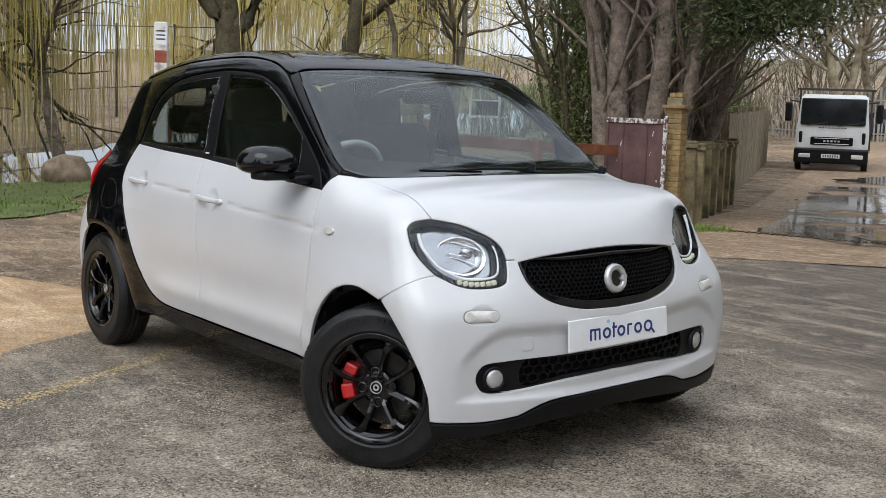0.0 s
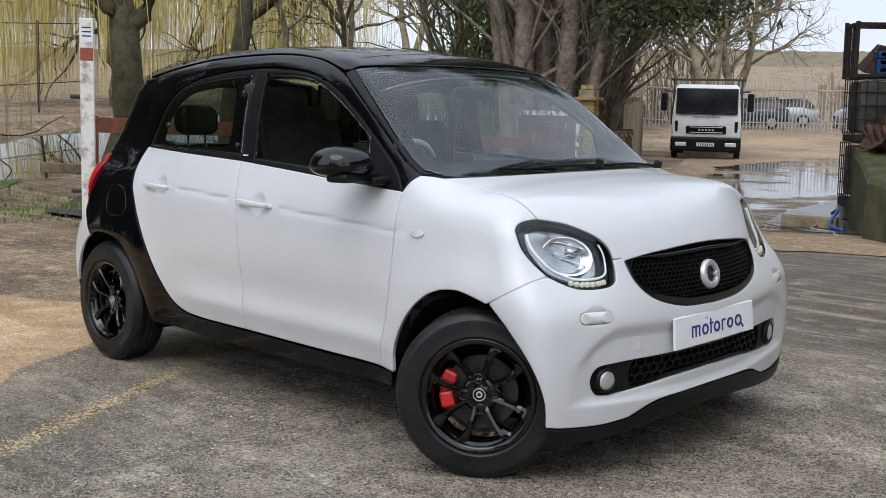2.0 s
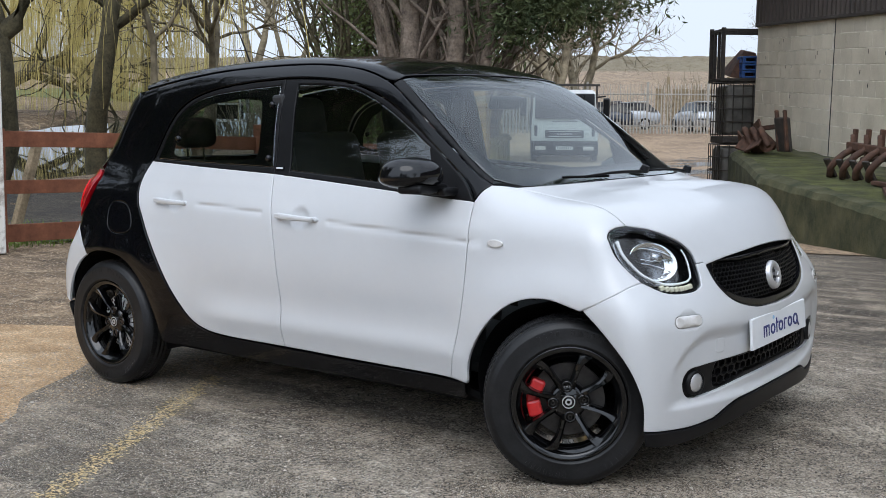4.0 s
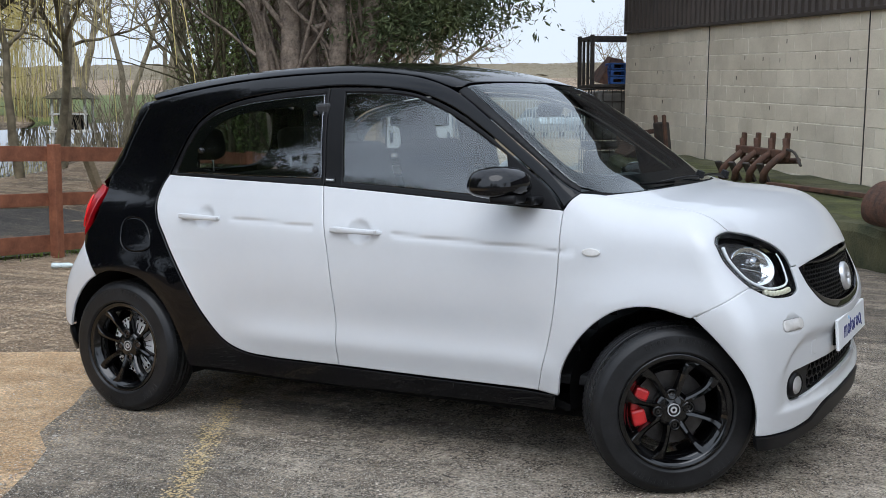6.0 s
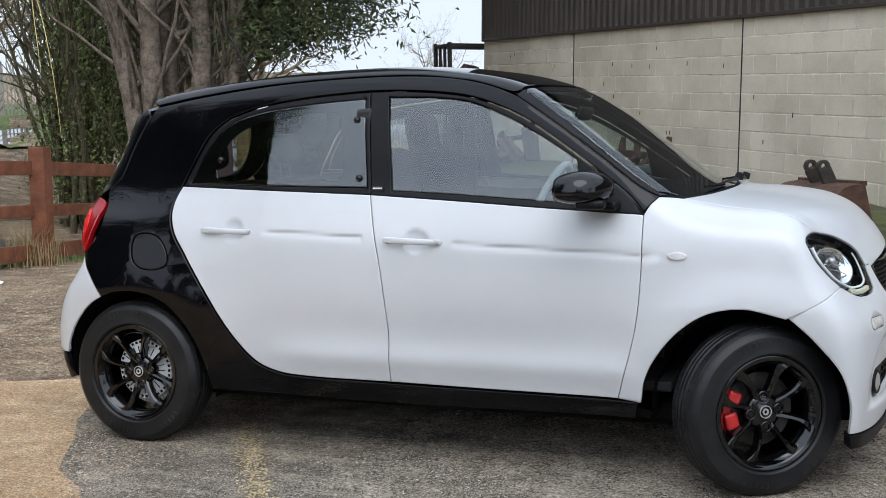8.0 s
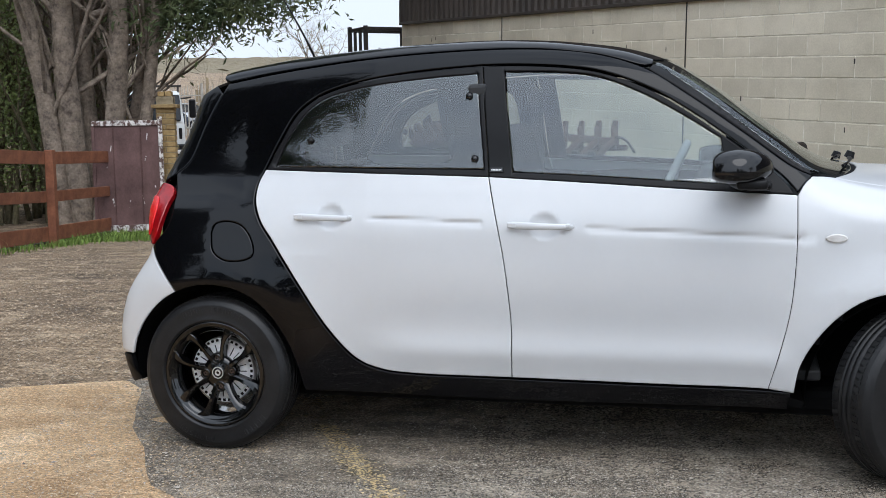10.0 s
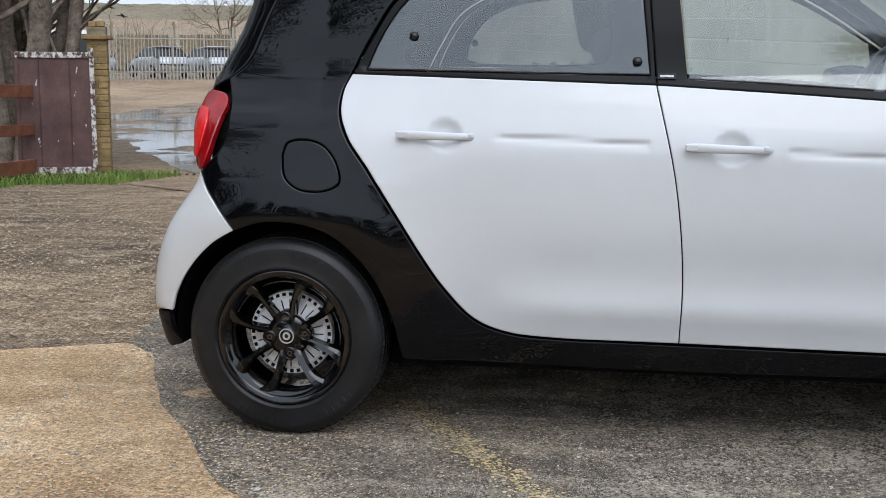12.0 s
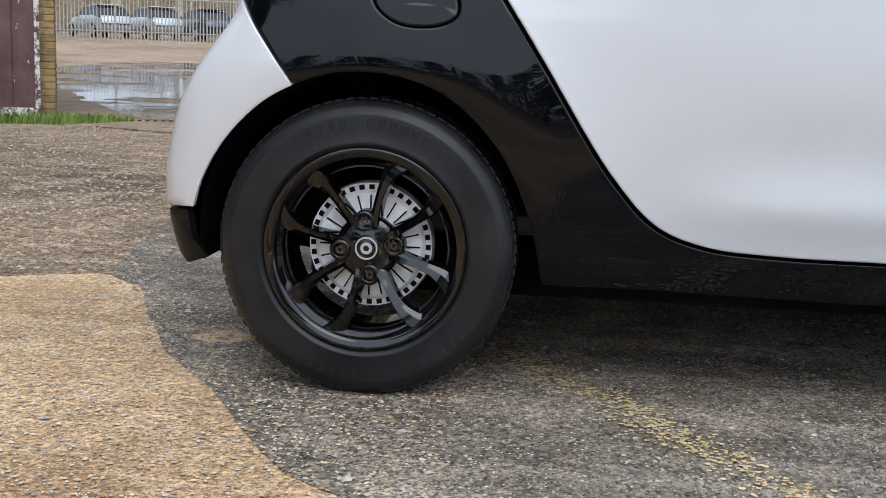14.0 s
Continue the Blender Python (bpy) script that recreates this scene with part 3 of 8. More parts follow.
# doors with their windows
rear_doors = panel("rear_door", SIDE_VIEW, join(on_side(L_BELT_REAR), on_side(L_DOOR_PILLAR), on_side(L_REAR)), WHITE_PAINT, car, step=0.013, label="white rear door panel", mirror=True)
front_doors = panel("front_door", SIDE_VIEW, join(on_side(L_BELT_FRONT), on_side([(2.103, 0.969), (2.112, 0.967)]), on_side(L_FRONT[::-1]), on_side(L_BOTTOM[::-1]), on_side(L_DOOR_PILLAR[::-1])), WHITE_PAINT, car, step=0.013, label="white front door panel", mirror=True)


def to_both(made, parents):
    for o, p in zip(made, parents):
        o.parent = p


rear_glass = on_side([(0.222, 1.073), (0.270, 1.177), (0.338, 1.272), (0.419, 1.325), (0.561, 1.361), (0.788, 1.388), (0.998, 1.402)])
rear_glass_loop = join(rear_glass, on_side([(0.998, 1.402), (1.036, 1.060)]), on_side([(1.036, 1.060), (0.629, 1.066), (0.222, 1.073)]))
front_glass_loop = join(on_side([(1.098, 1.408), (1.308, 1.400), (1.434, 1.381), (1.580, 1.324), (1.724, 1.245), (1.856, 1.161)]), on_side([(1.856, 1.161), (1.885, 1.005)]), on_side([(1.885, 1.005), (1.448, 1.034), (1.140, 1.050)]), on_side([(1.140, 1.050), (1.098, 1.408)]))
frame_rear = join(on_side(L_REAR_TOP), on_side(L_WIN_PILLAR), on_side(L_BELT_REAR[::-1]))
frame_front = join(on_side(L_FRONT_TOP), on_side([(2.106, 0.969), (2.103, 0.969)]), on_side(L_BELT_FRONT[::-1]), on_side(L_WIN_PILLAR[::-1]))
to_both(panel("window_frame", SIDE_VIEW, frame_rear, BLACK_SATIN, car, holes=(rear_glass_loop,), deep=0.004, step=0.03, mirror=True), rear_doors)
to_both(panel("window_frame", SIDE_VIEW, frame_front, BLACK_SATIN, car, holes=(front_glass_loop,), deep=0.004, step=0.03, mirror=True), front_doors)
clear_loop = on_side([(x, z) for x, z in spline([(0.335, 1.105), (0.345, 1.160), (0.41, 1.255), (0.52, 1.312), (0.68, 1.338), (0.84, 1.352), (0.885, 1.345), (0.903, 1.315), (0.925, 1.13), (0.915, 1.10), (0.885, 1.090), (0.36, 1.092), (0.335, 1.105)], 0.02)])[:-1]
to_both(panel("glass_border", SIDE_VIEW, rear_glass_loop, PRINT, car, holes=(clear_loop,), deep=0.007, gap=0.001, thick=0.002, step=0.03, label="dark printed border of the rear window", mirror=True), rear_doors)
to_both(panel("window_glass", SIDE_VIEW, rear_glass_loop, GLASS_TINT, car, deep=0.003, gap=0.001, thick=0.001, step=0.03, label="dark tinted glass", mirror=True), rear_doors)
for door, s in zip(rear_doors, (-1, 1)):
    for x, y, z in ((0.973, 0.659, 1.320), (1.001, 0.712, 1.095), (0.364, 0.667, 1.167)):
        part("window_fixing", lathe([(0, 0.010), (0.009, 0.009), (0.013, 0.004), (0.014, -0.004)], 16), BLACK_GLOSS, door, "round black fixing in the rear glass", smooth=True, m=pose(x, s * y, z, -s * 78, 0, 0))
to_both(panel("window_glass", SIDE_VIEW, front_glass_loop, GLASS_CLEAR, car, deep=0.008, gap=0.001, thick=0.003, step=0.04, label="clear glass", mirror=True), front_doors)
for side in (-1, 1):
    door = rear_doors[0] if side < 0 else rear_doors[1]
    for x, z in ((0.973, 1.325), (0.985, 1.105), (0.335, 1.190)):
        p = touch(SIDE_VIEW, SIDE_VIEW.flat(np.array([(x, -0.7, z)])))[0]
        part("stud", lathe([(0, 0.008), (0.007, 0.007), (0.011, 0.003), (0.012, 0)], 16), BLACK_GLOSS, door, smooth=True, m=pose(p[0], -side * p[1] * -1 if side < 0 else -p[1], p[2], 90 if side < 0 else -90, 0, 0))


def flat_bars(name, spans, height, depth, material, parent, m, label=""):
    """Small raised bars in a row, for writing."""
    bm = bmesh.new()
    for a, b in spans:
        block(b - a, depth, height, 0, ((a + b) / 2, 0, 0), bm=bm)
    return part(name, bm, material, parent, label, m=m)


for side, doors in ((-1, 0), (1, 1)):
    p = touch(SIDE_VIEW, SIDE_VIEW.flat(np.array([(1.082, -0.7, 1.056)])))[0]
    tilt = 14 if side < 0 else -14
    badge = part("trim_badge", block(0.050, 0.004, 0.017, 0.001), BLACK_GLOSS, front_doors[doors], "small black trim badge", m=pose(p[0], side * abs(p[1]), p[2], -tilt, 0, 0))
    flat_bars("lettering", [(-0.018 + 0.0054 * i, -0.0142 + 0.0054 * i) for i in range(7)], 0.006, 0.006, PLATE_WHITE, badge, None)


def handle(door, x, z, side):
    """A pull handle that stands over its bowl."""
    y = abs(touch(SIDE_VIEW, SIDE_VIEW.flat(np.array([(x - 0.09, -0.8, z)])))[0][1])
    bm = bmesh.new()
    rings = []
    for k in range(15):
        u = k / 14
        out = 0.020 + 0.012 * math.sin(math.pi * min(1, u * 1.05)) - 0.012 * (u < 0.04) - 0.018 * (u > 0.97)
        h = 0.013 * (0.75 + 0.35 * (1 - u)) * (0.55 if k in (0, 14) else 1)
        px = x - 0.115 + 0.23 * u
        rings.append([bm.verts.new((px, side * (y + out - 0.006 + 0.006 * math.cos(a)), z - 0.006 * u + h * math.sin(a))) for a in [2 * math.pi * i / 10 for i in range(10)]])
    for a, b in zip(rings, rings[1:]):
        for i in range(10):
            bm.faces.new((a[i], a[(i + 1) % 10], b[(i + 1) % 10], b[i]))
    bm.faces.new(rings[0]); bm.faces.new(rings[-1][::-1])
    for px in (x - 0.10, x + 0.095):
        block(0.016, 0.034, 0.014, 0.003, (px, side * (y + 0.006), z - 0.002), bm=bm)
    bmesh.ops.recalc_face_normals(bm, faces=bm.faces)
    part("door_handle", bm, WHITE_PAINT, door, "white pull handle", smooth=True)
    part("lock_cap", block(0.036, 0.014, 0.020, 0.004, (x - 0.100, side * (y + 0.018), z)), WHITE_PAINT, door)


for i, side in ((0, -1), (1, 1)):
    handle(rear_doors[i], 0.451, 0.891, side)
    handle(front_doors[i], 1.253, 0.866, side)


def mirror_housing(side, back=0.0, down=0.0):
    """A door mirror: gloss cap, satin foot and mirror glass."""
    c = Vector((1.928 + back, side * 0.885, 1.058 + down))
    bm = bmesh.new()
    bmesh.ops.create_uvsphere(bm, u_segments=28, v_segments=18, radius=1.0)
    for v in bm.verts:
        x, y, z = v.co
        x = x * 0.100 if x > 0 else max(x * 0.12, -0.078)
        sq = (abs(y) ** 3 + abs(z) ** 3) ** (1 / 3) or 1
        k = (y * y + z * z) ** 0.5 / sq if sq else 1
        v.co = (x, y * k * 0.108 * (1 - 0.15 * (z > 0) * abs(z)), z * k * 0.068 if z > 0 else z * k * 0.046)
        v.co.x += -0.02 * (v.co.y * side) / 0.1
    bmesh.ops.transform(bm, matrix=Matrix.Translation(c), verts=bm.verts)
    cap = part("door_mirror", bm, BLACK_GLOSS, car, "gloss black door mirror", smooth=True)
    foot = block(0.10, 0.20, 0.034, 0.012, (1.950 + back, side * 0.850, 1.012 + down), (0, 0, -side * 8), 3)
    block(0.085, 0.10, 0.03, 0.012, (1.985 + back, side * 0.770, 1.000 + down), (0, 0, 0), 3, bm=foot)
    part("mirror_foot", foot, BLACK_SATIN, cap, smooth=True)
    part("mirror_glass", block(0.006, 0.130, 0.070, 0.002, (1.848 + back, side * 0.885, 1.062 + down)), CHROME, cap)


mirror_housing(-1)
mirror_housing(1, -0.10, -0.05)

# wings
CORNER_VIEW = Flat((0.70, -0.62, 0.30), 0.6, 3.2)


def snapped(points, step=0.014):
    """A smooth curve through points near the front corner, laid on the form."""
    return touch(CORNER_VIEW, CORNER_VIEW.flat(np.array(spline(points, step))))


BONNET_EDGE = [(2.163, -0.716, 1.030), (2.234, -0.660, 1.020), (2.326, -0.632, 1.004), (2.506, -0.638, 0.976), (2.610, -0.646, 0.940), (2.680, -0.653, 0.907)]
LAMP_TOP = [(2.660, -0.742, 0.872), (2.658, -0.728, 0.890), (2.665, -0.698, 0.902), (2.680, -0.653, 0.907), (2.725, -0.573, 0.891), (2.766, -0.522, 0.869), (2.804, -0.476, 0.840), (2.828, -0.454, 0.809), (2.846, -0.448, 0.772), (2.867, -0.457, 0.723), (2.876, -0.467, 0.702)]
LAMP_LOW = [(2.876, -0.467, 0.702), (2.873, -0.490, 0.688), (2.852, -0.568, 0.681), (2.822, -0.630, 0.689), (2.770, -0.696, 0.724), (2.734, -0.722, 0.761), (2.688, -0.740, 0.812), (2.660, -0.742, 0.872)]
CUT_LINE = snapped([(2.770, -0.696, 0.724), (2.735, -0.735, 0.703), (2.680, -0.765, 0.668), (2.601, -0.795, 0.622)])
EDGE, LAMP_A = snapped(BONNET_EDGE), snapped(LAMP_TOP[:4])
LAMP_C, LAMP_D = snapped(LAMP_LOW[:5]), snapped(LAMP_LOW[4:])
wing_loop = join(on_side(L_FRONT), on_side([(2.112, 0.967), (2.135, 1.005), (2.163, 1.030)]), EDGE, LAMP_A[::-1], LAMP_D[::-1], CUT_LINE, on_side([(2.601, 0.622)] + L_FRONT_ARCH[::-1][1:]), on_side([(2.106, 0.297), (2.023, 0.306)]))
rep_loop = on_side([(2.235 + 0.034 * math.cos(a), 0.826 + 0.014 * math.sin(a)) for a in [2 * math.pi * i / 20 for i in range(21)]], 0.01)[:-1]
wings = panel("front_wing", SHOULDER_VIEW, wing_loop, WHITE_PAINT, car, step=0.022, gap=0.0007, label="white front wing", mirror=True)
for w, o in zip(wings, panel("side_repeater", SIDE_VIEW, rep_loop, LAMP_CLEAR, car, deep=-0.008, gap=0, thick=0.01, step=0.02, label="clear oval side repeater", mirror=True)):
    o.parent = w

# white filler added behind the wing and bumper joint, so its gap looks lighter
for w, s in zip(wings, (1, -1)):
    seam = (CUT_LINE - slope_of(CUT_LINE) * 0.0068)[1:-2]
    tube([(p[0], s * p[1], p[2]) for p in seam], 0.0042, WHITE_PAINT, "wing_flange", w)

# white filler piece added over the dark gap where that joint meets the arch
for w, s in zip(wings, (1, -1)):
    nook = on_side([(2.588, 0.642), (2.615, 0.690), (2.700, 0.690), (2.705, 0.610), (2.668, 0.580), (2.630, 0.608), (2.588, 0.642)], 0.01)[:-1]
    panel("flange_corner", SIDE_VIEW if s > 0 else Flat((0, 1, 0), 0.05, 1.5), nook * np.array((1, s, 1)), WHITE_PAINT, w, deep=0.006, gap=0.0, thick=0.004, step=0.02)

# bonnet
TO_GRILLE = snapped([LAMP_TOP[8], (2.873, -0.418, 0.780)])
LAMP_B1, LAMP_B2 = snapped(LAMP_TOP[3:9]), snapped(LAMP_TOP[8:])
bonnet_half = join(spline([(2.352, 0.0, 1.034), (2.340, -0.20, 1.030), (2.300, -0.45, 1.022), (2.234, -0.660, 1.020)], 0.02), snapped(BONNET_EDGE[1:]), LAMP_B1, TO_GRILLE, spline([(2.873, -0.418, 0.780), (2.900, -0.221, 0.789), (2.909, 0.0, 0.797)], 0.02))
bonnet_half = np.concatenate([bonnet_half, [(2.909, 0, 0.797)]])
panel("bonnet", BONNET_VIEW, thin_out(both(bonnet_half)), WHITE_PAINT, car, step=0.03, label="white bonnet")

# front bumper
GRILLE_LOW = [(2.873, -0.418, 0.776), (2.899, -0.392, 0.700), (2.921, -0.330, 0.643), (2.945, -0.190, 0.602), (2.957, 0.0, 0.592)]
bumper_half = join(spline(GRILLE_LOW[::-1], 0.02), TO_GRILLE[::-1], LAMP_B2, LAMP_C, CUT_LINE, spline([(2.601, -0.795, 0.622), (2.663, -0.775, 0.553), (2.735, -0.735, 0.434), (2.768, -0.705, 0.320), (2.765, -0.690, 0.225)], 0.02),
                   spline([(2.765, -0.690, 0.225), (2.850, -0.52, 0.220), (2.885, -0.41, 0.232)], 0.02), spline([(2.885, -0.41, 0.232), (2.915, -0.30, 0.275), (2.940, -0.15, 0.290), (2.95, 0.0, 0.294)], 0.02))
bumper_half = np.concatenate([bumper_half, [(2.95, 0, 0.294)]])
low_half = np.array(spline([(2.955, 0.0, 0.440), (2.946, -0.236, 0.437), (2.890, -0.480, 0.428), (2.864, -0.553, 0.415), (2.853, -0.570, 0.375), (2.858, -0.545, 0.325), (2.880, -0.480, 0.318), (2.940, -0.20, 0.345), (2.954, 0.0, 0.352)], 0.015))
low_loop = thin_out(both(low_half))
ind_loops = [np.array([(2.0 + 0.86 * math.cos(t), s * 0.86 * math.sin(t), z) for t, z in [(a / 0.86, z) for a, z in rounded(0.498 - 0.050, 0.498 + 0.050, 0.592 - 0.020, 0.592 + 0.020, 0.017, 5)]]) for s in (-1, 1)]
bumper = panel("front_bumper", FRONT_VIEW, thin_out(both(bumper_half)), WHITE_PAINT, car, holes=(low_loop, *ind_loops), step=0.015, gap=0.0007, label="white front bumper")
for l in ind_loops:
    panel("indicator", FRONT_VIEW, l, LAMP_CLEAR, bumper, deep=-0.003, gap=0.001, thick=0.01, step=0.02, label="clear indicator lamp")


def comb(name, view, loop, cell, bar, deep, parent, material, label):
    """A sheet of hexagonal holes that follows the form, set back behind it."""
    flat = thin_out(view.flat(np.array(loop)))
    lo, hi = flat.min(0), flat.max(0)
    verts, faces = [], []
    dx, dy = cell, cell * 0.866
    centres = [(lo[0] + (i + 0.5 * (j % 2)) * dx, lo[1] + j * dy) for j in range(int((hi[1] - lo[1]) / dy) + 2) for i in range(int((hi[0] - lo[0]) / dx) + 2)]
    centres = np.array(centres)
    centres = centres[inside_loop(centres, flat)]
    ang = np.radians(30 + 60 * np.arange(6))
    R, r = cell / math.sqrt(3), cell / math.sqrt(3) - bar
    hexo = centres[:, None] + R * np.stack([np.cos(ang), np.sin(ang)], -1)
    hexi = centres[:, None] + r * np.stack([np.cos(ang), np.sin(ang)], -1)
    q = np.concatenate([hexo, hexi], 1).reshape(-1, 2)
    p = touch(view, q)
    n = slope_of(p)
    front, rear = p - n * deep, p - n * (deep + 0.012)
    for c in range(len(centres)):
        b = len(verts)
        verts += [tuple(v) for v in front[12 * c:12 * c + 12]] + [tuple(v) for v in rear[12 * c + 6:12 * c + 12]]
        for k in range(6):
            j = (k + 1) % 6
            faces.append((b + k, b + j, b + 6 + j, b + 6 + k))
            faces.append((b + 6 + k, b + 6 + j, b + 12 + j, b + 12 + k))
    return mesh_part(name, verts, faces, material, parent, label)


# upper grille with its rim, comb and badge
grille_half = np.concatenate([join(spline([(2.909, 0.0, 0.797), (2.900, -0.221, 0.789), (2.873, -0.418, 0.780)], 0.02), spline(GRILLE_LOW, 0.02)), [(2.957, 0, 0.592)]])
grille_loop = thin_out(both(grille_half))
hole_half = np.array(spline([(2.909, 0.0, 0.779), (2.900, -0.221, 0.771), (2.885, -0.375, 0.764), (2.895, -0.378, 0.715), (2.920, -0.31, 0.665), (2.945, -0.17, 0.632), (2.957, 0.0, 0.625)], 0.015))
hole_loop = thin_out(both(hole_half))
grille = panel("upper_grille", FRONT_VIEW, grille_loop, BLACK_GLOSS, car, holes=(hole_loop,), deep=0.003, gap=0.003, thick=0.03, step=0.03, label="gloss black smiling grille")
comb("grille_mesh", FRONT_VIEW, hole_loop, 0.0175, 0.0016, 0.014, grille, BLACK_SATIN, "black honeycomb mesh")
panel("grille_back", FRONT_VIEW, hole_loop, BLACK_MATT, grille, deep=0.045, gap=-0.02, thick=0.002, step=0.05)
emblem = part("emblem", lathe([(0.031, 0.0), (0.030, 0.012), (0.034, 0.017), (0.046, 0.018), (0.053, 0.012), (0.055, 0.0)], 40), SILVER, grille, "silver ring emblem with an arrow-shaped lug", smooth=True, m=pose(2.940, 0.0, 0.692, 0, 78, 0))
part("emblem_core", lathe([(0.0, 0.004), (0.030, 0.004), (0.032, -0.004)], 32), BLACK_GLOSS, emblem)
part("emblem_lug", block(0.020, 0.034, 0.016, 0.004, (0.0, 0.036, 0.009), (0, 0, 45)), SILVER, emblem)
# lower grille
low_grille = panel("lower_grille", FRONT_VIEW, low_loop, BLACK_SATIN, car, holes=(thin_out(both(np.array(spline([(2.955, 0.0, 0.428), (2.946, -0.236, 0.425), (2.915, -0.40, 0.420), (2.915, -0.405, 0.34), (2.940, -0.20, 0.360), (2.954, 0.0, 0.366)], 0.015)))),), deep=0.012, gap=0.001, thick=0.03, step=0.03, label="satin black lower grille")
low_hole = thin_out(both(np.array(spline([(2.955, 0.0, 0.432), (2.946, -0.236, 0.429), (2.915, -0.405, 0.423), (2.915, -0.410, 0.335), (2.940, -0.20, 0.356), (2.954, 0.0, 0.362)], 0.015))))
comb("grille_mesh", FRONT_VIEW, low_hole, 0.0340, 0.0032, 0.018, low_grille, BLACK_SATIN, "black honeycomb mesh")
panel("grille_back", FRONT_VIEW, low_hole, BLACK_MATT, low_grille, deep=0.05, gap=-0.02, thick=0.002, step=0.05)
for s in (-1, 1):
    p = touch(FRONT_VIEW, FRONT_VIEW.flat(np.array([(2.88, -0.508, 0.370)])))[0]
    fog = part("fog_lamp", lathe([(0.0, 0.004), (0.026, 0.003), (0.033, 0.0), (0.034, 0.006), (0.042, 0.006), (0.044, -0.02)], 32), BLACK_SATIN, bumper, smooth=True, m=pose(p[0] - 0.004, s * abs(p[1]), p[2], 0, 90, s * 14))
    part("lens", lathe([(0.0, 0.010), (0.018, 0.009), (0.030, 0.005), (0.033, 0.001)], 32), SILVER, fog, smooth=True)
tow = [(2.0 + 0.99 * math.cos(t), 0.99 * math.sin(t), z) for t, z in [((-0.405 + a) / 0.99, 0.488 + b) for a, b in rounded(-0.026, 0.026, -0.027, 0.027, 0.014, 4)]]
panel("tow_cover", FRONT_VIEW, tow, WHITE_PAINT, bumper, deep=-0.0025, gap=0.001, thick=0.002, step=0.02)
# lip under the bumper
lip_half = join(spline([(2.95, 0.0, 0.290), (2.940, -0.15, 0.286), (2.915, -0.30, 0.271), (2.885, -0.41, 0.229)], 0.02), spline([(2.885, -0.41, 0.229), (2.850, -0.52, 0.217), (2.765, -0.690, 0.222)], 0.02), spline([(2.765, -0.690, 0.222), (2.76, -0.67, 0.172)], 0.02),
                spline([(2.76, -0.67, 0.172), (2.815, -0.57, 0.166), (2.87, -0.42, 0.182), (2.905, -0.22, 0.210), (2.92, 0.0, 0.226)], 0.02))
panel("front_lip", FRONT_VIEW, thin_out(both(np.concatenate([lip_half, [(2.92, 0, 0.226)]]))), BLACK_SATIN, bumper, deep=-0.006, gap=0.001, thick=0.04, step=0.03, label="satin black lower lip")
# number plate, its writing as bars and rings
plate = part("number_plate", block(0.012, 0.505, 0.112, 0.003), PLATE_WHITE, bumper, "white dealer plate with dark blue lettering", m=pose(2.972, 0.0, 0.506, 0.0, -4, 0))
part("plate_holder", block(0.03, 0.40, 0.09, 0.004, (-0.020, 0, 0)), BLACK_SATIN, plate)
bm = bmesh.new()
for y, w, h in ((-0.150, 0.008, 0.040), (-0.128, 0.008, 0.040), (-0.106, 0.008, 0.040), (-0.034, 0.008, 0.056), (0.040, 0.008, 0.040)):
    block(0.003, w, h, 0.001, (0.0065, y, -0.004 + (h - 0.04) / 2), bm=bm)
for y, w in ((-0.128, 0.050), (-0.030, 0.024), (0.050, 0.022)):
    block(0.003, w, 0.008, 0.001, (0.0065, y, 0.014), bm=bm)
for y, r in ((-0.070, 0.020), (0.004, 0.020), (0.092, 0.020), (0.146, 0.022)):
    own = lathe([(r - 0.008, 0), (r - 0.008, 0.0025), (r, 0.0025), (r, 0)], 28)
    bmesh.ops.transform(own, matrix=pose(0.006, y, -0.003, 0, 90, 0), verts=own.verts)
    join_into(bm, own)
block(0.003, 0.008, 0.030, 0.001, (0.0065, 0.170, -0.022), (40, 0, 0), bm=bm)
part("plate_lettering", bm, INK_BLUE, plate, "dark blue bars and rings")
part("plate_dot", lathe([(0, 0.0025), (0.007, 0.0025), (0.007, 0)], 16), PALE_BLUE, plate, m=pose(0.006, -0.062, 0.038, 0, 90, 0))


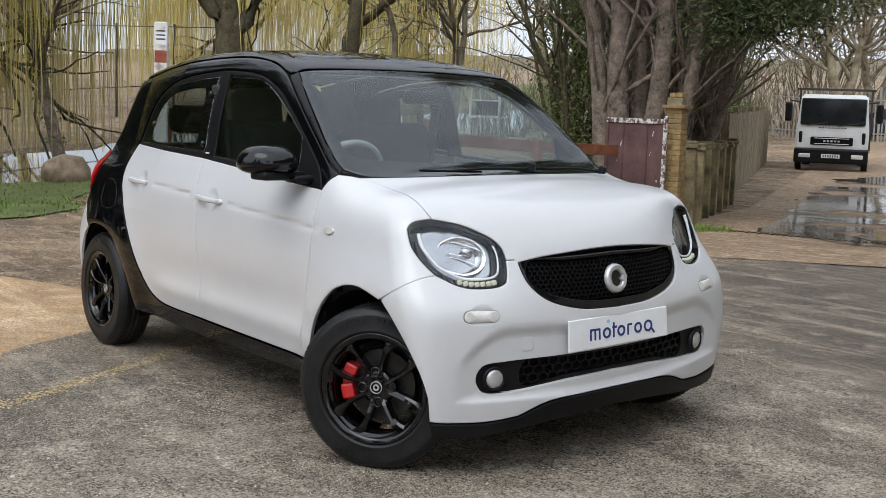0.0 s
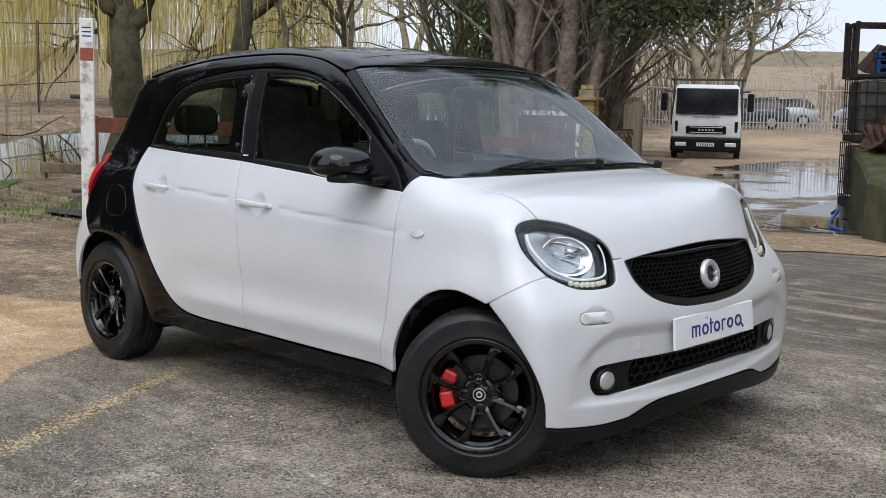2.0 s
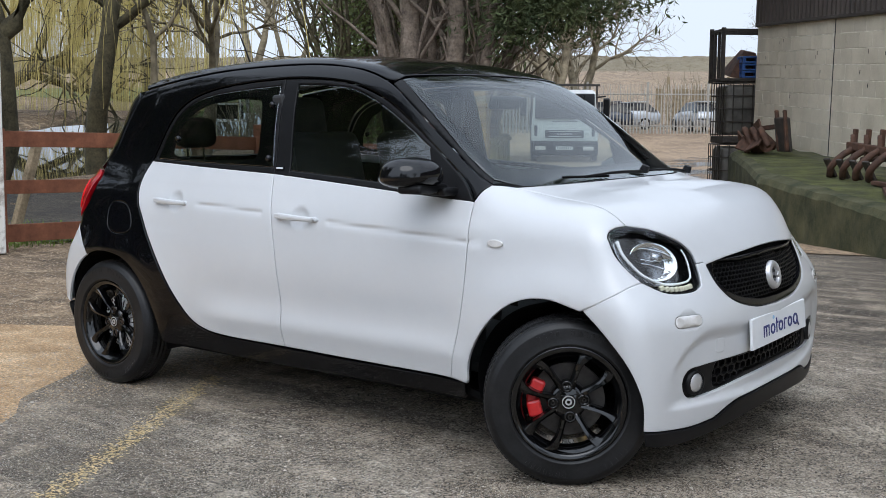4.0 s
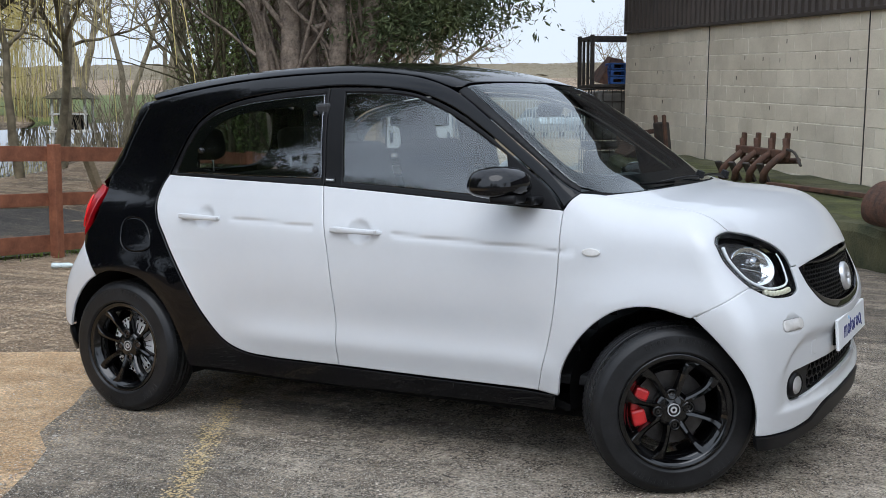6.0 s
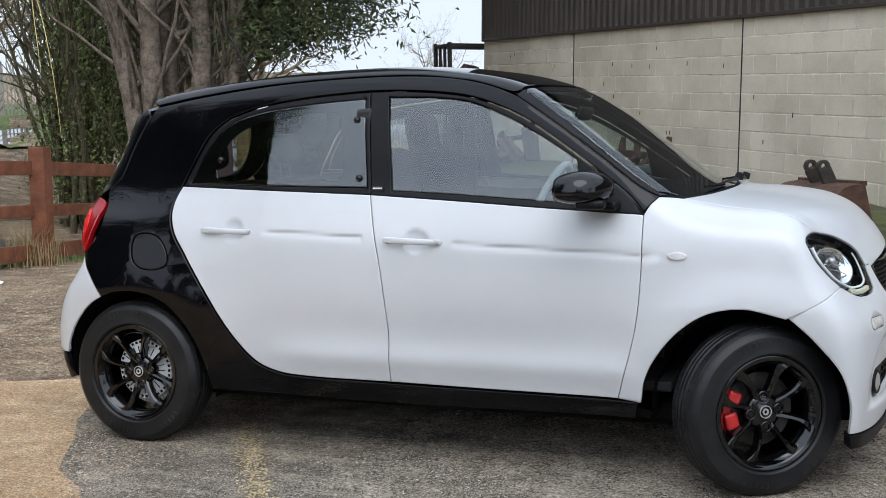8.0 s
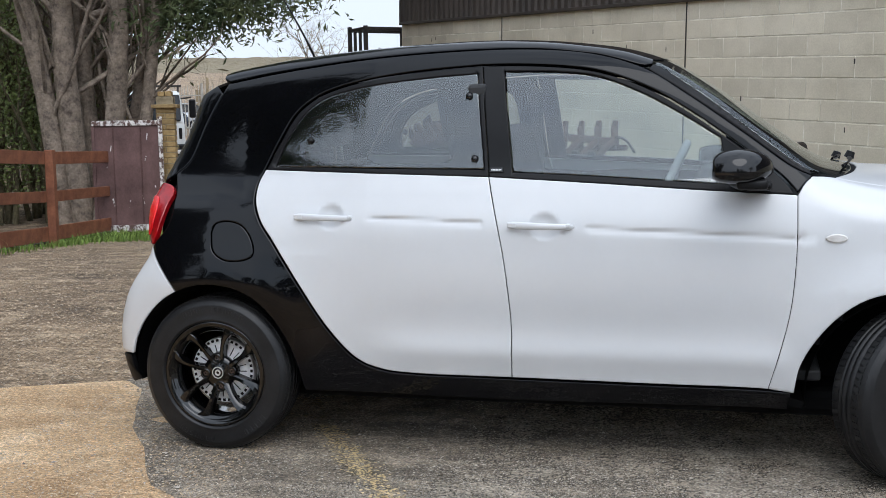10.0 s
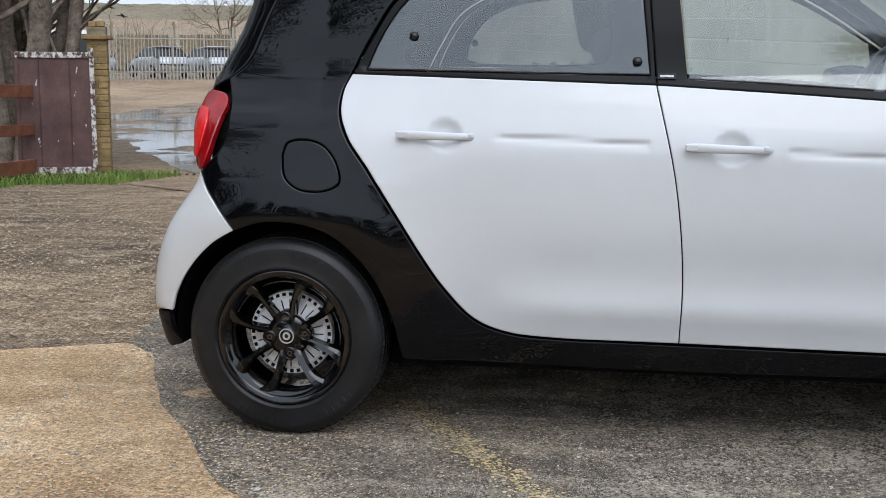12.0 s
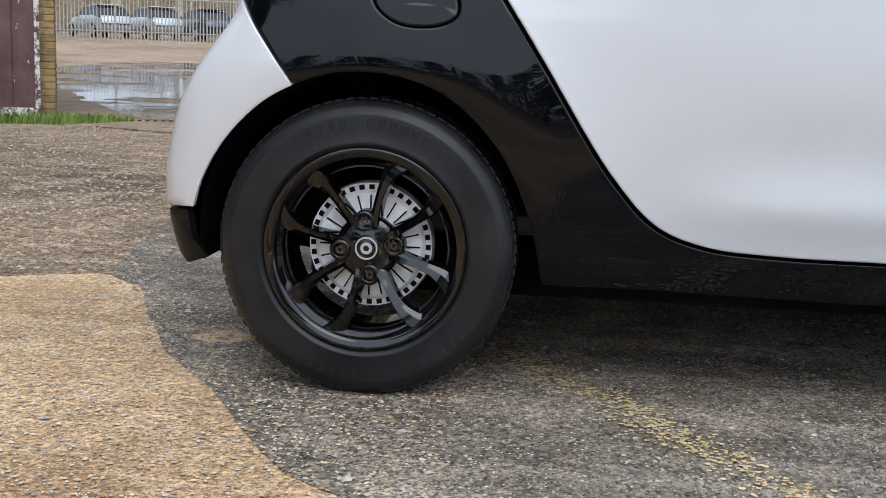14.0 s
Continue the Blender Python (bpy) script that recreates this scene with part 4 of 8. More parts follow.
def headlight(side):
    """A lamp with a dark surround, bright reflectors, a light strip and a clear lens over it."""
    loop = join(snapped(LAMP_TOP, 0.012), snapped(LAMP_LOW, 0.012)) * np.array((1, -side, 1))
    lamp_view = Flat((0.70, side * 0.55, 0.35), 1.2, 3.2)
    c = np.mean(loop, 0)
    way = np.array(lamp_view.d)

    def inset(k, dz=0.0, far=0.0):
        """The outline drawn towards its middle and set back."""
        return touch(lamp_view, lamp_view.flat(c + (loop - c) * k + np.array((0, 0, dz)))) - way * far
    lamp = panel("headlight", lamp_view, loop, BLACK_GLOSS, car, holes=(inset(0.94),), deep=0.003, gap=0.003, thick=0.03, step=0.03, label="clear headlight with chrome reflectors in a black surround")
    panel("lens", lamp_view, loop, LENS, lamp, deep=0.0, gap=0.004, thick=0.002, step=0.025)
    panel("bowl", lamp_view, loop, BLACK_GLOSS, lamp, deep=0.060, gap=-0.008, thick=0.002, step=0.03)
    m = Matrix.Translation(tuple(touch(lamp_view, lamp_view.flat(c[None]))[0] - way * 0.030)) @ Vector(lamp_view.d).to_track_quat("Z", "Y").to_matrix().to_4x4()
    panel("reflector_plate", lamp_view, thin_out(inset(0.72, 0.016)), LAMP_BOWL, lamp, deep=0.050, gap=0.0, thick=0.006, step=0.025, label="grey stepped reflector")
    bowl = m @ pose(-0.004 * side, 0.004, -0.004, 0, 0, 14 * side) @ Matrix.Diagonal((1.12, 0.86, 1, 1))
    part("reflector", lathe([(0.0, -0.034), (0.020, -0.033), (0.044, -0.026), (0.064, -0.013), (0.077, 0.001), (0.080, 0.000), (0.080, -0.012)], 48), CHROME, lamp, "chrome reflector", smooth=True, m=bowl)
    part("bulb_shield", lathe([(0.0, 0.006), (0.016, 0.003), (0.022, -0.006), (0.020, -0.030)], 24), LAMP_BOWL, lamp, smooth=True, m=bowl @ pose(-0.012 * side, 0.026, -0.006))
    for lift in (-0.030, 0.034):
        tube([tuple(bowl @ Vector((0.066 * math.cos(a), lift + 0.018 * math.sin(a), -0.010))) for a in [math.pi * (0.12 + 0.76 * k / 9) for k in range(10)]], 0.0022, CHROME, "reflector_ridge", lamp, "bright curved ridge")
    zig = [(-0.044, 0.006), (-0.030, 0.010), (-0.026, 0.004), (-0.010, 0.012), (-0.006, 0.005), (0.010, 0.014), (0.030, 0.012)]
    tube([tuple(m @ Vector((x * -side, y - 0.20 * (x + 0.044) + 0.006, -0.004))) for x, y in zig], 0.0018, CHROME, "reflector_ridge", lamp, "bright notched ridge")
    ring = inset(0.80, 0.014, 0.014)
    n = len(ring)
    low = int(np.argmin(ring[:, 2]))
    first = int(np.argmax(np.abs(ring[:, 1])))
    span = (low - first) % n
    walk_way = 1 if span < n / 2 else -1
    reach = min(span, n - span) + int(n * 0.30)
    strip = [tuple(ring[(first + walk_way * k) % n]) for k in range(-int(n * 0.04), reach)]
    tube(strip, 0.0050, GUIDE, "light_strip", lamp, "white curved light strip", taper=(1.3, 0.6))
    foot = inset(0.885, 0.006, 0.014)
    ids = [i for i in range(n) if foot[i][2] < c[2] - 0.092 and abs(foot[i][1]) > 0.50]
    for i in ids[::2]:
        part("daytime_led", block(0.016, 0.018, 0.017, 0.004), LED_CREAM, lamp, m=pose(*foot[i], 20, 0, side * 38))


headlight(-1)
headlight(1)

# windscreen, roof, cowl and wipers
SCREEN_SIDE = [(1.625, -0.585, 1.418), (1.741, -0.628, 1.325), (1.941, -0.672, 1.180), (2.080, -0.690, 1.080), (2.150, -0.690, 1.045)]
screen_half = join(spline([(1.665, 0.0, 1.452), (1.655, -0.30, 1.446), (1.625, -0.585, 1.418)], 0.03), spline(SCREEN_SIDE, 0.03), spline([(2.150, -0.690, 1.045), (2.235, -0.62, 1.028), (2.305, -0.40, 1.030), (2.345, 0.0, 1.042)], 0.03))
screen_half = np.concatenate([screen_half, [(2.345, 0, 1.042)]])
clear_half = np.array(spline([(1.700, 0.0, 1.435), (1.690, -0.28, 1.428), (1.665, -0.535, 1.395), (1.70, -0.565, 1.36), (1.920, -0.615, 1.195), (2.060, -0.630, 1.095), (2.110, -0.60, 1.085), (2.180, -0.40, 1.100), (2.215, 0.0, 1.112)], 0.03))
screen_loop, clear_screen = thin_out(both(screen_half)), thin_out(both(clear_half))
screen = panel("windscreen", SCREEN_VIEW, screen_loop, PRINT, car, holes=(clear_screen,), deep=0.008, gap=0.002, thick=0.002, step=0.04, label="windscreen with a black printed border")
panel("glass", SCREEN_VIEW, screen_loop, SCREEN_GLASS, screen, deep=0.003, gap=0.002, thick=0.001, step=0.04)
roof_half = np.concatenate([join(spline([(-0.11, 0.0, 1.44), (-0.10, -0.30, 1.43), (-0.04, -0.52, 1.40)], 0.03), spline([(-0.04, -0.52, 1.40), (-0.01, -0.540, 1.395)], 0.03), on_side(L_ROOF[:6]) + np.array((0, 0.004, 0.002)), spline([(1.426, -0.582, 1.462), (1.596, -0.606, 1.412), (1.622, -0.590, 1.420)], 0.03), spline([(1.622, -0.590, 1.420), (1.652, -0.30, 1.448), (1.662, 0.0, 1.454)], 0.03)), [(1.662, 0, 1.454)]])
panel("roof", ROOF_VIEW, thin_out(both(roof_half)), BLACK_PAINT, car, step=0.035, label="gloss black roof")
for s in (-1, 1):
    tri_loop = np.array([(1.622, s * 0.592, 1.42)] + [(x, s * abs(y), z) for x, y, z in on_side([(1.610, 1.404), (1.741, 1.318), (1.941, 1.176), (2.096, 1.064), (2.160, 1.034)], 0.03)] + [(x, s * abs(y), z) for x, y, z in spline(SCREEN_SIDE[::-1], 0.03)])
    panel("screen_strip", SCREEN_VIEW, thin_out(tri_loop), BLACK_SATIN, car, deep=0.002, gap=0.0005, thick=0.006, step=0.03)
cowl_half = np.concatenate([join(spline([(2.343, 0.0, 1.044), (2.303, -0.40, 1.032), (2.233, -0.62, 1.030), (2.165, -0.700, 1.036)], 0.03), spline([(2.165, -0.700, 1.036), (2.238, -0.652, 1.02), (2.298, -0.45, 1.022), (2.352, 0.0, 1.034)], 0.03)), [(2.352, 0, 1.034)]])
panel("cowl", SCREEN_VIEW, thin_out(both(cowl_half)), BLACK_MATT, car, deep=0.004, gap=-0.004, thick=0.02, step=0.03)
for y0, y1 in ((0.10, -0.30), (0.54, 0.22)):
    a, b = (touch(SCREEN_VIEW, SCREEN_VIEW.flat(np.array([q])))[0] for q in ((2.335, y0, 1.036), (2.296, y1, 1.042)))
    a, b = a + np.array((0.006, 0, 0.016)), b + np.array((0.006, 0, 0.010))
    w = tube(spline([a, (a + b) / 2 + np.array((0.012, 0, 0.008)), b], 0.05), 0.0065, BLACK_SATIN, "wiper", car, taper=(1.3, 0.6))
    part("blade", rod(b + np.array((0.014, 0.16, -0.004)), b + np.array((-0.022, -0.12, 0.0)), 0.0045), BLACK_MATT, w)
    part("pivot", lathe([(0, 0.030), (0.016, 0.027), (0.02, 0.0)], 16), BLACK_SATIN, w, m=pose(*a, 0, 20, 0))
aerial = part("aerial", rod((0.13, 0.0, 1.485), (0.06, 0.0, 1.62), 0.002, 0.0015, 8), BLACK_SATIN, car, "roof aerial")
tube([(0.16, 0.0, 1.485), (0.11, 0, 1.59), (0.05, 0, 1.70), (-0.01, 0, 1.80)], 0.0045, BLACK_SATIN, "aerial_rod", aerial, taper=(1.2, 0.6))
part("aerial_base", block(0.07, 0.04, 0.03, 0.01, (0.16, 0, 1.49), (0, 8, 0), 3), BLACK_SATIN, aerial, smooth=True)

# tail: hatch, lamps, white bumper
tail_line = on_side([(-0.013, 1.391), (-0.085, 1.24), (-0.146, 1.095), (-0.205, 1.045)])
hatch_half = np.array([(-0.155, 0.0, 1.425), (-0.150, -0.3, 1.42), (-0.06, -0.535, 1.385), *[tuple(p) for p in tail_line[3:]], (-0.24, -0.62, 1.02), (-0.33, -0.58, 0.93), (-0.40, -0.55, 0.78), (-0.41, -0.3, 0.76), (-0.42, 0.0, 0.76)])
rear_screen = thin_out(both(np.array(spline([(-0.15, 0.0, 1.365), (-0.13, -0.36, 1.355), (-0.12, -0.47, 1.32), (-0.17, -0.53, 1.14), (-0.20, -0.50, 1.075), (-0.24, 0.0, 1.06)], 0.03))))
tailgate = panel("tailgate", REAR_VIEW, thin_out(both(hatch_half)), BLACK_PAINT, car, holes=(rear_screen,), step=0.04, gap=0.001, label="gloss black tailgate")
panel("rear_window", REAR_VIEW, rear_screen, GLASS_TINT, tailgate, deep=0.004, gap=-0.002, thick=0.001, step=0.05, label="dark tinted rear window")
for s in (-1, 1):
    lamp_loop = np.array(spline([(-0.250, s * 0.640, 1.015), (-0.200, s * 0.668, 1.003), (-0.183, s * 0.690, 0.970), (-0.184, s * 0.715, 0.920), (-0.202, s * 0.740, 0.860), (-0.222, s * 0.752, 0.812), (-0.250, s * 0.752, 0.778), (-0.285, s * 0.725, 0.790), (-0.315, s * 0.655, 0.860), (-0.318, s * 0.600, 0.945), (-0.300, s * 0.605, 1.000), (-0.250, s * 0.640, 1.015)], 0.02))[:-1]
    lamp = panel("tail_lamp", REAR_VIEW, thin_out(lamp_loop), LAMP_RED, car, deep=-0.004, gap=0.004, thick=0.02, step=0.025, label="red tail lamp", bulge=0.006)
    c = lamp_loop.mean(0)
    small = c + (lamp_loop - c) * 0.62
    panel("lamp_core", REAR_VIEW, thin_out(small + np.array((0, 0, -0.01))), LAMP_BRIGHT, lamp, deep=-0.012, gap=0.002, thick=0.01, step=0.03, label="brighter red inner lamp")
rear_half = np.array([(-0.44, 0.0, 0.755), (-0.41, -0.3, 0.755), (-0.40, -0.55, 0.775), (-0.32, -0.72, 0.79), *[tuple(p) for p in on_side([(-0.262, 0.772), (-0.141, 0.608)])[:-1]], *[tuple(p) for p in on_side([(-0.141, 0.608), (-0.201, 0.574), (-0.259, 0.522), (-0.301, 0.469), (-0.333, 0.411), (-0.352, 0.356)])], (-0.40, -0.70, 0.352), (-0.46, -0.4, 0.36), (-0.47, 0.0, 0.36)])
rear_bumper = panel("rear_bumper", REAR_VIEW, thin_out(both(rear_half)), WHITE_PAINT, car, step=0.025, label="white rear bumper")
skirt_half = np.array([(-0.47, 0.0, 0.355), (-0.46, -0.4, 0.355), (-0.40, -0.70, 0.348), (-0.352, -0.745, 0.350), (-0.345, -0.735, 0.29), (-0.312, -0.73, 0.252), (-0.36, -0.70, 0.232), (-0.44, -0.4, 0.22), (-0.45, 0.0, 0.22)])
panel("rear_skirt", REAR_VIEW, thin_out(both(skirt_half)), BLACK_SATIN, rear_bumper, deep=0.004, gap=0.001, thick=0.02, step=0.03)

# black lining added behind the panel joints to block light, open over the wheels
U, V = np.meshgrid(np.linspace(0, 2 * np.pi, 200, endpoint=False), np.linspace(-1.1, 0.35, 60), indexing="ij")
way = np.stack([np.cos(U) * np.cos(V), np.sin(U) * np.cos(V), np.sin(V)], -1)
heart = np.array((1.25, 0, 0.70))
a, b = np.zeros(U.shape), np.full(U.shape, 2.5)
for _ in range(24):
    m = (a + b) / 2
    isin = body(heart + way * m[..., None]) < -0.032
    a, b = np.where(isin, m, a), np.where(isin, b, m)
P = heart + way * a[..., None]
P[..., 2] = np.maximum(P[..., 2], 0.235)
P[..., 2] = np.minimum(P[..., 2], 1.02 - 0.035 * np.clip(P[..., 0], 0, 2.2))
keep_face = []
for i in range(200):
    for j in range(59):
        ids = (i * 60 + j, ((i + 1) % 200) * 60 + j, ((i + 1) % 200) * 60 + j + 1, i * 60 + j + 1)
        q = P.reshape(-1, 3)[list(ids)].mean(0)
        if min(math.hypot(q[0], q[2] - 0.3), math.hypot(q[0] - 2.494, q[2] - 0.3)) > 0.375 or abs(q[1]) < 0.42:
            if q[0] > 2.50 and q[2] > 0.66 and abs(q[1]) > 0.38:
                continue
            keep_face.append(ids)
mesh_part("inner_lining", P.reshape(-1, 3), keep_face, BLACK_MATT, car, "matt black lining added behind the panel joints")


def arch_liner(x, side):
    """A dark half-round tub over a wheel."""
    bm = bmesh.new()
    n = 36
    ang = [math.pi * (-0.085 + 1.125 * k / n) for k in range(n + 1)]
    xz = np.array([(x + 0.350 * math.cos(t), 0.288 + 0.350 * math.sin(t)) for t in ang])
    reach = -touch(SIDE_VIEW, SIDE_VIEW.flat(np.stack([xz[:, 0], 0 * xz[:, 0] - 0.8, xz[:, 1]], -1)))[:, 1] - 0.022
    inner = [bm.verts.new((p, side * 0.40, z)) for p, z in xz]
    outer = [bm.verts.new((p, side * max(0.42, y), z)) for (p, z), y in zip(xz, reach)]
    c = bm.verts.new((x, side * 0.40, 0.20))
    for k in range(n):
        bm.faces.new((inner[k], inner[k + 1], outer[k + 1], outer[k]))
        bm.faces.new((inner[k], inner[k + 1], c))
    part("wheel_arch_liner", bm, BLACK_MATT, car)


for x in (0.0, 2.494):
    for s in (-1, 1):
        arch_liner(x, s)


# wheels
def wheel(x, y, steer, side, front):
    """An alloy wheel with a treaded tyre, eight swept spokes and its brake; its axis points outwards along local z."""
    m = pose(x, y, 0.293, 0, 0, steer) @ pose(0, 0, 0, 90 if side < 0 else -90, 0, 0)
    hub = part("wheel", lathe([(0.0, 0.052), (0.026, 0.052), (0.030, 0.050), (0.046, 0.050), (0.062, 0.046), (0.066, 0.030), (0.05, -0.02), (0.0, -0.02)], 40), WHEEL_BLACK, car, "gloss black alloy wheel", smooth=True, m=m)
    tyre = lathe([(0.196, -0.078), (0.205, -0.088), (0.235, -0.094), (0.268, -0.088), (0.285, -0.076), (0.2930, -0.062), (0.2955, -0.030), (0.2955, -0.027), (0.289, -0.026), (0.289, -0.020), (0.2960, -0.019), (0.2965, -0.003), (0.290, -0.002), (0.290, 0.004), (0.2965, 0.005),
                  (0.2960, 0.022), (0.289, 0.023), (0.289, 0.029), (0.2955, 0.030), (0.2930, 0.062), (0.285, 0.076), (0.277, 0.0835), (0.268, 0.089), (0.266, 0.0905), (0.262, 0.0905), (0.235, 0.095), (0.215, 0.0925), (0.212, 0.0940), (0.208, 0.0930), (0.203, 0.086), (0.196, 0.076)], 120)
    tyre_ob = part("tyre", tyre, RUBBER, hub, "black tyre", smooth=True)
    verts, faces = [], []
    for k in range(80):
        for h, lean in ((0.0665, 0.0), (0.0455, 0.012), (-0.0455, -0.012), (-0.0665, 0.0)):
            t0 = 2 * math.pi * (k + 0.12) / 80
            t1 = 2 * math.pi * (k + 0.80) / 80
            r = 0.2965 if abs(h) < 0.06 else 0.2880
            w = 0.0125 if abs(h) < 0.06 else 0.0060
            b = len(verts)
            for rr in (r - 0.010, r):
                for t, hh in ((t0, h - w), (t1, h - w), (t1 + lean, h + w), (t0 + lean, h + w)):
                    verts.append((rr * math.cos(t), rr * math.sin(t), hh))
            for f in ((4, 5, 6, 7), (0, 1, 5, 4), (1, 2, 6, 5), (2, 3, 7, 6), (3, 0, 4, 7)):
                faces.append(tuple(b + i for i in f))
    tagged(mesh_part("tread", verts, faces, RUBBER, tyre_ob), kind="stuff")
    letters = bmesh.new()
    for start, count in ((62, 6), (100, 4), (236, 7), (300, 5)):
        for k in range(count):
            a = radians(start + 5.2 * k)
            block(0.020, 0.0115, 0.003, 0.001, (0.249 * math.cos(a), 0.249 * math.sin(a), 0.0930), (0, 0, math.degrees(a)), 1, bm=letters)
    tagged(part("sidewall_mark", letters, RUBBER, tyre_ob), kind="stuff")
    rim = lathe([(0.198, 0.078), (0.203, 0.083), (0.200, 0.087), (0.193, 0.0865), (0.186, 0.083), (0.182, 0.0815), (0.180, 0.077), (0.170, 0.068), (0.163, 0.060), (0.161, 0.052), (0.160, -0.05), (0.190, -0.078), (0.197, -0.078)], 80)
    rim_ob = part("rim", rim, WHEEL_BLACK, hub, smooth=True)
    for k in range(8):
        verts, faces = [], []
        n = 12
        for i in range(n + 1):
            u = i / n
            r = 0.040 + 0.146 * u
            swirl = 0.16 * u ** 4 * (1 if k % 2 else -1)
            a = math.pi / 2 * (k // 2) + 0.16 + (0.39 if k % 2 else -0.39) + swirl
            wide = 0.0125 - 0.004 * math.sin(math.pi * min(1.0, u * 1.25)) + 0.075 * max(0, u - 0.60) ** 2.0
            top = 0.048 + 0.030 * math.sin(min(1.0, u * 1.02) * math.pi / 2) ** 0.8
            c, s2 = math.cos(a), math.sin(a)
            for off, h in ((-wide - 0.003, top - 0.034), (-wide, top - 0.0045), (-wide * 0.80, top - 0.0005), (wide * 0.30, top - 0.004), (wide, top - 0.010), (wide + 0.003, top - 0.034)):
                verts.append((r * c - off * s2, r * s2 + off * c, h))
        for i in range(n):
            for j in range(6):
                p, q = i * 6 + j, i * 6 + (j + 1) % 6
                faces.append((p, q, q + 6, p + 6))
        spoke = mesh_part("spoke", verts, faces, WHEEL_BLACK, rim_ob, smooth=True)
        for e in spoke.data.edges:
            if abs(e.vertices[0] - e.vertices[1]) == 6:
                e.use_edge_sharp = True
    for k in range(4):
        a = math.pi / 2 * k + 0.12
        cx, cy = 0.054 * math.cos(a), 0.054 * math.sin(a)
        part("bolt_seat", lathe([(0.0125, 0.030), (0.0130, 0.0525), (0.0145, 0.0545), (0.0190, 0.0540), (0.0215, 0.0500), (0.0225, 0.0200)], 24), WHEEL_BLACK, hub, smooth=True, m=pose(cx, cy, 0))
        part("wheel_bolt", lathe([(0, 0.003), (0.004, 0.003), (0.0045, 0.006), (0.0075, 0.006), (0.009, 0.003), (0.0128, 0.0), (0.0128, -0.01)], 12), DISC_STEEL if front else RUST, hub, m=pose(cx, cy, 0.0435))
    cap = part("hub_cap", lathe([(0, 0.0), (0.022, 0.0), (0.024, -0.002), (0.028, -0.006)], 32), BLACK_GLOSS, hub, smooth=True, m=pose(0, 0, 0.056))
    part("ring", lathe([(0.0195, 0.0), (0.0195, 0.0025), (0.0225, 0.0025), (0.0230, 0.0)], 36), SILVER, cap)
    part("ring", lathe([(0.0060, 0.0), (0.0060, 0.0025), (0.0115, 0.0025), (0.0120, 0.0)], 28), SILVER, cap)
    if front:
        part("brake_disc", lathe([(0.05, 0.016), (0.066, 0.016), (0.068, 0.004), (0.129, 0.004), (0.129, -0.014), (0.05, -0.014)], 64), DISC_STEEL, hub)
        cal = bmesh.new()
        for a in (180 - 22, 180 + 14):
            block(0.050, 0.058, 0.052, 0.009, (0.120 * math.cos(radians(a)), 0.120 * math.sin(radians(a)), 0.016), (0, 0, a), 2, bm=cal)
        block(0.034, 0.085, 0.040, 0.006, (-0.128, 0.008, 0.002), bm=cal)
        part("brake_caliper", cal, RED_CALIPER, hub, "bright red brake caliper", m=pose(0, 0, 0, 0, 0, 0))
    else:
        drum = part("brake_drum", lathe([(0.03, 0.022), (0.060, 0.022), (0.064, 0.014), (0.105, 0.012), (0.112, 0.006), (0.125, 0.006), (0.128, -0.02), (0.03, -0.02)], 72), DRUM_SILVER, hub, "silver ribbed brake drum cover")
        ribs, marks = bmesh.new(), bmesh.new()
        for k in range(24):
            a = 2 * math.pi * k / 24
            block(0.036, 0.0028, 0.004, 0, (0.084 * math.cos(a), 0.084 * math.sin(a), 0.0145), (0, 0, math.degrees(a)), bm=ribs)
        for k in range(36):
            a = 2 * math.pi * k / 36
            block(0.010, 0.011, 0.004, 0, (0.117 * math.cos(a), 0.117 * math.sin(a), 0.0055), (0, 0, math.degrees(a)), bm=marks)
        part("rib", ribs, BLACK_MATT, drum)
        part("marking", marks, BLACK_MATT, drum)
    return hub


RUST = surface("rusty_bolt", (0.025, 0.016, 0.012), (0.09, 0.048, 0.03), 0.8, scale=60, bump=0.2)
for s in (-1, 1):
    wheel(0.0, s * 0.716, 0, s, False)
    wheel(2.494 - s * 0.009 - (0.02 if s > 0 else 0), s * (0.719 if s < 0 else 0.700), 35 if s < 0 else 31, s, True)

# underbody and cabin
under = part("underbody", block(2.75, 1.20, 0.10, 0.03, (1.22, 0, 0.225)), BLACK_MATT, car, "dark underbody")
part("axle", rod((0, -0.62, 0.27), (0, 0.62, 0.27), 0.04), BLACK_MATT, under)
part("axle", rod((2.494, -0.60, 0.27), (2.494, 0.60, 0.27), 0.035), BLACK_MATT, under)
part("cabin_floor", block(2.2, 1.36, 0.04, 0.01, (1.10, 0, 0.34)), TRIM_GREY, car)
dash = bmesh.new()
block(0.42, 1.32, 0.16, 0.06, (2.02, 0, 0.93), (0, 12, 0), 4, bm=dash)
block(0.20, 0.42, 0.10, 0.04, (1.86, -0.36, 0.985), (0, 20, 0), 4, bm=dash)
block(0.24, 0.22, 0.40, 0.04, (1.90, 0, 0.72), bm=dash)
part("dashboard", dash, TRIM_GREY, car, "dark grey dashboard", smooth=True)
steer_ring = lathe([(0.180 + 0.014 * math.cos(a), 0.014 * math.sin(a)) for a in [2 * math.pi * k / 10 for k in range(10)]], 40, closed=True)
sw = part("steering_wheel", steer_ring, TRIM_PALE, car, "grey steering wheel", smooth=True, m=pose(1.66, -0.36, 0.97, 0, -66, 0))
part("steering_boss", block(0.12, 0.34, 0.04, 0.015, (0, 0, 0)), TRIM_GREY, sw)


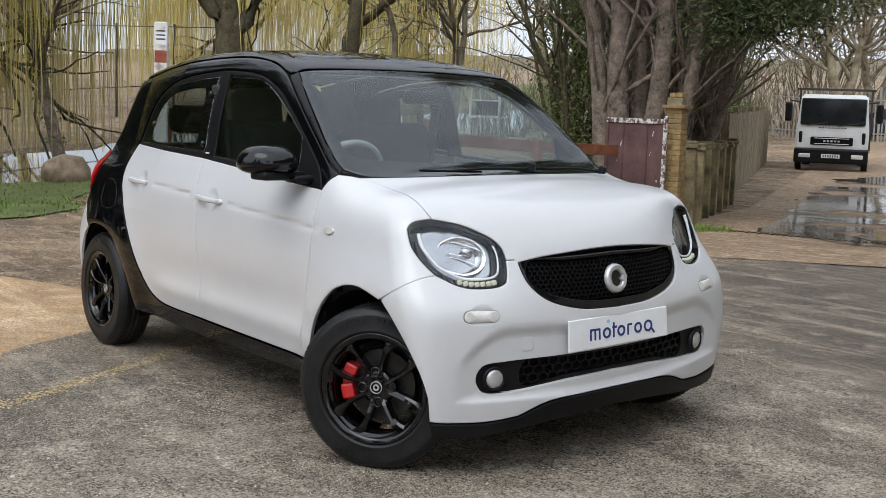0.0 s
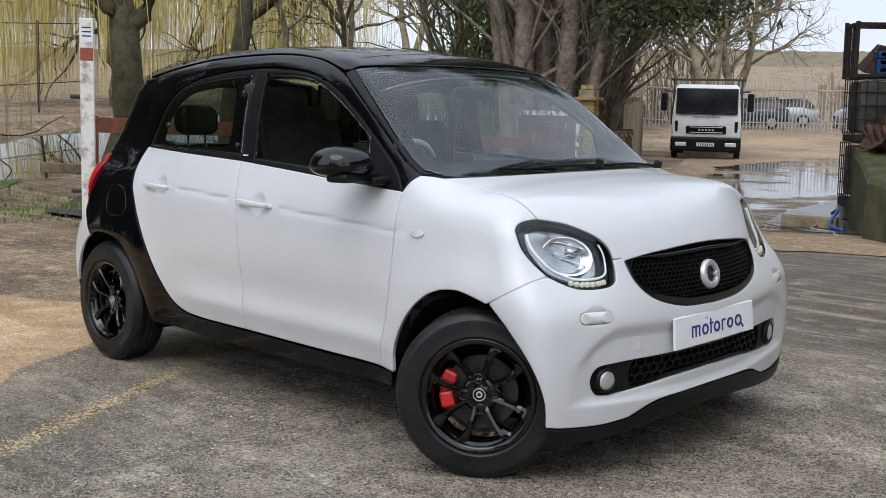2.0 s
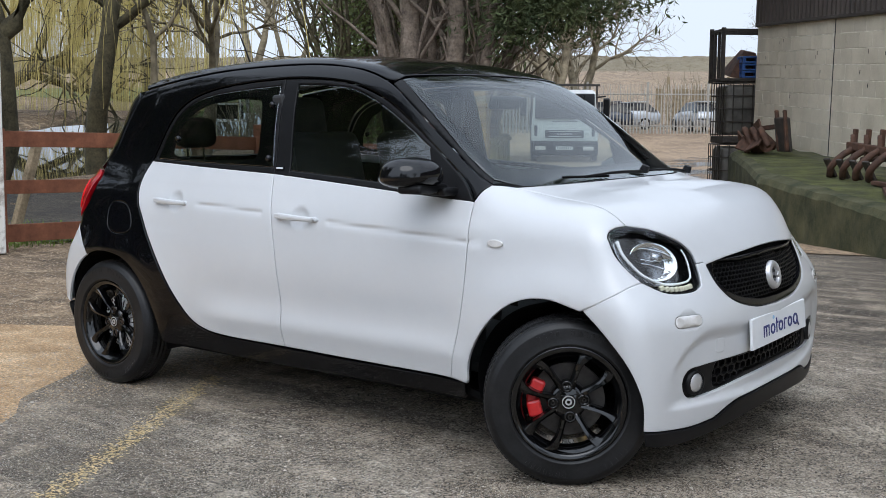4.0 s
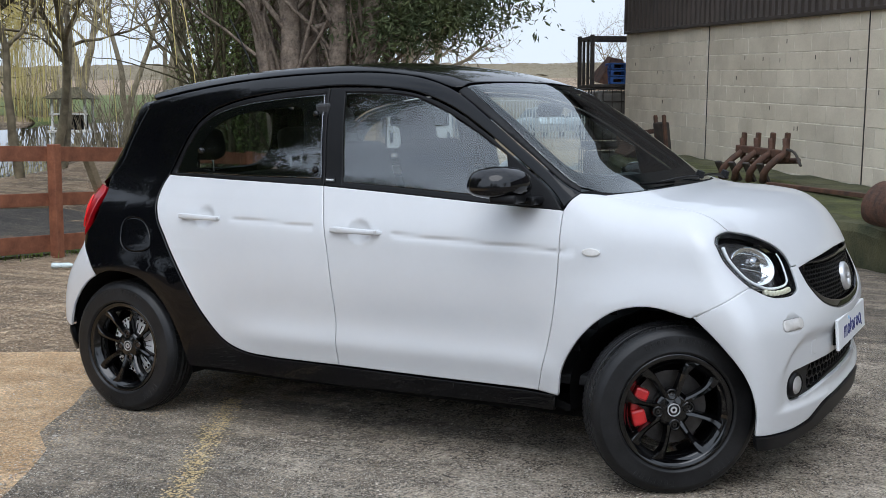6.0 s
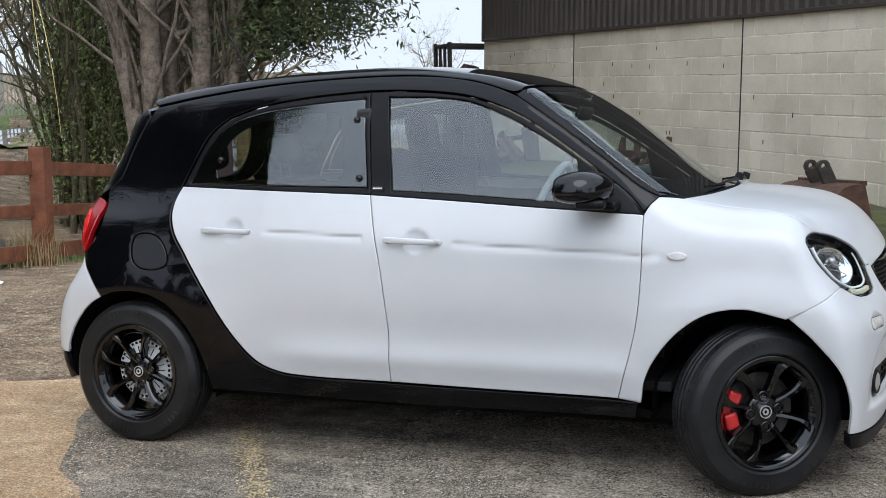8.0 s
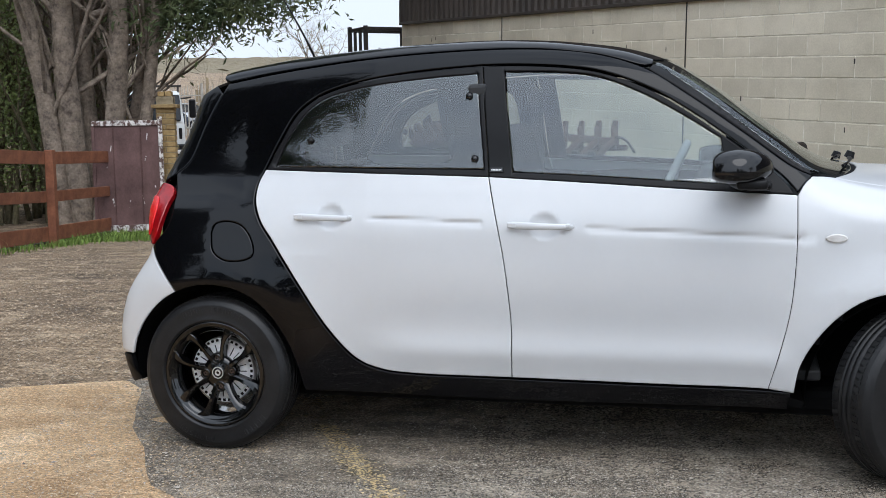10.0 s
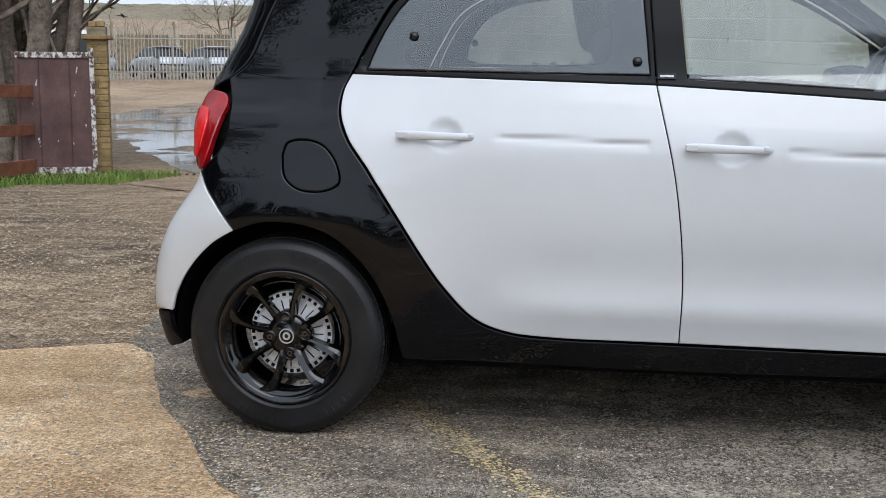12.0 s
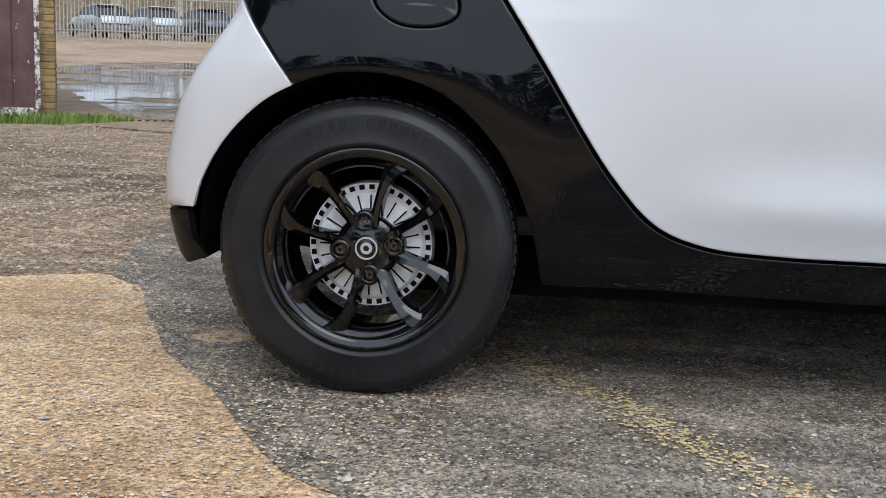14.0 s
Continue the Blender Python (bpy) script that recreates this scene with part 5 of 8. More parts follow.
def seat(x, y, width, back_h, name):
    bm = block(0.50, width, 0.16, 0.05, (x, y, 0.55), (0, -6, 0), 3)
    ob = part(name, bm, SEAT_CLOTH, car, "black cloth seat", smooth=True)
    part("seat_back", block(0.14, width, back_h, 0.055, (x - 0.30, y, 0.55 + back_h / 2), (0, -14, 0), 3), SEAT_CLOTH, ob, smooth=True)
    return ob


for y in (-0.36, 0.36):
    s = seat(1.30, y, 0.50, 0.66, "front_seat")
    part("headrest", block(0.10, 0.26, 0.24, 0.05, (0.86, y, 1.24), (0, -10, 0), 3), SEAT_CLOTH, s, smooth=True)
bench = seat(0.52, 0.0, 1.24, 0.50, "rear_seat")
for y in (-0.36, 0.36):
    part("headrest", block(0.10, 0.24, 0.15, 0.05, (0.12, y, 1.19), (0, -10, 0), 3), SEAT_CLOTH, bench, smooth=True)
    for dy in (-0.05, 0.05):
        part("headrest_post", rod((0.13, y + dy, 1.02), (0.12, y + dy, 1.16), 0.006), CHROME, bench)
part("interior_mirror", block(0.03, 0.22, 0.06, 0.015, (1.72, 0.0, 1.335), (0, 20, 0), 3), BLACK_SATIN, car, smooth=True)
for y in (-0.625, 0.625):
    for x0, z0, x1, z1 in ((1.02, 0.95, 1.00, 1.38),):
        part("inner_pillar", block(0.07, 0.03, 0.40, 0.012, ((x0 + x1) / 2, y * 0.985, (z0 + z1) / 2), (8 if y < 0 else -8, -3, 0)), TRIM_GREY, car)
roof_lining_half = np.concatenate([join(spline([(0.0, 0.0, 1.42), (0.02, -0.45, 1.40)], 0.05), spline([(0.02, -0.45, 1.40), (0.9, -0.53, 1.47), (1.60, -0.53, 1.42)], 0.05), spline([(1.60, -0.53, 1.42), (1.66, 0.0, 1.45)], 0.05)), [(1.66, 0, 1.45)]])
panel("headlining", ROOF_VIEW, thin_out(both(roof_lining_half)), TRIM_PALE, car, deep=0.03, step=0.08)


# car's far half skewed to fit the camera: lifted and swayed by height
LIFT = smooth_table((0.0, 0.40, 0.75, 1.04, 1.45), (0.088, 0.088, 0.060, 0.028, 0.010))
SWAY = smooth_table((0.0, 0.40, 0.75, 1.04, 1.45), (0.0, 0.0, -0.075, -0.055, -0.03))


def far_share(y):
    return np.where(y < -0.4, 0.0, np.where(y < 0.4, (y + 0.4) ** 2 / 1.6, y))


def skew_far_half(ob, m):
    """Lays the far half's skew into an object's mesh and its parts; wheels move whole."""
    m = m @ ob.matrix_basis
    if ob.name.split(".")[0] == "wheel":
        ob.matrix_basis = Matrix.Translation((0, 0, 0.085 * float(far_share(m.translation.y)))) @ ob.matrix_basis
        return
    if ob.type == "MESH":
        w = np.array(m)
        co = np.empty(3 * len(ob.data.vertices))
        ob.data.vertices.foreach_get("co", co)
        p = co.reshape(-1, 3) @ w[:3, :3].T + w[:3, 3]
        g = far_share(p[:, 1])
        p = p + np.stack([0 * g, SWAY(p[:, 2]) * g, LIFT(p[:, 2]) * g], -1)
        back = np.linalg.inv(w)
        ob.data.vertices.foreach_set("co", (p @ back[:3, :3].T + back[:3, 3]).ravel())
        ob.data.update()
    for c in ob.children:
        skew_far_half(c, m)


skew_far_half(car, Matrix.Identity(4))


# ================= the yard round the car =================
ASPHALT = ground_material("asphalt", (0.062, 0.047, 0.033), (0.205, 0.165, 0.121), (0.47, 0.38, 0.28), (0.80, 0.74, 0.65), 150, 0.17, 0.45, 0.80, 58, 0.7, 1.0, 0.006, (0.34, 1.62))
SLAB = ground_material("sandy_concrete", (0.35, 0.212, 0.104), (0.66, 0.440, 0.240), (0.84, 0.630, 0.405), (0.90, 0.80, 0.64), 150, 0.12, 0.8, 0.6, 20, 0.85, 0.8, 0.006, (0.64, 1.32))
DIRT = ground_material("gravelly_dirt", (0.085, 0.055, 0.032), (0.32, 0.22, 0.132), (0.62, 0.46, 0.30), (0.80, 0.71, 0.59), 95, 0.17, 0.55, 0.6, 70, 0.9, 1.0, 0.010, (0.48, 1.45))
YARD = ground_material("muddy_yard_concrete", (0.17, 0.110, 0.064), (0.33, 0.228, 0.140), (0.48, 0.35, 0.23), (0.50, 0.42, 0.33), 40, 0.10, 0.22, 0.5, 115, 0.85, 0.4)
WET = film_material("wet_mud_film", (0.045, 0.038, 0.030), (0.13, 0.105, 0.08), 0.05, 0.34, 0.44, 0.50)
WATER = surface("pond_water", (0.012, 0.016, 0.012), (0.022, 0.026, 0.020), 0.02, scale=0.3, bump=0.02, grain=2.0)
GRASS_SOIL = surface("rough_grass", (0.055, 0.075, 0.022), (0.17, 0.20, 0.060), 0.95, scale=1.2, bump=0.8, grain=25, fine=0.4, bump_far=0.04)
BLADE = surface("grass_blades", (0.075, 0.13, 0.022), (0.21, 0.30, 0.055), 0.8, scale=4)
DRY_BLADE = surface("dry_grass", (0.30, 0.22, 0.10), (0.46, 0.36, 0.19), 0.9, scale=4)
YELLOW_PAINT = surface("worn_yellow_paint", (0.50, 0.36, 0.16), (0.74, 0.58, 0.33), 0.8, scale=14, bump=0.4, grain=160, fine=0.3)
BLOCKWORK = surface("concrete_block", (0.45, 0.39, 0.295), (0.68, 0.605, 0.48), 0.9, scale=1.1, bump=0.35, grain=60, fine=0.30, spread=(0.30, 0.62), random_amount=0.07, world_wide=True)
MORTAR = surface("pale_mortar", (0.50, 0.44, 0.345), (0.84, 0.78, 0.67), 0.95, scale=5, bump=0.3, grain=120, world_wide=True)
OLD_MORTAR = surface("dirty_mortar", (0.16, 0.125, 0.075), (0.32, 0.26, 0.17), 0.95, scale=8, bump=0.3, grain=120)
CLADDING = surface("brown_cladding", (0.034, 0.026, 0.022), (0.060, 0.046, 0.038), 0.55, scale=1.2)
LOW_WALL = surface("mossy_tan_concrete", (0.065, 0.058, 0.028), (0.36, 0.29, 0.165), 0.95, scale=3.2, bump=0.6, grain=50, fine=0.25, spread=(0.36, 0.62), bump_far=0.02, world_wide=True)
MOSSY = surface("mossy_concrete", (0.020, 0.026, 0.008), (0.100, 0.094, 0.045), 0.95, scale=2.6, bump=0.6, grain=50, fine=0.25, spread=(0.36, 0.62), bump_far=0.02)
MOSS = surface("moss", (0.022, 0.026, 0.009), (0.115, 0.120, 0.032), 0.95, scale=3.0, bump=0.8, grain=60, fine=0.3, bump_far=0.02)
RUSTY = surface("rusty_iron", (0.032, 0.017, 0.012), (0.12, 0.055, 0.031), 0.8, scale=9, bump=0.4, grain=90, fine=0.25)
IRON = surface("dark_iron", (0.018, 0.016, 0.015), (0.050, 0.038, 0.030), 0.65, scale=10, bump=0.2)
GALV = surface("galvanised_steel", (0.28, 0.265, 0.235), (0.46, 0.43, 0.38), 0.5, metal=0.35, scale=4)
TIMBER = surface("red_brown_timber", (0.13, 0.042, 0.020), (0.28, 0.105, 0.052), 0.75, scale=6, bump=0.3, grain=40, fine=0.25, random_amount=0.10)
OLD_WOOD = surface("weathered_wood", (0.11, 0.082, 0.048), (0.31, 0.24, 0.15), 0.9, scale=5, bump=0.4, grain=40, fine=0.3, random_amount=0.16, world_wide=True)
GATE_RED = surface("peeling_maroon_paint", (0.060, 0.026, 0.024), (0.155, 0.082, 0.074), 0.6, scale=2.5, bump=0.1, grain=50, fine=0.25)
FLAKED = surface("flaking_white_paint", (0.10, 0.055, 0.045), (0.66, 0.63, 0.60), 0.8, scale=16, bump=0.4, grain=60, spread=(0.44, 0.56))
BRICK = surface("yellow_stock_brick", (0.20, 0.125, 0.052), (0.40, 0.28, 0.125), 0.9, scale=14, bump=0.4, grain=120, fine=0.3, random_amount=0.22, world_wide=True)
POST_WHITE = surface("flaked_white_post", (0.34, 0.30, 0.26), (0.70, 0.68, 0.63), 0.7, scale=9, bump=0.2, grain=60, spread=(0.34, 0.50))
RUST_STAIN = surface("rust_red_label", (0.20, 0.045, 0.022), (0.32, 0.085, 0.045), 0.75, scale=12)
BARK = surface("bark", (0.075, 0.056, 0.044), (0.33, 0.26, 0.20), 0.95, scale=7, bump=0.9, grain=26, fine=0.4, bump_far=0.03)
BARK_DARK = surface("dark_bark", (0.030, 0.026, 0.014), (0.15, 0.125, 0.068), 0.95, scale=4, bump=0.9, grain=26, fine=0.4, bump_far=0.03)
TWIG = surface("twigs", (0.11, 0.088, 0.056), (0.30, 0.25, 0.165), 0.9, scale=3)
WILLOW = surface("willow_withies", (0.42, 0.33, 0.10), (0.66, 0.55, 0.22), 0.85, scale=0.8)
NEEDLES = surface("conifer_sprays", (0.036, 0.054, 0.019), (0.115, 0.135, 0.050), 0.8, scale=1.5)
IVY = surface("ivy_leaves", (0.050, 0.075, 0.018), (0.19, 0.235, 0.065), 0.55, scale=3)
HILL = surface("winter_woods", (0.175, 0.14, 0.09), (0.24, 0.20, 0.13), 0.98, scale=0.05, bump=1.0, grain=0.5, fine=0.45, bump_far=1.5)
TRUCK_WHITE = surface("truck_white", (0.50, 0.50, 0.485), (0.60, 0.60, 0.585), 0.35, scale=2, coat=0.3)
CAR_SILVER = surface("car_silver", (0.42, 0.44, 0.47), (0.52, 0.54, 0.57), 0.3, metal=0.3, scale=2, coat=0.5)
CAR_DARK = surface("car_dark_blue", (0.02, 0.03, 0.05), (0.035, 0.045, 0.07), 0.25, scale=2, coat=0.6)
CAR_RED = surface("car_red", (0.38, 0.035, 0.025), (0.46, 0.05, 0.035), 0.3, scale=2, coat=0.6)
CAR_GLASS = surface("dark_car_glass", (0.008, 0.009, 0.010), (0.014, 0.015, 0.017), 0.06, scale=3, spec=0.35)
# one dark tone for the whole of each caged tank
TANK = surface("dark_plastic", (0.045, 0.042, 0.036), (0.12, 0.11, 0.095), 0.5, scale=3)
BLUE_PLASTIC = surface("blue_plastic", (0.02, 0.07, 0.22), (0.035, 0.10, 0.30), 0.5, scale=5)
STONE = surface("boulder_stone", (0.16, 0.115, 0.075), (0.34, 0.26, 0.18), 0.9, scale=5, bump=0.5, grain=40)
SLAB_CRUMB = surface("sand_crumbs", (0.26, 0.17, 0.09), (0.66, 0.52, 0.35), 0.9, scale=30)
PEBBLE = surface("pale_grit", (0.14, 0.12, 0.10), (0.62, 0.56, 0.48), 0.9, scale=26, spread=(0.38, 0.66))


# ---- ground: one sheet with a dip at the drain, the pond's basin and the far hill ----
RISE = smooth_table((-50, 3, 5, 8, 11, 14, 20, 30, 38, 50, 60, 90, 200, 420, 700), (0, 0, 0, -0.10, -0.24, -0.30, -0.22, -0.05, 0.10, 0.65, 0.85, 1.5, 7.0, 22.0, 24.5))
SHORE, ALONG, INTO = np.array((-15.6, 3.8)), np.array((-0.43, 0.90)), np.array((-0.90, -0.43))


POND_NEAR = smooth_table((-60, -20, 0, 5, 12, 19, 30, 37, 80), (0, 0, -0.2, -2.8, -3.0, -3.0, -1.6, 0.0, 0.0))
POND_FAR = smooth_table((-60, -20, 0, 7, 25, 32, 37, 80), (10, 9, 7.2, 6.9, 7.5, 4.8, 0.0, 0.0))


def water_z(x, y):
    """The level of the pond: the yard itself lies on a slope, so level ground rises northwards here."""
    return -0.42 - 0.0185 * (x + 15.6) + 0.064 * (y - 3.8)


def pond_depth(x, y):
    u = (x - SHORE[0]) * INTO[0] + (y - SHORE[1]) * INTO[1]
    v = (x - SHORE[0]) * ALONG[0] + (y - SHORE[1]) * ALONG[1]
    u = u + 0.25 * np.sin(v * 0.9) + 0.15 * np.sin(v * 2.3 + 1)
    return np.clip((u - POND_NEAR(v)) / 1.3 + 0.3, 0, 1) * np.clip((POND_FAR(v) - u) / 1.3 + 0.3, 0, 1)


def ground_z(x, y):
    x, y = np.asarray(x, float), np.asarray(y, float)
    s = -0.45 * x + 0.89 * y
    z = RISE(s)
    d = pond_depth(x, y)
    off = (x + 9.1) * -0.82 + (y - 15.3) * -0.57
    west = np.clip((-7.5 - x) / 6, 0, 1) * np.clip((off - 1.0) / 4.5, 0, 1) * np.clip((120 - s) / 60, 0, 1)
    west = west * west * (3 - 2 * west)
    bank = np.clip(water_z(x, y) + 0.24, -0.35, 6)
    z = z * (1 - west) + west * bank
    # swell added so the ground meets the far wheels, which the skew lifts
    swell = 0.062 * np.exp(-((x - 1.25) / 2.0) ** 4) * np.clip((y + 0.45) / 1.1, 0, 1) * np.clip((2.6 - y) / 1.6, 0, 1)
    return z - 0.75 * d + swell


def sheet(name, xs, ys, lift, material, label, keep=None, rough=0.0):
    """A patch of ground that follows the height, lifted a little."""
    X, Y = np.meshgrid(xs, ys, indexing="ij")
    Z = ground_z(X, Y) + lift
    if rough:
        Z = Z + rough * (np.sin(X * 2.1 + 1.3 * np.sin(Y * 1.7)) + np.sin(Y * 2.7 + 1.1 * np.sin(X * 1.3)))
    n, m = X.shape
    idx = np.arange(n * m).reshape(n, m)
    f = np.stack([idx[:-1, :-1], idx[1:, :-1], idx[1:, 1:], idx[:-1, 1:]], -1).reshape(-1, 4)
    v = np.stack([X, Y, Z], -1).reshape(-1, 3)
    if keep is not None:
        mid = v[f].mean(1)
        f = f[keep(mid[:, 0], mid[:, 1])]
    return tagged(mesh_part(name, v, f, material, None, label, True), kind="structure")


warp = np.linspace(-1, 1, 221)
spaced = 9.0 * warp + 691.0 * warp ** 5
sheet("ground", spaced - 4, spaced + 4, -0.012, DIRT, "brown gravelly dirt and mud that rises to far wooded hills")


def wavy(t, seed):
    return 0.05 * np.sin(t * 5.1 + seed) + 0.035 * np.sin(t * 11.7 + 2 * seed) + 0.02 * np.sin(t * 29 + seed)


def patch(name, loop, lift, material, label, step=0.25, edge=0.04, seed=1.0, kind="structure", rough=0.0):
    """A patch of ground within a loop of (x, y), with an uneven edge."""
    from mathutils.geometry import delaunay_2d_cdt
    pts = []
    n = len(loop)
    for i in range(n):
        a, b = np.array(loop[i], float), np.array(loop[(i + 1) % n], float)
        l = np.linalg.norm(b - a)
        k = max(1, int(l / min(step, 0.12 if l < 30 else 0.6)))
        w = np.array((-(b - a)[1], (b - a)[0])) / l
        for j in range(k):
            q = a + (b - a) * j / k
            pts.append(q + w * edge * 10 * wavy((q[0] * 0.7 + q[1]) * 0.9, seed) * 0.5)
    pts = np.array(pts)
    lo, hi = pts.min(0), pts.max(0)
    grid = np.stack(np.meshgrid(np.arange(lo[0], hi[0], step), np.arange(lo[1], hi[1], step)), -1).reshape(-1, 2)
    ok = np.concatenate([inside_loop(g, pts) & (far_from(g, pts) > 0.3 * step) for g in np.array_split(grid, max(1, len(grid) // 3000))])
    q = np.concatenate([pts, grid[ok]])
    vs, _, fs, _, _, _ = delaunay_2d_cdt([Vector(p) for p in q], [(i, (i + 1) % len(pts)) for i in range(len(pts))], [], 1, 1e-6)
    q = np.array([tuple(v) for v in vs])
    z = ground_z(q[:, 0], q[:, 1]) + lift
    if rough:
        z = z + rough * (np.sin(q[:, 0] * 2.1 + 1.3 * np.sin(q[:, 1] * 1.7)) + np.sin(q[:, 1] * 2.7))
    return tagged(mesh_part(name, np.column_stack([q, z]), fs, material, None, label, True), kind=kind)


patch("asphalt_drive", [(9.0, -16.0), (3.0, -6.0), (0.62, -2.10), (0.37, -1.66), (0.20, -1.42), (-0.03, -1.25), (-0.30, -0.82), (-0.50, -0.55), (-0.78, 0.05), (-0.95, 0.22), (-1.10, 1.2), (-1.35, 3.0), (-1.75, 5.45), (-0.33, 6.94), (1.3, 7.4), (12.5, -5.6), (20.0, -16.0)], 0.0, ASPHALT, "worn dark grey asphalt with pale scuffs and grit", 0.3, 0.03)
patch("concrete_slab", [(0.95, -2.10), (0.30, -1.20), (-0.20, -0.45), (-0.62, 0.10), (-0.97, 0.22), (-1.40, 0.05), (-1.85, -0.22), (-2.62, -0.53), (-4.0, -1.0), (-5.5, -4.0), (-2.0, -9.0), (2.8, -6.2)], -0.002, SLAB, "tan sandy concrete slab with a crumbling edge", 0.3, 0.012, 2.0)
patch("yard", [(-1.75, 5.5), (-0.38, 7.0), (1.2, 7.45), (-1.2, 9.9), (-3.3, 13.5), (-4.2, 17.5), (2.0, 45.0), (-30.0, 52.0), (-38.0, 44.0), (-18.0, 31.0), (-8.2, 15.0), (-6.0, 10.0), (-4.6, 8.2), (-2.8, 6.3)], 0.004, YARD, "muddy tan concrete yard and gateway", 0.6, 0.03, 3.0)
patch("puddle", [(-2.6, 9.9), (-1.5, 10.6), (-3.3, 14.0), (-4.8, 18.0), (-4.5, 26.0), (-6.0, 33.0), (-13.5, 33.0), (-12.5, 24.0), (-8.6, 17.0), (-6.0, 13.0), (-4.6, 11.2)], 0.012, WET, "shallow puddle and wet mud across the yard", 0.4, 0.30, 4.0)
WET_MUD = film_material("dark_wet_mud", (0.018, 0.015, 0.012), (0.055, 0.045, 0.036), 0.16, 0.9, 0.36, 0.46, 14, 0.5)
patch("wet_mud", [(-2.3, 10.4), (-1.5, 10.7), (-2.9, 13.2), (-3.9, 16.0), (-5.4, 17.0), (-4.9, 14.4), (-3.7, 11.6)], 0.017, WET_MUD, "black wet mud by the end of the ledge", 0.35, 0.12, 14.0)
patch("puddle", [(-4.7, 10.6), (-4.1, 10.7), (-5.2, 13.2), (-6.2, 14.6), (-6.9, 14.6), (-6.0, 12.8)], 0.011, WET, "dark wet patch beside the low wall", 0.3, 0.10, 6.0)
MUD = ground_material("dark_leafy_mud", (0.028, 0.023, 0.018), (0.075, 0.060, 0.046), (0.15, 0.12, 0.09), (0.34, 0.30, 0.24), 60, 0.10, 0.7, 0.4, 20, 0.75, 1.0, 0.012, (0.4, 1.6))
patch("mud_bank", [(-5.62, 2.7), (-5.68, 5.4), (-6.1, 7.6), (-6.4, 9.6), (-7.6, 9.9), (-10.5, 9.4), (-13.5, 8.6), (-13.2, 6.2), (-9.5, 3.4), (-7.6, 2.5)], 0.010, MUD, "dark wet mud and dead leaves behind the rail fence", 0.35, 0.06, 13.0, rough=0.012)
patch("grass_bank", [(-6.6, -9.0), (-6.4, -2.0), (-6.7, 1.0), (-7.6, 1.9), (-9.0, 2.2), (-12.0, 3.4), (-14.8, 5.6), (-17.6, 4.2), (-16.2, 1.0), (-14.0, -8.0)], 0.006, GRASS_SOIL, "short green grass on the pond bank", 0.4, 0.10, 5.0)
patch("far_grass", [(-26.0, 27.0), (-20.0, 22.0), (-24.0, 34.0), (-40.0, 60.0), (-70.0, 50.0), (-60.0, 34.0)], 0.02, GRASS_SOIL, "green grass beyond the pond", 1.5, 0.10, 7.0)
# pond
wx, wy = np.meshgrid(np.linspace(-4, 11, 12), np.linspace(-40, 39, 40), indexing="ij")
wp = SHORE + wx[..., None] * INTO + wy[..., None] * ALONG
wz = water_z(wp[..., 0], wp[..., 1])
ids = np.arange(wx.size).reshape(wx.shape)
tagged(mesh_part("pond", np.concatenate([wp, wz[..., None]], -1).reshape(-1, 3), np.stack([ids[:-1, :-1], ids[1:, :-1], ids[1:, 1:], ids[:-1, 1:]], -1).reshape(-1, 4), WATER, None, "still pond that mirrors the sky and trees"), kind="structure")

DUST = dust_material("pale_dust", (0.22, 0.19, 0.15), (0.45, 0.385, 0.305), (0.70, 0.61, 0.49), 2.2, 0.42, 0.72, (1.25, -1.55), 1.5)
DUST_THICK = dust_material("thick_pale_dust", (0.255, 0.212, 0.165), (0.48, 0.405, 0.32), (0.70, 0.61, 0.49), 1.3, 0.28, 0.66, (4.0, 0.0), 4.8)
patch("dust", [(4.0 + 4.6 * math.cos(0.3927 * k), 4.6 * math.sin(0.3927 * k)) for k in range(16)], 0.0010, DUST_THICK, "pale dusty scuffs on the asphalt before the car", 0.3, 0.10, 8.0, kind="stuff")
patch("dust", [(1.25 + 1.4 * math.cos(0.3927 * k), -1.55 + 1.4 * math.sin(0.3927 * k)) for k in range(16)], 0.0016, DUST, "pale dusty scuffs on the asphalt beside the car", 0.2, 0.06, 9.0, kind="stuff")

# worn yellow line: broken flakes along a straight stripe
flakes = bmesh.new()
rng = random.Random(5)
a, b = Vector((1.56, -2.45, 0)), Vector((-0.48, 0.85, 0))
for k in range(3000):
    u = rng.random()
    p = a.lerp(b, u) + Vector((0.85, 0.53, 0)) * rng.gauss(0, 0.030)
    r = rng.uniform(0.002, 0.0075)
    vs = [flakes.verts.new((p.x + r * rng.uniform(0.5, 1.2) * math.cos(t), p.y + r * rng.uniform(0.5, 1.2) * math.sin(t), 0.0035)) for t in [2 * math.pi * i / 6 for i in range(6)]]
    flakes.faces.new(vs)
side_way = Vector((0.85, 0.53))
STAIN = film_material("yellow_paint_stain", (0.46, 0.34, 0.16), (0.68, 0.53, 0.29), 0.9, 9.0, 0.53, 0.76, 220, 0.6)
patch("yellow_stain", [tuple(a.xy + side_way * 0.055), tuple(b.xy + side_way * 0.055), tuple(b.xy - side_way * 0.055), tuple(a.xy - side_way * 0.055)], 0.0022, STAIN, "worn yellow paint in the pores of the asphalt", 0.1, 0.015, 12.0, kind="stuff")
tagged(part("yellow_line", flakes, YELLOW_PAINT, None, "faded broken yellow paint line on the asphalt"), kind="stuff")


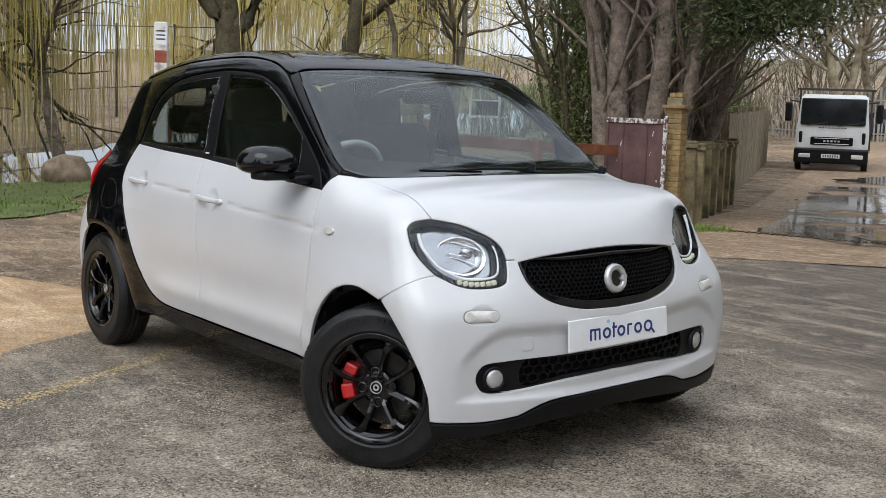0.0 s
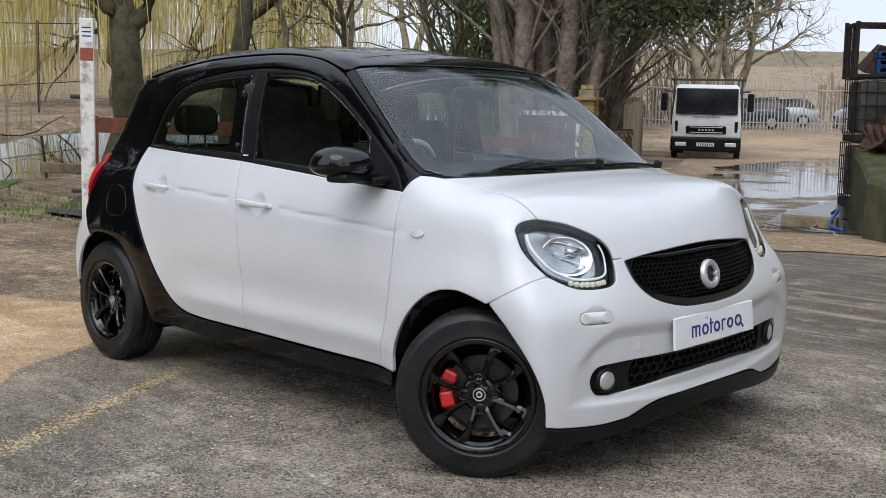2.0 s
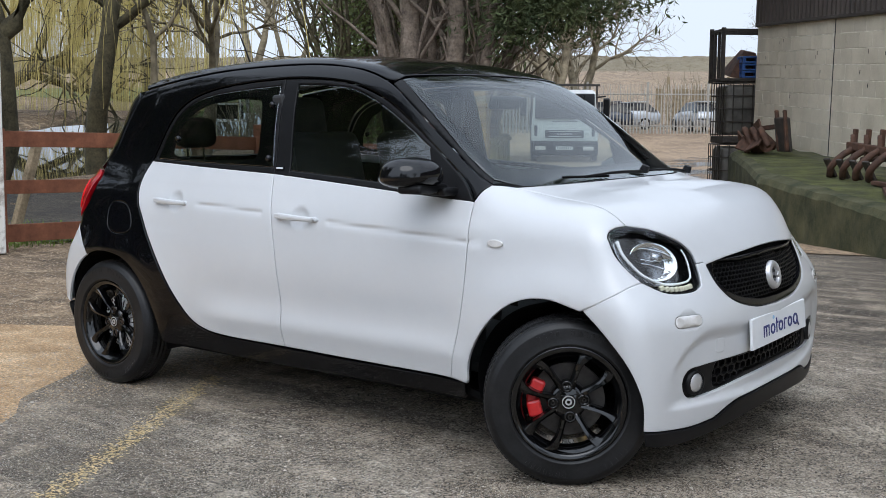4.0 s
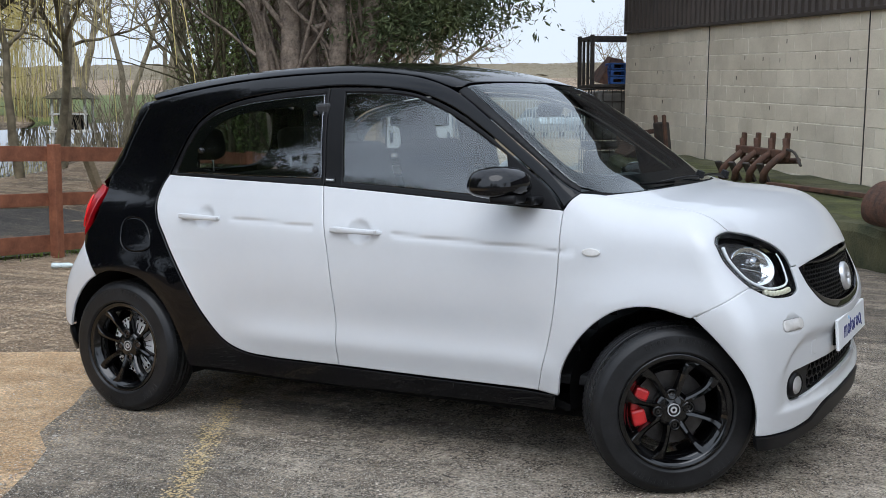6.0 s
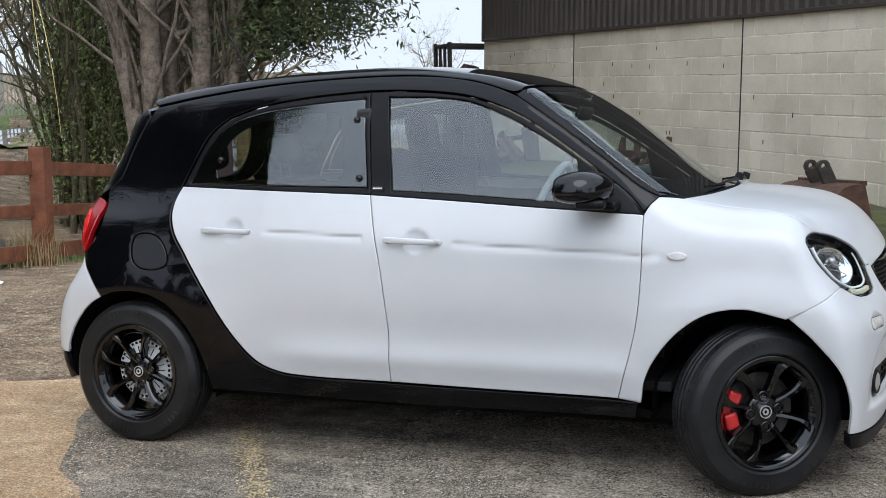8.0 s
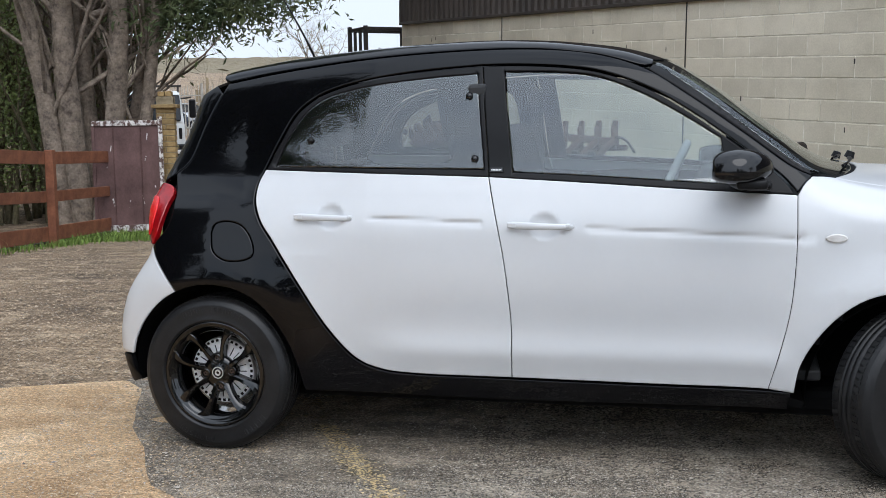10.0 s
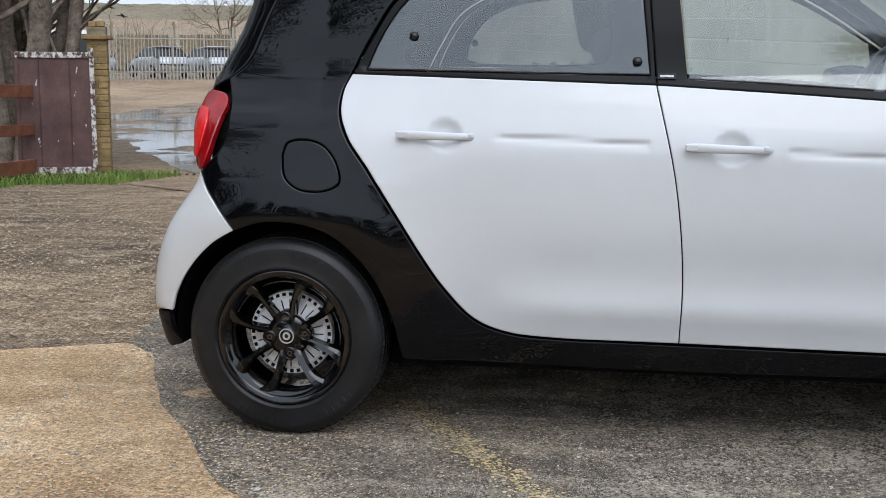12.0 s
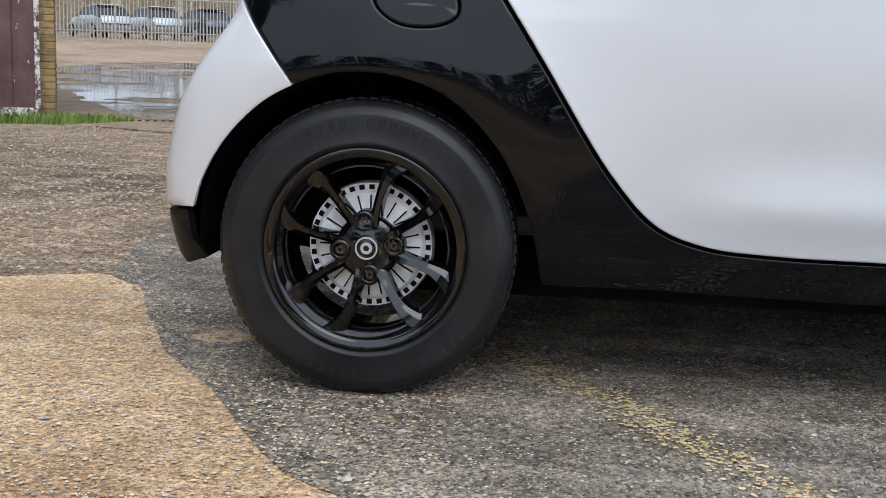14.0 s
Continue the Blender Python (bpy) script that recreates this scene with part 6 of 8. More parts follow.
def scatter(name, count, area, size, material, label, seed, flat=0.5):
    """Loose grit: small uneven stones in one mesh."""
    r = random.Random(seed)
    verts, faces = [], []
    for _ in range(count):
        x, y = area(r)
        s = size * r.uniform(0.4, 1.6)
        z = float(ground_z(x, y)) + 0.001
        b = len(verts)
        t = r.random() * 6.28
        for i in range(5):
            q = s * r.uniform(0.7, 1.1)
            verts.append((x + q * math.cos(t + i * 1.257), y + q * math.sin(t + i * 1.257), z))
        verts.append((x, y, z + s * flat * r.uniform(0.6, 1.3)))
        faces += [(b + i, b + (i + 1) % 5, b + 5) for i in range(5)]
    return tagged(mesh_part(name, verts, faces, material, None, label), kind="stuff")


scatter("grit", 70, lambda r: (r.uniform(-1.2, 3.6), r.uniform(-2.2, 0.4)), 0.0085, PEBBLE, "single pale stones on the asphalt", 16)
scatter("grit", 1800, lambda r: (r.uniform(0, 6), r.uniform(-3.0, 2.5)), 0.006, PEBBLE, "pale loose grit on the asphalt", 3)
scatter("grit", 15000, lambda r: (r.uniform(-0.9, 3.6), r.uniform(-1.9, 0.2)), 0.0032, PEBBLE, "fine pale grit on the asphalt", 6)
scatter("grit", 9000, lambda r: (r.uniform(-2.2, 0.2), r.uniform(-1.7, 0.0)), 0.0038, SLAB_CRUMB, "sandy crumbs on the slab", 7)
DIRT_STONE = surface("brown_gravel", (0.13, 0.088, 0.052), (0.56, 0.43, 0.29), 0.9, scale=26, spread=(0.36, 0.68))
scatter("gravel", 17000, lambda r: (r.uniform(-5.8, -0.8), r.uniform(0.2, 8.2)), 0.0085, DIRT_STONE, "loose gravel and small stones", 4)
scatter("gravel", 420, lambda r: ((lambda u: (0.62 - 1.45 * u + r.gauss(0, 0.035), -2.1 + 2.3 * u + r.gauss(0, 0.03)))(r.random())), 0.004, PEBBLE, "small grit along the broken slab edge", 15)
scatter("gravel", 260, lambda r: ((lambda u: (0.62 - 1.45 * u + r.gauss(0, 0.05), -2.1 + 2.3 * u + r.gauss(0, 0.05)))(r.random())), 0.007, STONE, "crumbs along the broken slab edge", 5)


LITTER_CLEAR = surface("scuffed_clear_plastic", (0.42, 0.50, 0.48), (0.66, 0.72, 0.71), 0.25, scale=30, coat=0.5)
LITTER_WHITE = surface("dirty_white_paper", (0.46, 0.44, 0.41), (0.80, 0.78, 0.75), 0.8, scale=18, bump=0.3)


def crushed_bottle(x, y, turn):
    """A squashed drinks bottle that lies on its side."""
    t = thing("plastic_bottle", "crushed clear plastic bottle lying beside the fence", "bottle", pose(x, y, float(ground_z(x, y)) + 0.026, 0, 90, turn))
    body = lathe([(0, -0.105), (0.030, -0.105), (0.037, -0.098), (0.037, -0.055), (0.034, -0.05), (0.037, -0.045), (0.037, 0.0), (0.034, 0.005), (0.037, 0.01), (0.036, 0.045), (0.028, 0.075), (0.014, 0.100), (0.0135, 0.112)], 20)
    r = random.Random(9)
    for v in body.verts:
        v.co.x *= 0.70 + 0.10 * math.sin(v.co.z * 60)
        v.co += Vector((r.uniform(-1, 1), r.uniform(-1, 1), 0)) * 0.0025
    part("body", body, LITTER_CLEAR, t, smooth=True)
    part("cap", lathe([(0.0, 0.128), (0.014, 0.128), (0.0155, 0.126), (0.0155, 0.112), (0.0, 0.112)], 16), LITTER_WHITE, t, "white screw cap")
    return t


def paper_scrap(x, y, turn):
    """A crumpled scrap: a creased sheet, heaped in the middle."""
    t = bmesh.new()
    r = random.Random(12)
    n = 9
    grid = [[t.verts.new(((i - 4) * 0.026 + r.uniform(-1, 1) * 0.009, (j - 4) * 0.016 + r.uniform(-1, 1) * 0.007, 0.004 + r.random() * 0.050 * max(0.1, 1 - ((i - 4) ** 2 + (j - 4) ** 2) / 22))) for j in range(n)] for i in range(n)]
    for i in range(n - 1):
        for j in range(n - 1):
            t.faces.new((grid[i][j], grid[i + 1][j], grid[i + 1][j + 1], grid[i][j + 1]))
    ob = part("paper_scrap", t, LITTER_WHITE, None, "crumpled white paper scrap on the dirt", m=pose(x, y, float(ground_z(x, y)) - 0.004, 0, 0, turn))
    return tagged(ob, category="litter")


crushed_bottle(-4.42, 2.93, 35)
paper_scrap(-4.50, 3.48, 30)


def tuft_field(name, count, area, height, material, label, seed, lean=0.5, wide=0.006):
    """Blades of grass, each a bent tapering strip."""
    r = random.Random(seed)
    verts, faces = [], []
    for _ in range(count):
        x, y = area(r)
        z = float(ground_z(x, y)) - 0.005
        h, t = height * r.uniform(0.5, 1.3), r.random() * 6.28
        dx, dy = math.cos(t), math.sin(t)
        l = lean * h * r.uniform(0.2, 1.2)
        b = len(verts)
        for u, w in ((0, 1), (0.55, 0.75), (1, 0.08)):
            for s in (-1, 1):
                verts.append((x + dx * l * u * u - dy * s * w * wide, y + dy * l * u * u + dx * s * w * wide, z + h * u * (1 - 0.25 * u)))
        faces += [(b, b + 1, b + 3, b + 2), (b + 2, b + 3, b + 5, b + 4)]
    return tagged(mesh_part(name, verts, faces, material, None, label), kind="stuff")


tuft_field("grass_tufts", 2600, lambda r: (r.uniform(-6.4, -4.6), r.uniform(8.0, 10.1)), 0.13, BLADE, "green grass along the foot of the gate", 8)
tuft_field("grass_tufts", 1500, lambda r: (-5.75 + r.gauss(0, 0.16), r.uniform(2.0, 9.0)), 0.10, BLADE, "grass along the foot of the rail fence", 9)
tuft_field("dry_tuft", 260, lambda r: (-5.55 + r.gauss(0, 0.12), 5.35 + r.gauss(0, 0.16)), 0.55, DRY_BLADE, "tuft of tall dry straw-coloured grass", 10, 0.5, 0.004)
tuft_field("bank_grass", 5000, lambda r: (r.uniform(-16.5, -6.6), r.uniform(-3.0, 5.0)), 0.07, BLADE, "short grass on the bank", 11, wide=0.009)

# ---- drain across the gateway ----
drain = thing("drain_channel", "slotted steel drain channel set across the gateway", "drain", kind="structure")
d0, d1 = Vector((-5.6, 10.0)), Vector((-1.7, 11.1))
ang = math.degrees(math.atan2((d1 - d0).y, (d1 - d0).x))
for k in range(46):
    p = d0.lerp(d1, k / 45)
    part("drain_bar", block(0.035, 0.13, 0.012, 0, (0, 0, 0)), IRON, drain, m=pose(p.x, p.y, float(ground_z(p.x, p.y)) + 0.014, 0, 0, ang))

# ---- barn ----
W0, WD, WN = Vector((-4.04, 16.10)), Vector((0.65, -0.76)), Vector((-0.76, -0.65))
W_TURN = math.degrees(math.atan2(WD.y, WD.x))
FALL = -0.044


def wall_point(u, out, z):
    """A place by metres along the barn's wall, out from it, and height over its foot, which falls with the yard."""
    p = W0 + WD * u + WN * out
    return (p.x, p.y, 0.93 + FALL * u + z)


def slanted(u, out, z):
    """The pose of a piece in the wall."""
    return pose(*wall_point(u, out, z), 0, 0, W_TURN) @ pose(0, 0, 0, 0, -math.degrees(math.atan(FALL)), 0)


wall = part("wall_barn", block(27.0, 0.20, 3.4, 0, (13.5, 0.079, 0.35)), MORTAR, None, "pale concrete block barn wall", m=slanted(0, 0, 0))
tagged(wall, kind="structure")
BLOCK_W, BLOCK_H = 0.450, 0.225
block_mesh = bpy.data.meshes.new("block")
bm = block(BLOCK_W - 0.012, 0.05, BLOCK_H - 0.012, 0.004, segments=1)
bm.to_mesh(block_mesh)
bm.free()
block_mesh.materials.append(BLOCKWORK)
half_mesh = bpy.data.meshes.new("half_block")
bm = block(BLOCK_W / 2 - 0.012, 0.05, BLOCK_H - 0.012, 0.004, segments=1)
bm.to_mesh(half_mesh)
bm.free()
half_mesh.materials.append(BLOCKWORK)
far_blocks = bmesh.new()
rng = random.Random(2)
for row in range(9):
    for bay, (u0, u1) in enumerate(((0.0, 3.68), (3.70, 8.18), (8.20, 12.68), (12.70, 17.2), (17.22, 26.9))):
        u = u0 + (0 if row % 2 else -BLOCK_W / 2)
        while u < u1 - 0.02:
            a, b = max(u, u0), min(u + BLOCK_W, u1)
            u += BLOCK_W
            if b - a < 0.08:
                continue
            z = (row + 0.5) * BLOCK_H
            if a < 12.6:
                ob = new("block", block_mesh if b - a > 0.34 else half_mesh)
                ob.parent = wall
                ob.matrix_basis = pose((a + b) / 2, 0.0 + rng.uniform(-0.002, 0.002), z) @ Matrix.Diagonal(((b - a) / (BLOCK_W if b - a > 0.34 else BLOCK_W / 2), 1, 1, 1))
            else:
                block(b - a - 0.012, 0.05, BLOCK_H - 0.012, 0, ((a + b) / 2, 0, z), bm=far_blocks)
tagged(part("far_block", far_blocks, BLOCKWORK, wall, "further blocks"), kind="stuff")
for u in (3.69, 8.19, 12.69):
    part("movement_joint", block(0.014, 0.03, 2.03, 0, (u, -0.016, 1.01)), IRON, wall)
rng = random.Random(12)
for k in range(26):
    part("weep_slot", block(0.012, 0.012, 0.055, 0, (rng.uniform(0.5, 12.5), -0.0235, rng.choice((0.6, 0.85, 1.05, 1.28, 1.5, 1.72)) + rng.uniform(-0.04, 0.04))), IRON, wall)
# sheeting
prof = []
for k in range(0, 300):
    x = k * 0.18 / 2
    prof += [(x, 0.0 if k % 2 else -0.032), (x + 0.055, 0.0 if k % 2 else -0.032)]
prof = [p for p in prof if p[0] < 26.9]
vs, fs = [], []
for x, y in prof:
    vs += [(x, y - 0.045, 2.03), (x, y - 0.045, 5.0)]
fs = [(2 * i, 2 * i + 2, 2 * i + 3, 2 * i + 1) for i in range(len(prof) - 1)]
barn_clad = mesh_part("barn_cladding", vs, fs, CLADDING, None, "dark brown corrugated steel sheeting", m=slanted(0, 0, 0))
tagged(barn_clad, kind="structure")
part("flashing", block(26.9, 0.10, 0.05, 0.008, (13.45, -0.03, 2.04)), CLADDING, barn_clad)
tagged(part("barn_end_wall", block(0.2, 12.0, 5.6, 0, (0.12, 6.2, 2.2)), CLADDING, None, "dark brown gable end of the barn", m=slanted(0, 0, 0)), kind="structure")
tagged(part("barn_roof", block(27.4, 13.0, 0.15, 0.02, (13.4, 6.2, 5.76), (6, 0, 0)), CLADDING, None, "shallow brown barn roof", m=slanted(0, 0, 0)), kind="structure")

# mossy ledge along the wall
edge = [(-3.45, 13.75), (-2.4, 11.9), (-1.26, 9.78), (1.5, 6.75), (7.0, 0.30), (14.0, -7.9)]
vs, fs = [], []
cols = []
front_pts = []
for i in range(len(edge) - 1):
    a, b = Vector(edge[i]), Vector(edge[i + 1])
    k = max(2, int((b - a).length / 0.18))
    front_pts += [a.lerp(b, j / k) for j in range(k)]
front_pts.append(Vector(edge[-1]))
for p in front_pts:
    u = (p - W0).dot(WD)
    back = W0 + WD * u
    top = 0.90 + FALL * u
    jig = 0.025 * noise.noise((p.x * 3, p.y * 3, 0))
    gz = float(ground_z(p.x, p.y))
    row = [(p.x + jig, p.y + jig, gz - 0.3), (p.x + jig * 1.5, p.y, gz + 0.45 * (top - gz)), (p.x, p.y + jig, top - 0.10 + jig), (p.x - 0.04 * WN.x, p.y - 0.04 * WN.y, top - 0.03 + jig)]
    for s in (0.10, 0.25, 0.45, 0.7, 1.0):
        q = p.lerp(back, s)
        row.append((q.x, q.y, top + 0.03 * s + 0.03 * noise.noise((q.x * 2, q.y * 2, 1))))
    cols.append(row)
n_r = len(cols[0])
for row in cols:
    vs += row
for i in range(len(cols) - 1):
    for j in range(n_r - 1):
        a = i * n_r + j
        fs.append((a, a + n_r, a + n_r + 1, a + 1))
fs.append(tuple(range(n_r)))
ledge = mesh_part("concrete_ledge", vs, fs, (MOSSY, MOSS), None, "mossy raised concrete ledge along the barn wall")
for p in ledge.data.polygons:
    j = p.vertices[0] % n_r
    p.material_index = 1 if j in (4, 5, 6) and len(p.vertices) == 4 else 0
tagged(ledge, kind="structure")


# rusty farm irons on the ledge
def cultivator(u, out, turn):
    t = thing("cultivator", "rusty tined cultivator lying on the mossy ledge", "farm tool", pose(*wall_point(u, out, 0.0), 0, 0, W_TURN + turn))
    part("beam", block(1.15, 0.09, 0.09, 0.012, (0, 0, 0.36), (0, 3, 0)), RUSTY, t)
    part("beam", rod((-0.55, 0.16, 0.22), (0.55, 0.16, 0.26), 0.035), RUSTY, t)
    for k, x in enumerate((-0.48, -0.14, 0.20, 0.52)):
        tube(spline([(x, 0.0, 0.52), (x + 0.03, -0.02, 0.36), (x + 0.08, -0.16, 0.28), (x + 0.02, -0.27, 0.14), (x - 0.08, -0.24, 0.02)], 0.05), 0.045, RUSTY, "tine", t, taper=(0.8, 1.0))
        part("shank", block(0.07, 0.05, 0.34, 0.012, (x, 0.02, 0.42), (0, 6, 0)), RUSTY, t)
        part("share", block(0.10, 0.04, 0.26, 0.01, (x - 0.05, -0.25, 0.12), (30, 0, 12)), IRON, t)
    tube(spline([(0.5, 0, 0.40), (0.8, -0.05, 0.36), (1.05, -0.12, 0.22)], 0.08), 0.016, IRON, "drag_bar", t)
    return t


def plough_heap(u, out, turn):
    t = thing("plough", "heap of rusty plough parts on the ledge", "farm tool", pose(*wall_point(u, out, 0.0), 0, 0, W_TURN + turn))
    part("drum", rod((-0.08, -0.12, 0.10), (0.26, -0.12, 0.14), 0.13, segments=18), RUSTY, t)
    for k in range(3):
        tube(spline([(-0.45 + 0.28 * k, 0.1, 0.08), (-0.40 + 0.28 * k, -0.15, 0.30), (-0.22 + 0.28 * k, -0.25, 0.34), (-0.02 + 0.28 * k, -0.22, 0.10)], 0.05), 0.055, RUSTY, "mouldboard", t, taper=(1.2, 0.7))
    part("plate", block(0.34, 0.06, 0.52, 0.025, (0.56, 0.0, 0.28), (8, 0, 10)), IRON, t, "dark worn plate")
    for x in (0.44, 0.70):
        part("lug", block(0.06, 0.06, 0.62, 0.02, (x, -0.03, 0.34), (6, 0, 0)), RUSTY, t)
    part("frame_bar", block(0.9, 0.07, 0.07, 0.01, (-0.05, 0.05, 0.38), (0, -4, 0)), RUSTY, t)
    for x, y, z, rx, ry in ((-0.42, -0.18, 0.14, 30, 40), (-0.15, -0.26, 0.12, -35, 10), (0.20, -0.28, 0.13, -48, -20), (-0.30, 0.02, 0.32, 15, 65)):
        part("share", block(0.34, 0.035, 0.24, 0.012, (x, y, z), (rx, ry, 12)), RUSTY, t)
    return t


def digger_bucket(u, out, turn):
    t = thing("digger_bucket", "rusty excavator bucket with two lugs", "digger bucket", pose(*wall_point(u, out, 0.0), 0, 0, W_TURN + turn) @ Matrix.Scale(0.66, 4))
    prof = spline([(0.0, 0.62), (-0.30, 0.56), (-0.48, 0.34), (-0.46, 0.10), (-0.25, 0.0), (0.15, 0.0)], 0.06)
    vs, fs = [], []
    for x in (-0.75, 0.75):
        vs += [(x, p[0], p[1]) for p in prof]
    for x in (-0.75, 0.75):
        vs += [(x, p[0] * 0.94 + 0.02, p[1] * 0.94 + 0.02) for p in prof]
    k = len(prof)
    for i in range(k - 1):
        fs += [(i, i + 1, k + i + 1, k + i), (2 * k + i, 3 * k + i, 3 * k + i + 1, 2 * k + i + 1)]
    fs += [tuple(range(k)), tuple(range(k, 2 * k))]
    mesh_part("shell", vs, fs, RUSTY, t, smooth=False)
    for x in (-0.17, 0.13):
        bm = block(0.05, 0.20, 0.34, 0.03, (x, -0.12, 0.66), (28, 0, 0))
        own = lathe([(0.045, -0.03), (0.085, -0.03), (0.085, 0.03), (0.045, 0.03)], 20, closed=True)
        bmesh.ops.transform(own, matrix=pose(x, -0.20, 0.82, 0, 90, 0), verts=own.verts)
        part("lug", join_into(bm, own), IRON, t)
    part("rim_bar", block(1.5, 0.07, 0.06, 0.01, (0, 0.0, 0.62)), RUSTY, t)
    return t


plough_heap(3.0, 0.75, 8)
cultivator(7.5, 0.95, 4)
digger_bucket(12.1, 1.75, -6)
for u, out, l, tn in ((8.9, 1.0, 1.6, 12), (9.3, 1.5, 0.9, -20)):
    part("steel_bar", block(l, 0.08, 0.05, 0.008), RUSTY, None, "loose rusty steel bar on the ledge", m=pose(*wall_point(u, out, 0.03), 0, 2, W_TURN + tn))
    tagged(scene.collection.objects[-1], category="steel bar")


# stacked crates with a steel frame on top
def tank_cage(m, label):
    t = thing("tank_cage", label, "liquid tank", m, group="stacked tanks")
    part("tank", block(0.68, 0.98, 0.92, 0.08, (0, 0, 0.62), segments=3), TANK, t, "dark plastic tank", smooth=True)
    part("pallet", block(0.76, 1.1, 0.13, 0.02, (0, 0, 0.065)), IRON, t)
    for k in range(6):
        x = -0.37 + 0.148 * k
        for y in (-0.55, 0.55):
            part("cage_bar", rod((x, y, 0.13), (x, y, 1.12), 0.010, segments=6), IRON, t)
    for k in range(7):
        y = -0.55 + 0.183 * k
        for x in (-0.37, 0.37):
            part("cage_bar", rod((x, y, 0.13), (x, y, 1.12), 0.010, segments=6), IRON, t)
    for z in (0.16, 0.40, 0.64, 0.88, 1.12):
        for y in (-0.55, 0.55):
            part("cage_rail", rod((-0.37, y, z), (0.37, y, z), 0.011, segments=6), IRON, t)
        for x in (-0.37, 0.37):
            part("cage_rail", rod((x, -0.55, z), (x, 0.55, z), 0.011, segments=6), IRON, t)
    return t


STACK = (-4.6, 16.9)
sz = float(ground_z(*STACK))
tank_cage(pose(STACK[0], STACK[1], sz, 0, 0, W_TURN), "dark caged liquid tank at the bottom of a stack")
tank_cage(pose(STACK[0] + 0.02, STACK[1] + 0.03, sz + 1.14, 0, 0, W_TURN + 2), "dark caged liquid tank stacked on another")
rack = thing("steel_rack", "dark steel rack standing on the stacked tanks", "rack", pose(STACK[0], STACK[1], sz + 2.28, 0, 0, W_TURN + 1))
for x in (-0.37, 0.37):
    for y in (-0.55, 0.55):
        part("rack_post", block(0.07, 0.07, 0.98 if x > 0 else 1.02, 0.008, (x, y, 0.49)), IRON, rack)
for z in (0.03, 0.93):
    for y in (-0.55, 0.55):
        part("rack_rail", block(0.74, 0.05, 0.06, 0.006, (0, y, z)), IRON, rack)
    for x in (-0.37, 0.37):
        part("rack_rail", block(0.05, 1.1, 0.06, 0.006, (x, 0, z)), IRON, rack)
for x in (-0.12, 0.12):
    part("rack_bar", block(0.05, 0.05, 0.9, 0.006, (x, -0.55, 0.47)), IRON, rack)
hop = bmesh.new()
bmesh.ops.create_cone(hop, cap_ends=True, segments=4, radius1=0.46, radius2=0.16, depth=0.50)
bmesh.ops.transform(hop, matrix=pose(-0.05, 0, 0.33, 0, 14, 45), verts=hop.verts)
part("iron_hopper", hop, RUSTY, None, "rusty iron hopper lying in the rack", m=pose(STACK[0], STACK[1], sz + 2.28, 0, 0, W_TURN))
tagged(scene.collection.objects[-1], category="hopper")
for k in range(3):
    crate = bmesh.new()
    for z in (0.02, 0.115):
        block(0.30, 0.60, 0.03, 0.004, (0, 0, z), segments=1, bm=crate)
    for x in (-0.13, 0.0, 0.13):
        for y in (-0.27, 0.0, 0.27):
            block(0.05, 0.06, 0.075, 0.0, (x, y, 0.067), bm=crate)
    tagged(part("blue_pallet", crate, BLUE_PLASTIC, None, "blue plastic pallet stacked in the steel rack", m=pose(STACK[0], STACK[1], sz + 2.345 + 0.135 * k, 0, 0, W_TURN + 1 + k) @ pose(0.19, 0.12, 0)), category="pallet", group="stacked blue pallets")
tube(spline([(-2.75, 11.4, -0.2), (-2.6, 11.0, -0.22), (-2.2, 10.8, -0.22), (-1.9, 10.3, -0.2), (-1.4, 9.6, -0.18), (-0.9, 9.0, -0.14), (-0.6, 8.8, -0.12)], 0.08), 0.018, GALV, "hose", None, "pale hose lying at the foot of the ledge")
tagged(scene.collection.objects[-1], category="hose")
tube(spline([(-3.0, 12.3, -0.1), (-2.6, 11.7, 0.0), (-2.5, 11.3, -0.18), (-2.2, 11.1, -0.21)], 0.08), 0.022, BLUE_PLASTIC, "hose", None, "blue hose hanging at the end of the ledge")
tagged(scene.collection.objects[-1], category="hose")
tagged(part("railway_sleeper", block(0.75, 0.24, 0.16, 0.015), OLD_WOOD, None, "old timber sleeper lying by the tanks", m=pose(-2.9, 11.5, float(ground_z(-2.9, 11.5)) + 0.08, 0, 0, 16)), category="timber")

# ---- rail fence along the pond side ----
fence = thing("rail_fence", "red-brown timber post and rail fence", "fence", kind="structure")
FENCE = [(-5.45, 1.95, 1.13), (-5.44, 3.74, 1.09), (-5.56, 5.43, 1.04), (-5.97, 7.50, 0.94), (-6.22, 9.50, 0.89)]
for k, (x, y, top) in enumerate(FENCE):
    g = float(ground_z(x, y))
    h = top + (0.15 if k == 2 else 0.02) - g
    part("fence_post", block(0.18 if k == 2 else 0.10, 0.16 if k == 2 else 0.10, h + 0.3, 0.008), TIMBER, fence, m=pose(x + 0.06, y, g + h / 2 - 0.15, 0, 0, 4 * k))
for (x0, y0, t0), (x1, y1, t1) in zip(FENCE, FENCE[1:]):
    for z, w in ((0.075, 0.15), (0.53, 0.13), (0.97, 0.17)):
        a, b = Vector((x0, y0, t0 - z)), Vector((x1, y1, t1 - z))
        part("fence_rail", block((b - a).length + 0.06, 0.038, w, 0.005), TIMBER, fence, m=Matrix.Translation((a + b) / 2) @ pose(0, 0, 0, 0, -math.degrees(math.asin((b - a).z / (b - a).length)), math.degrees(math.atan2((b - a).y, (b - a).x))))
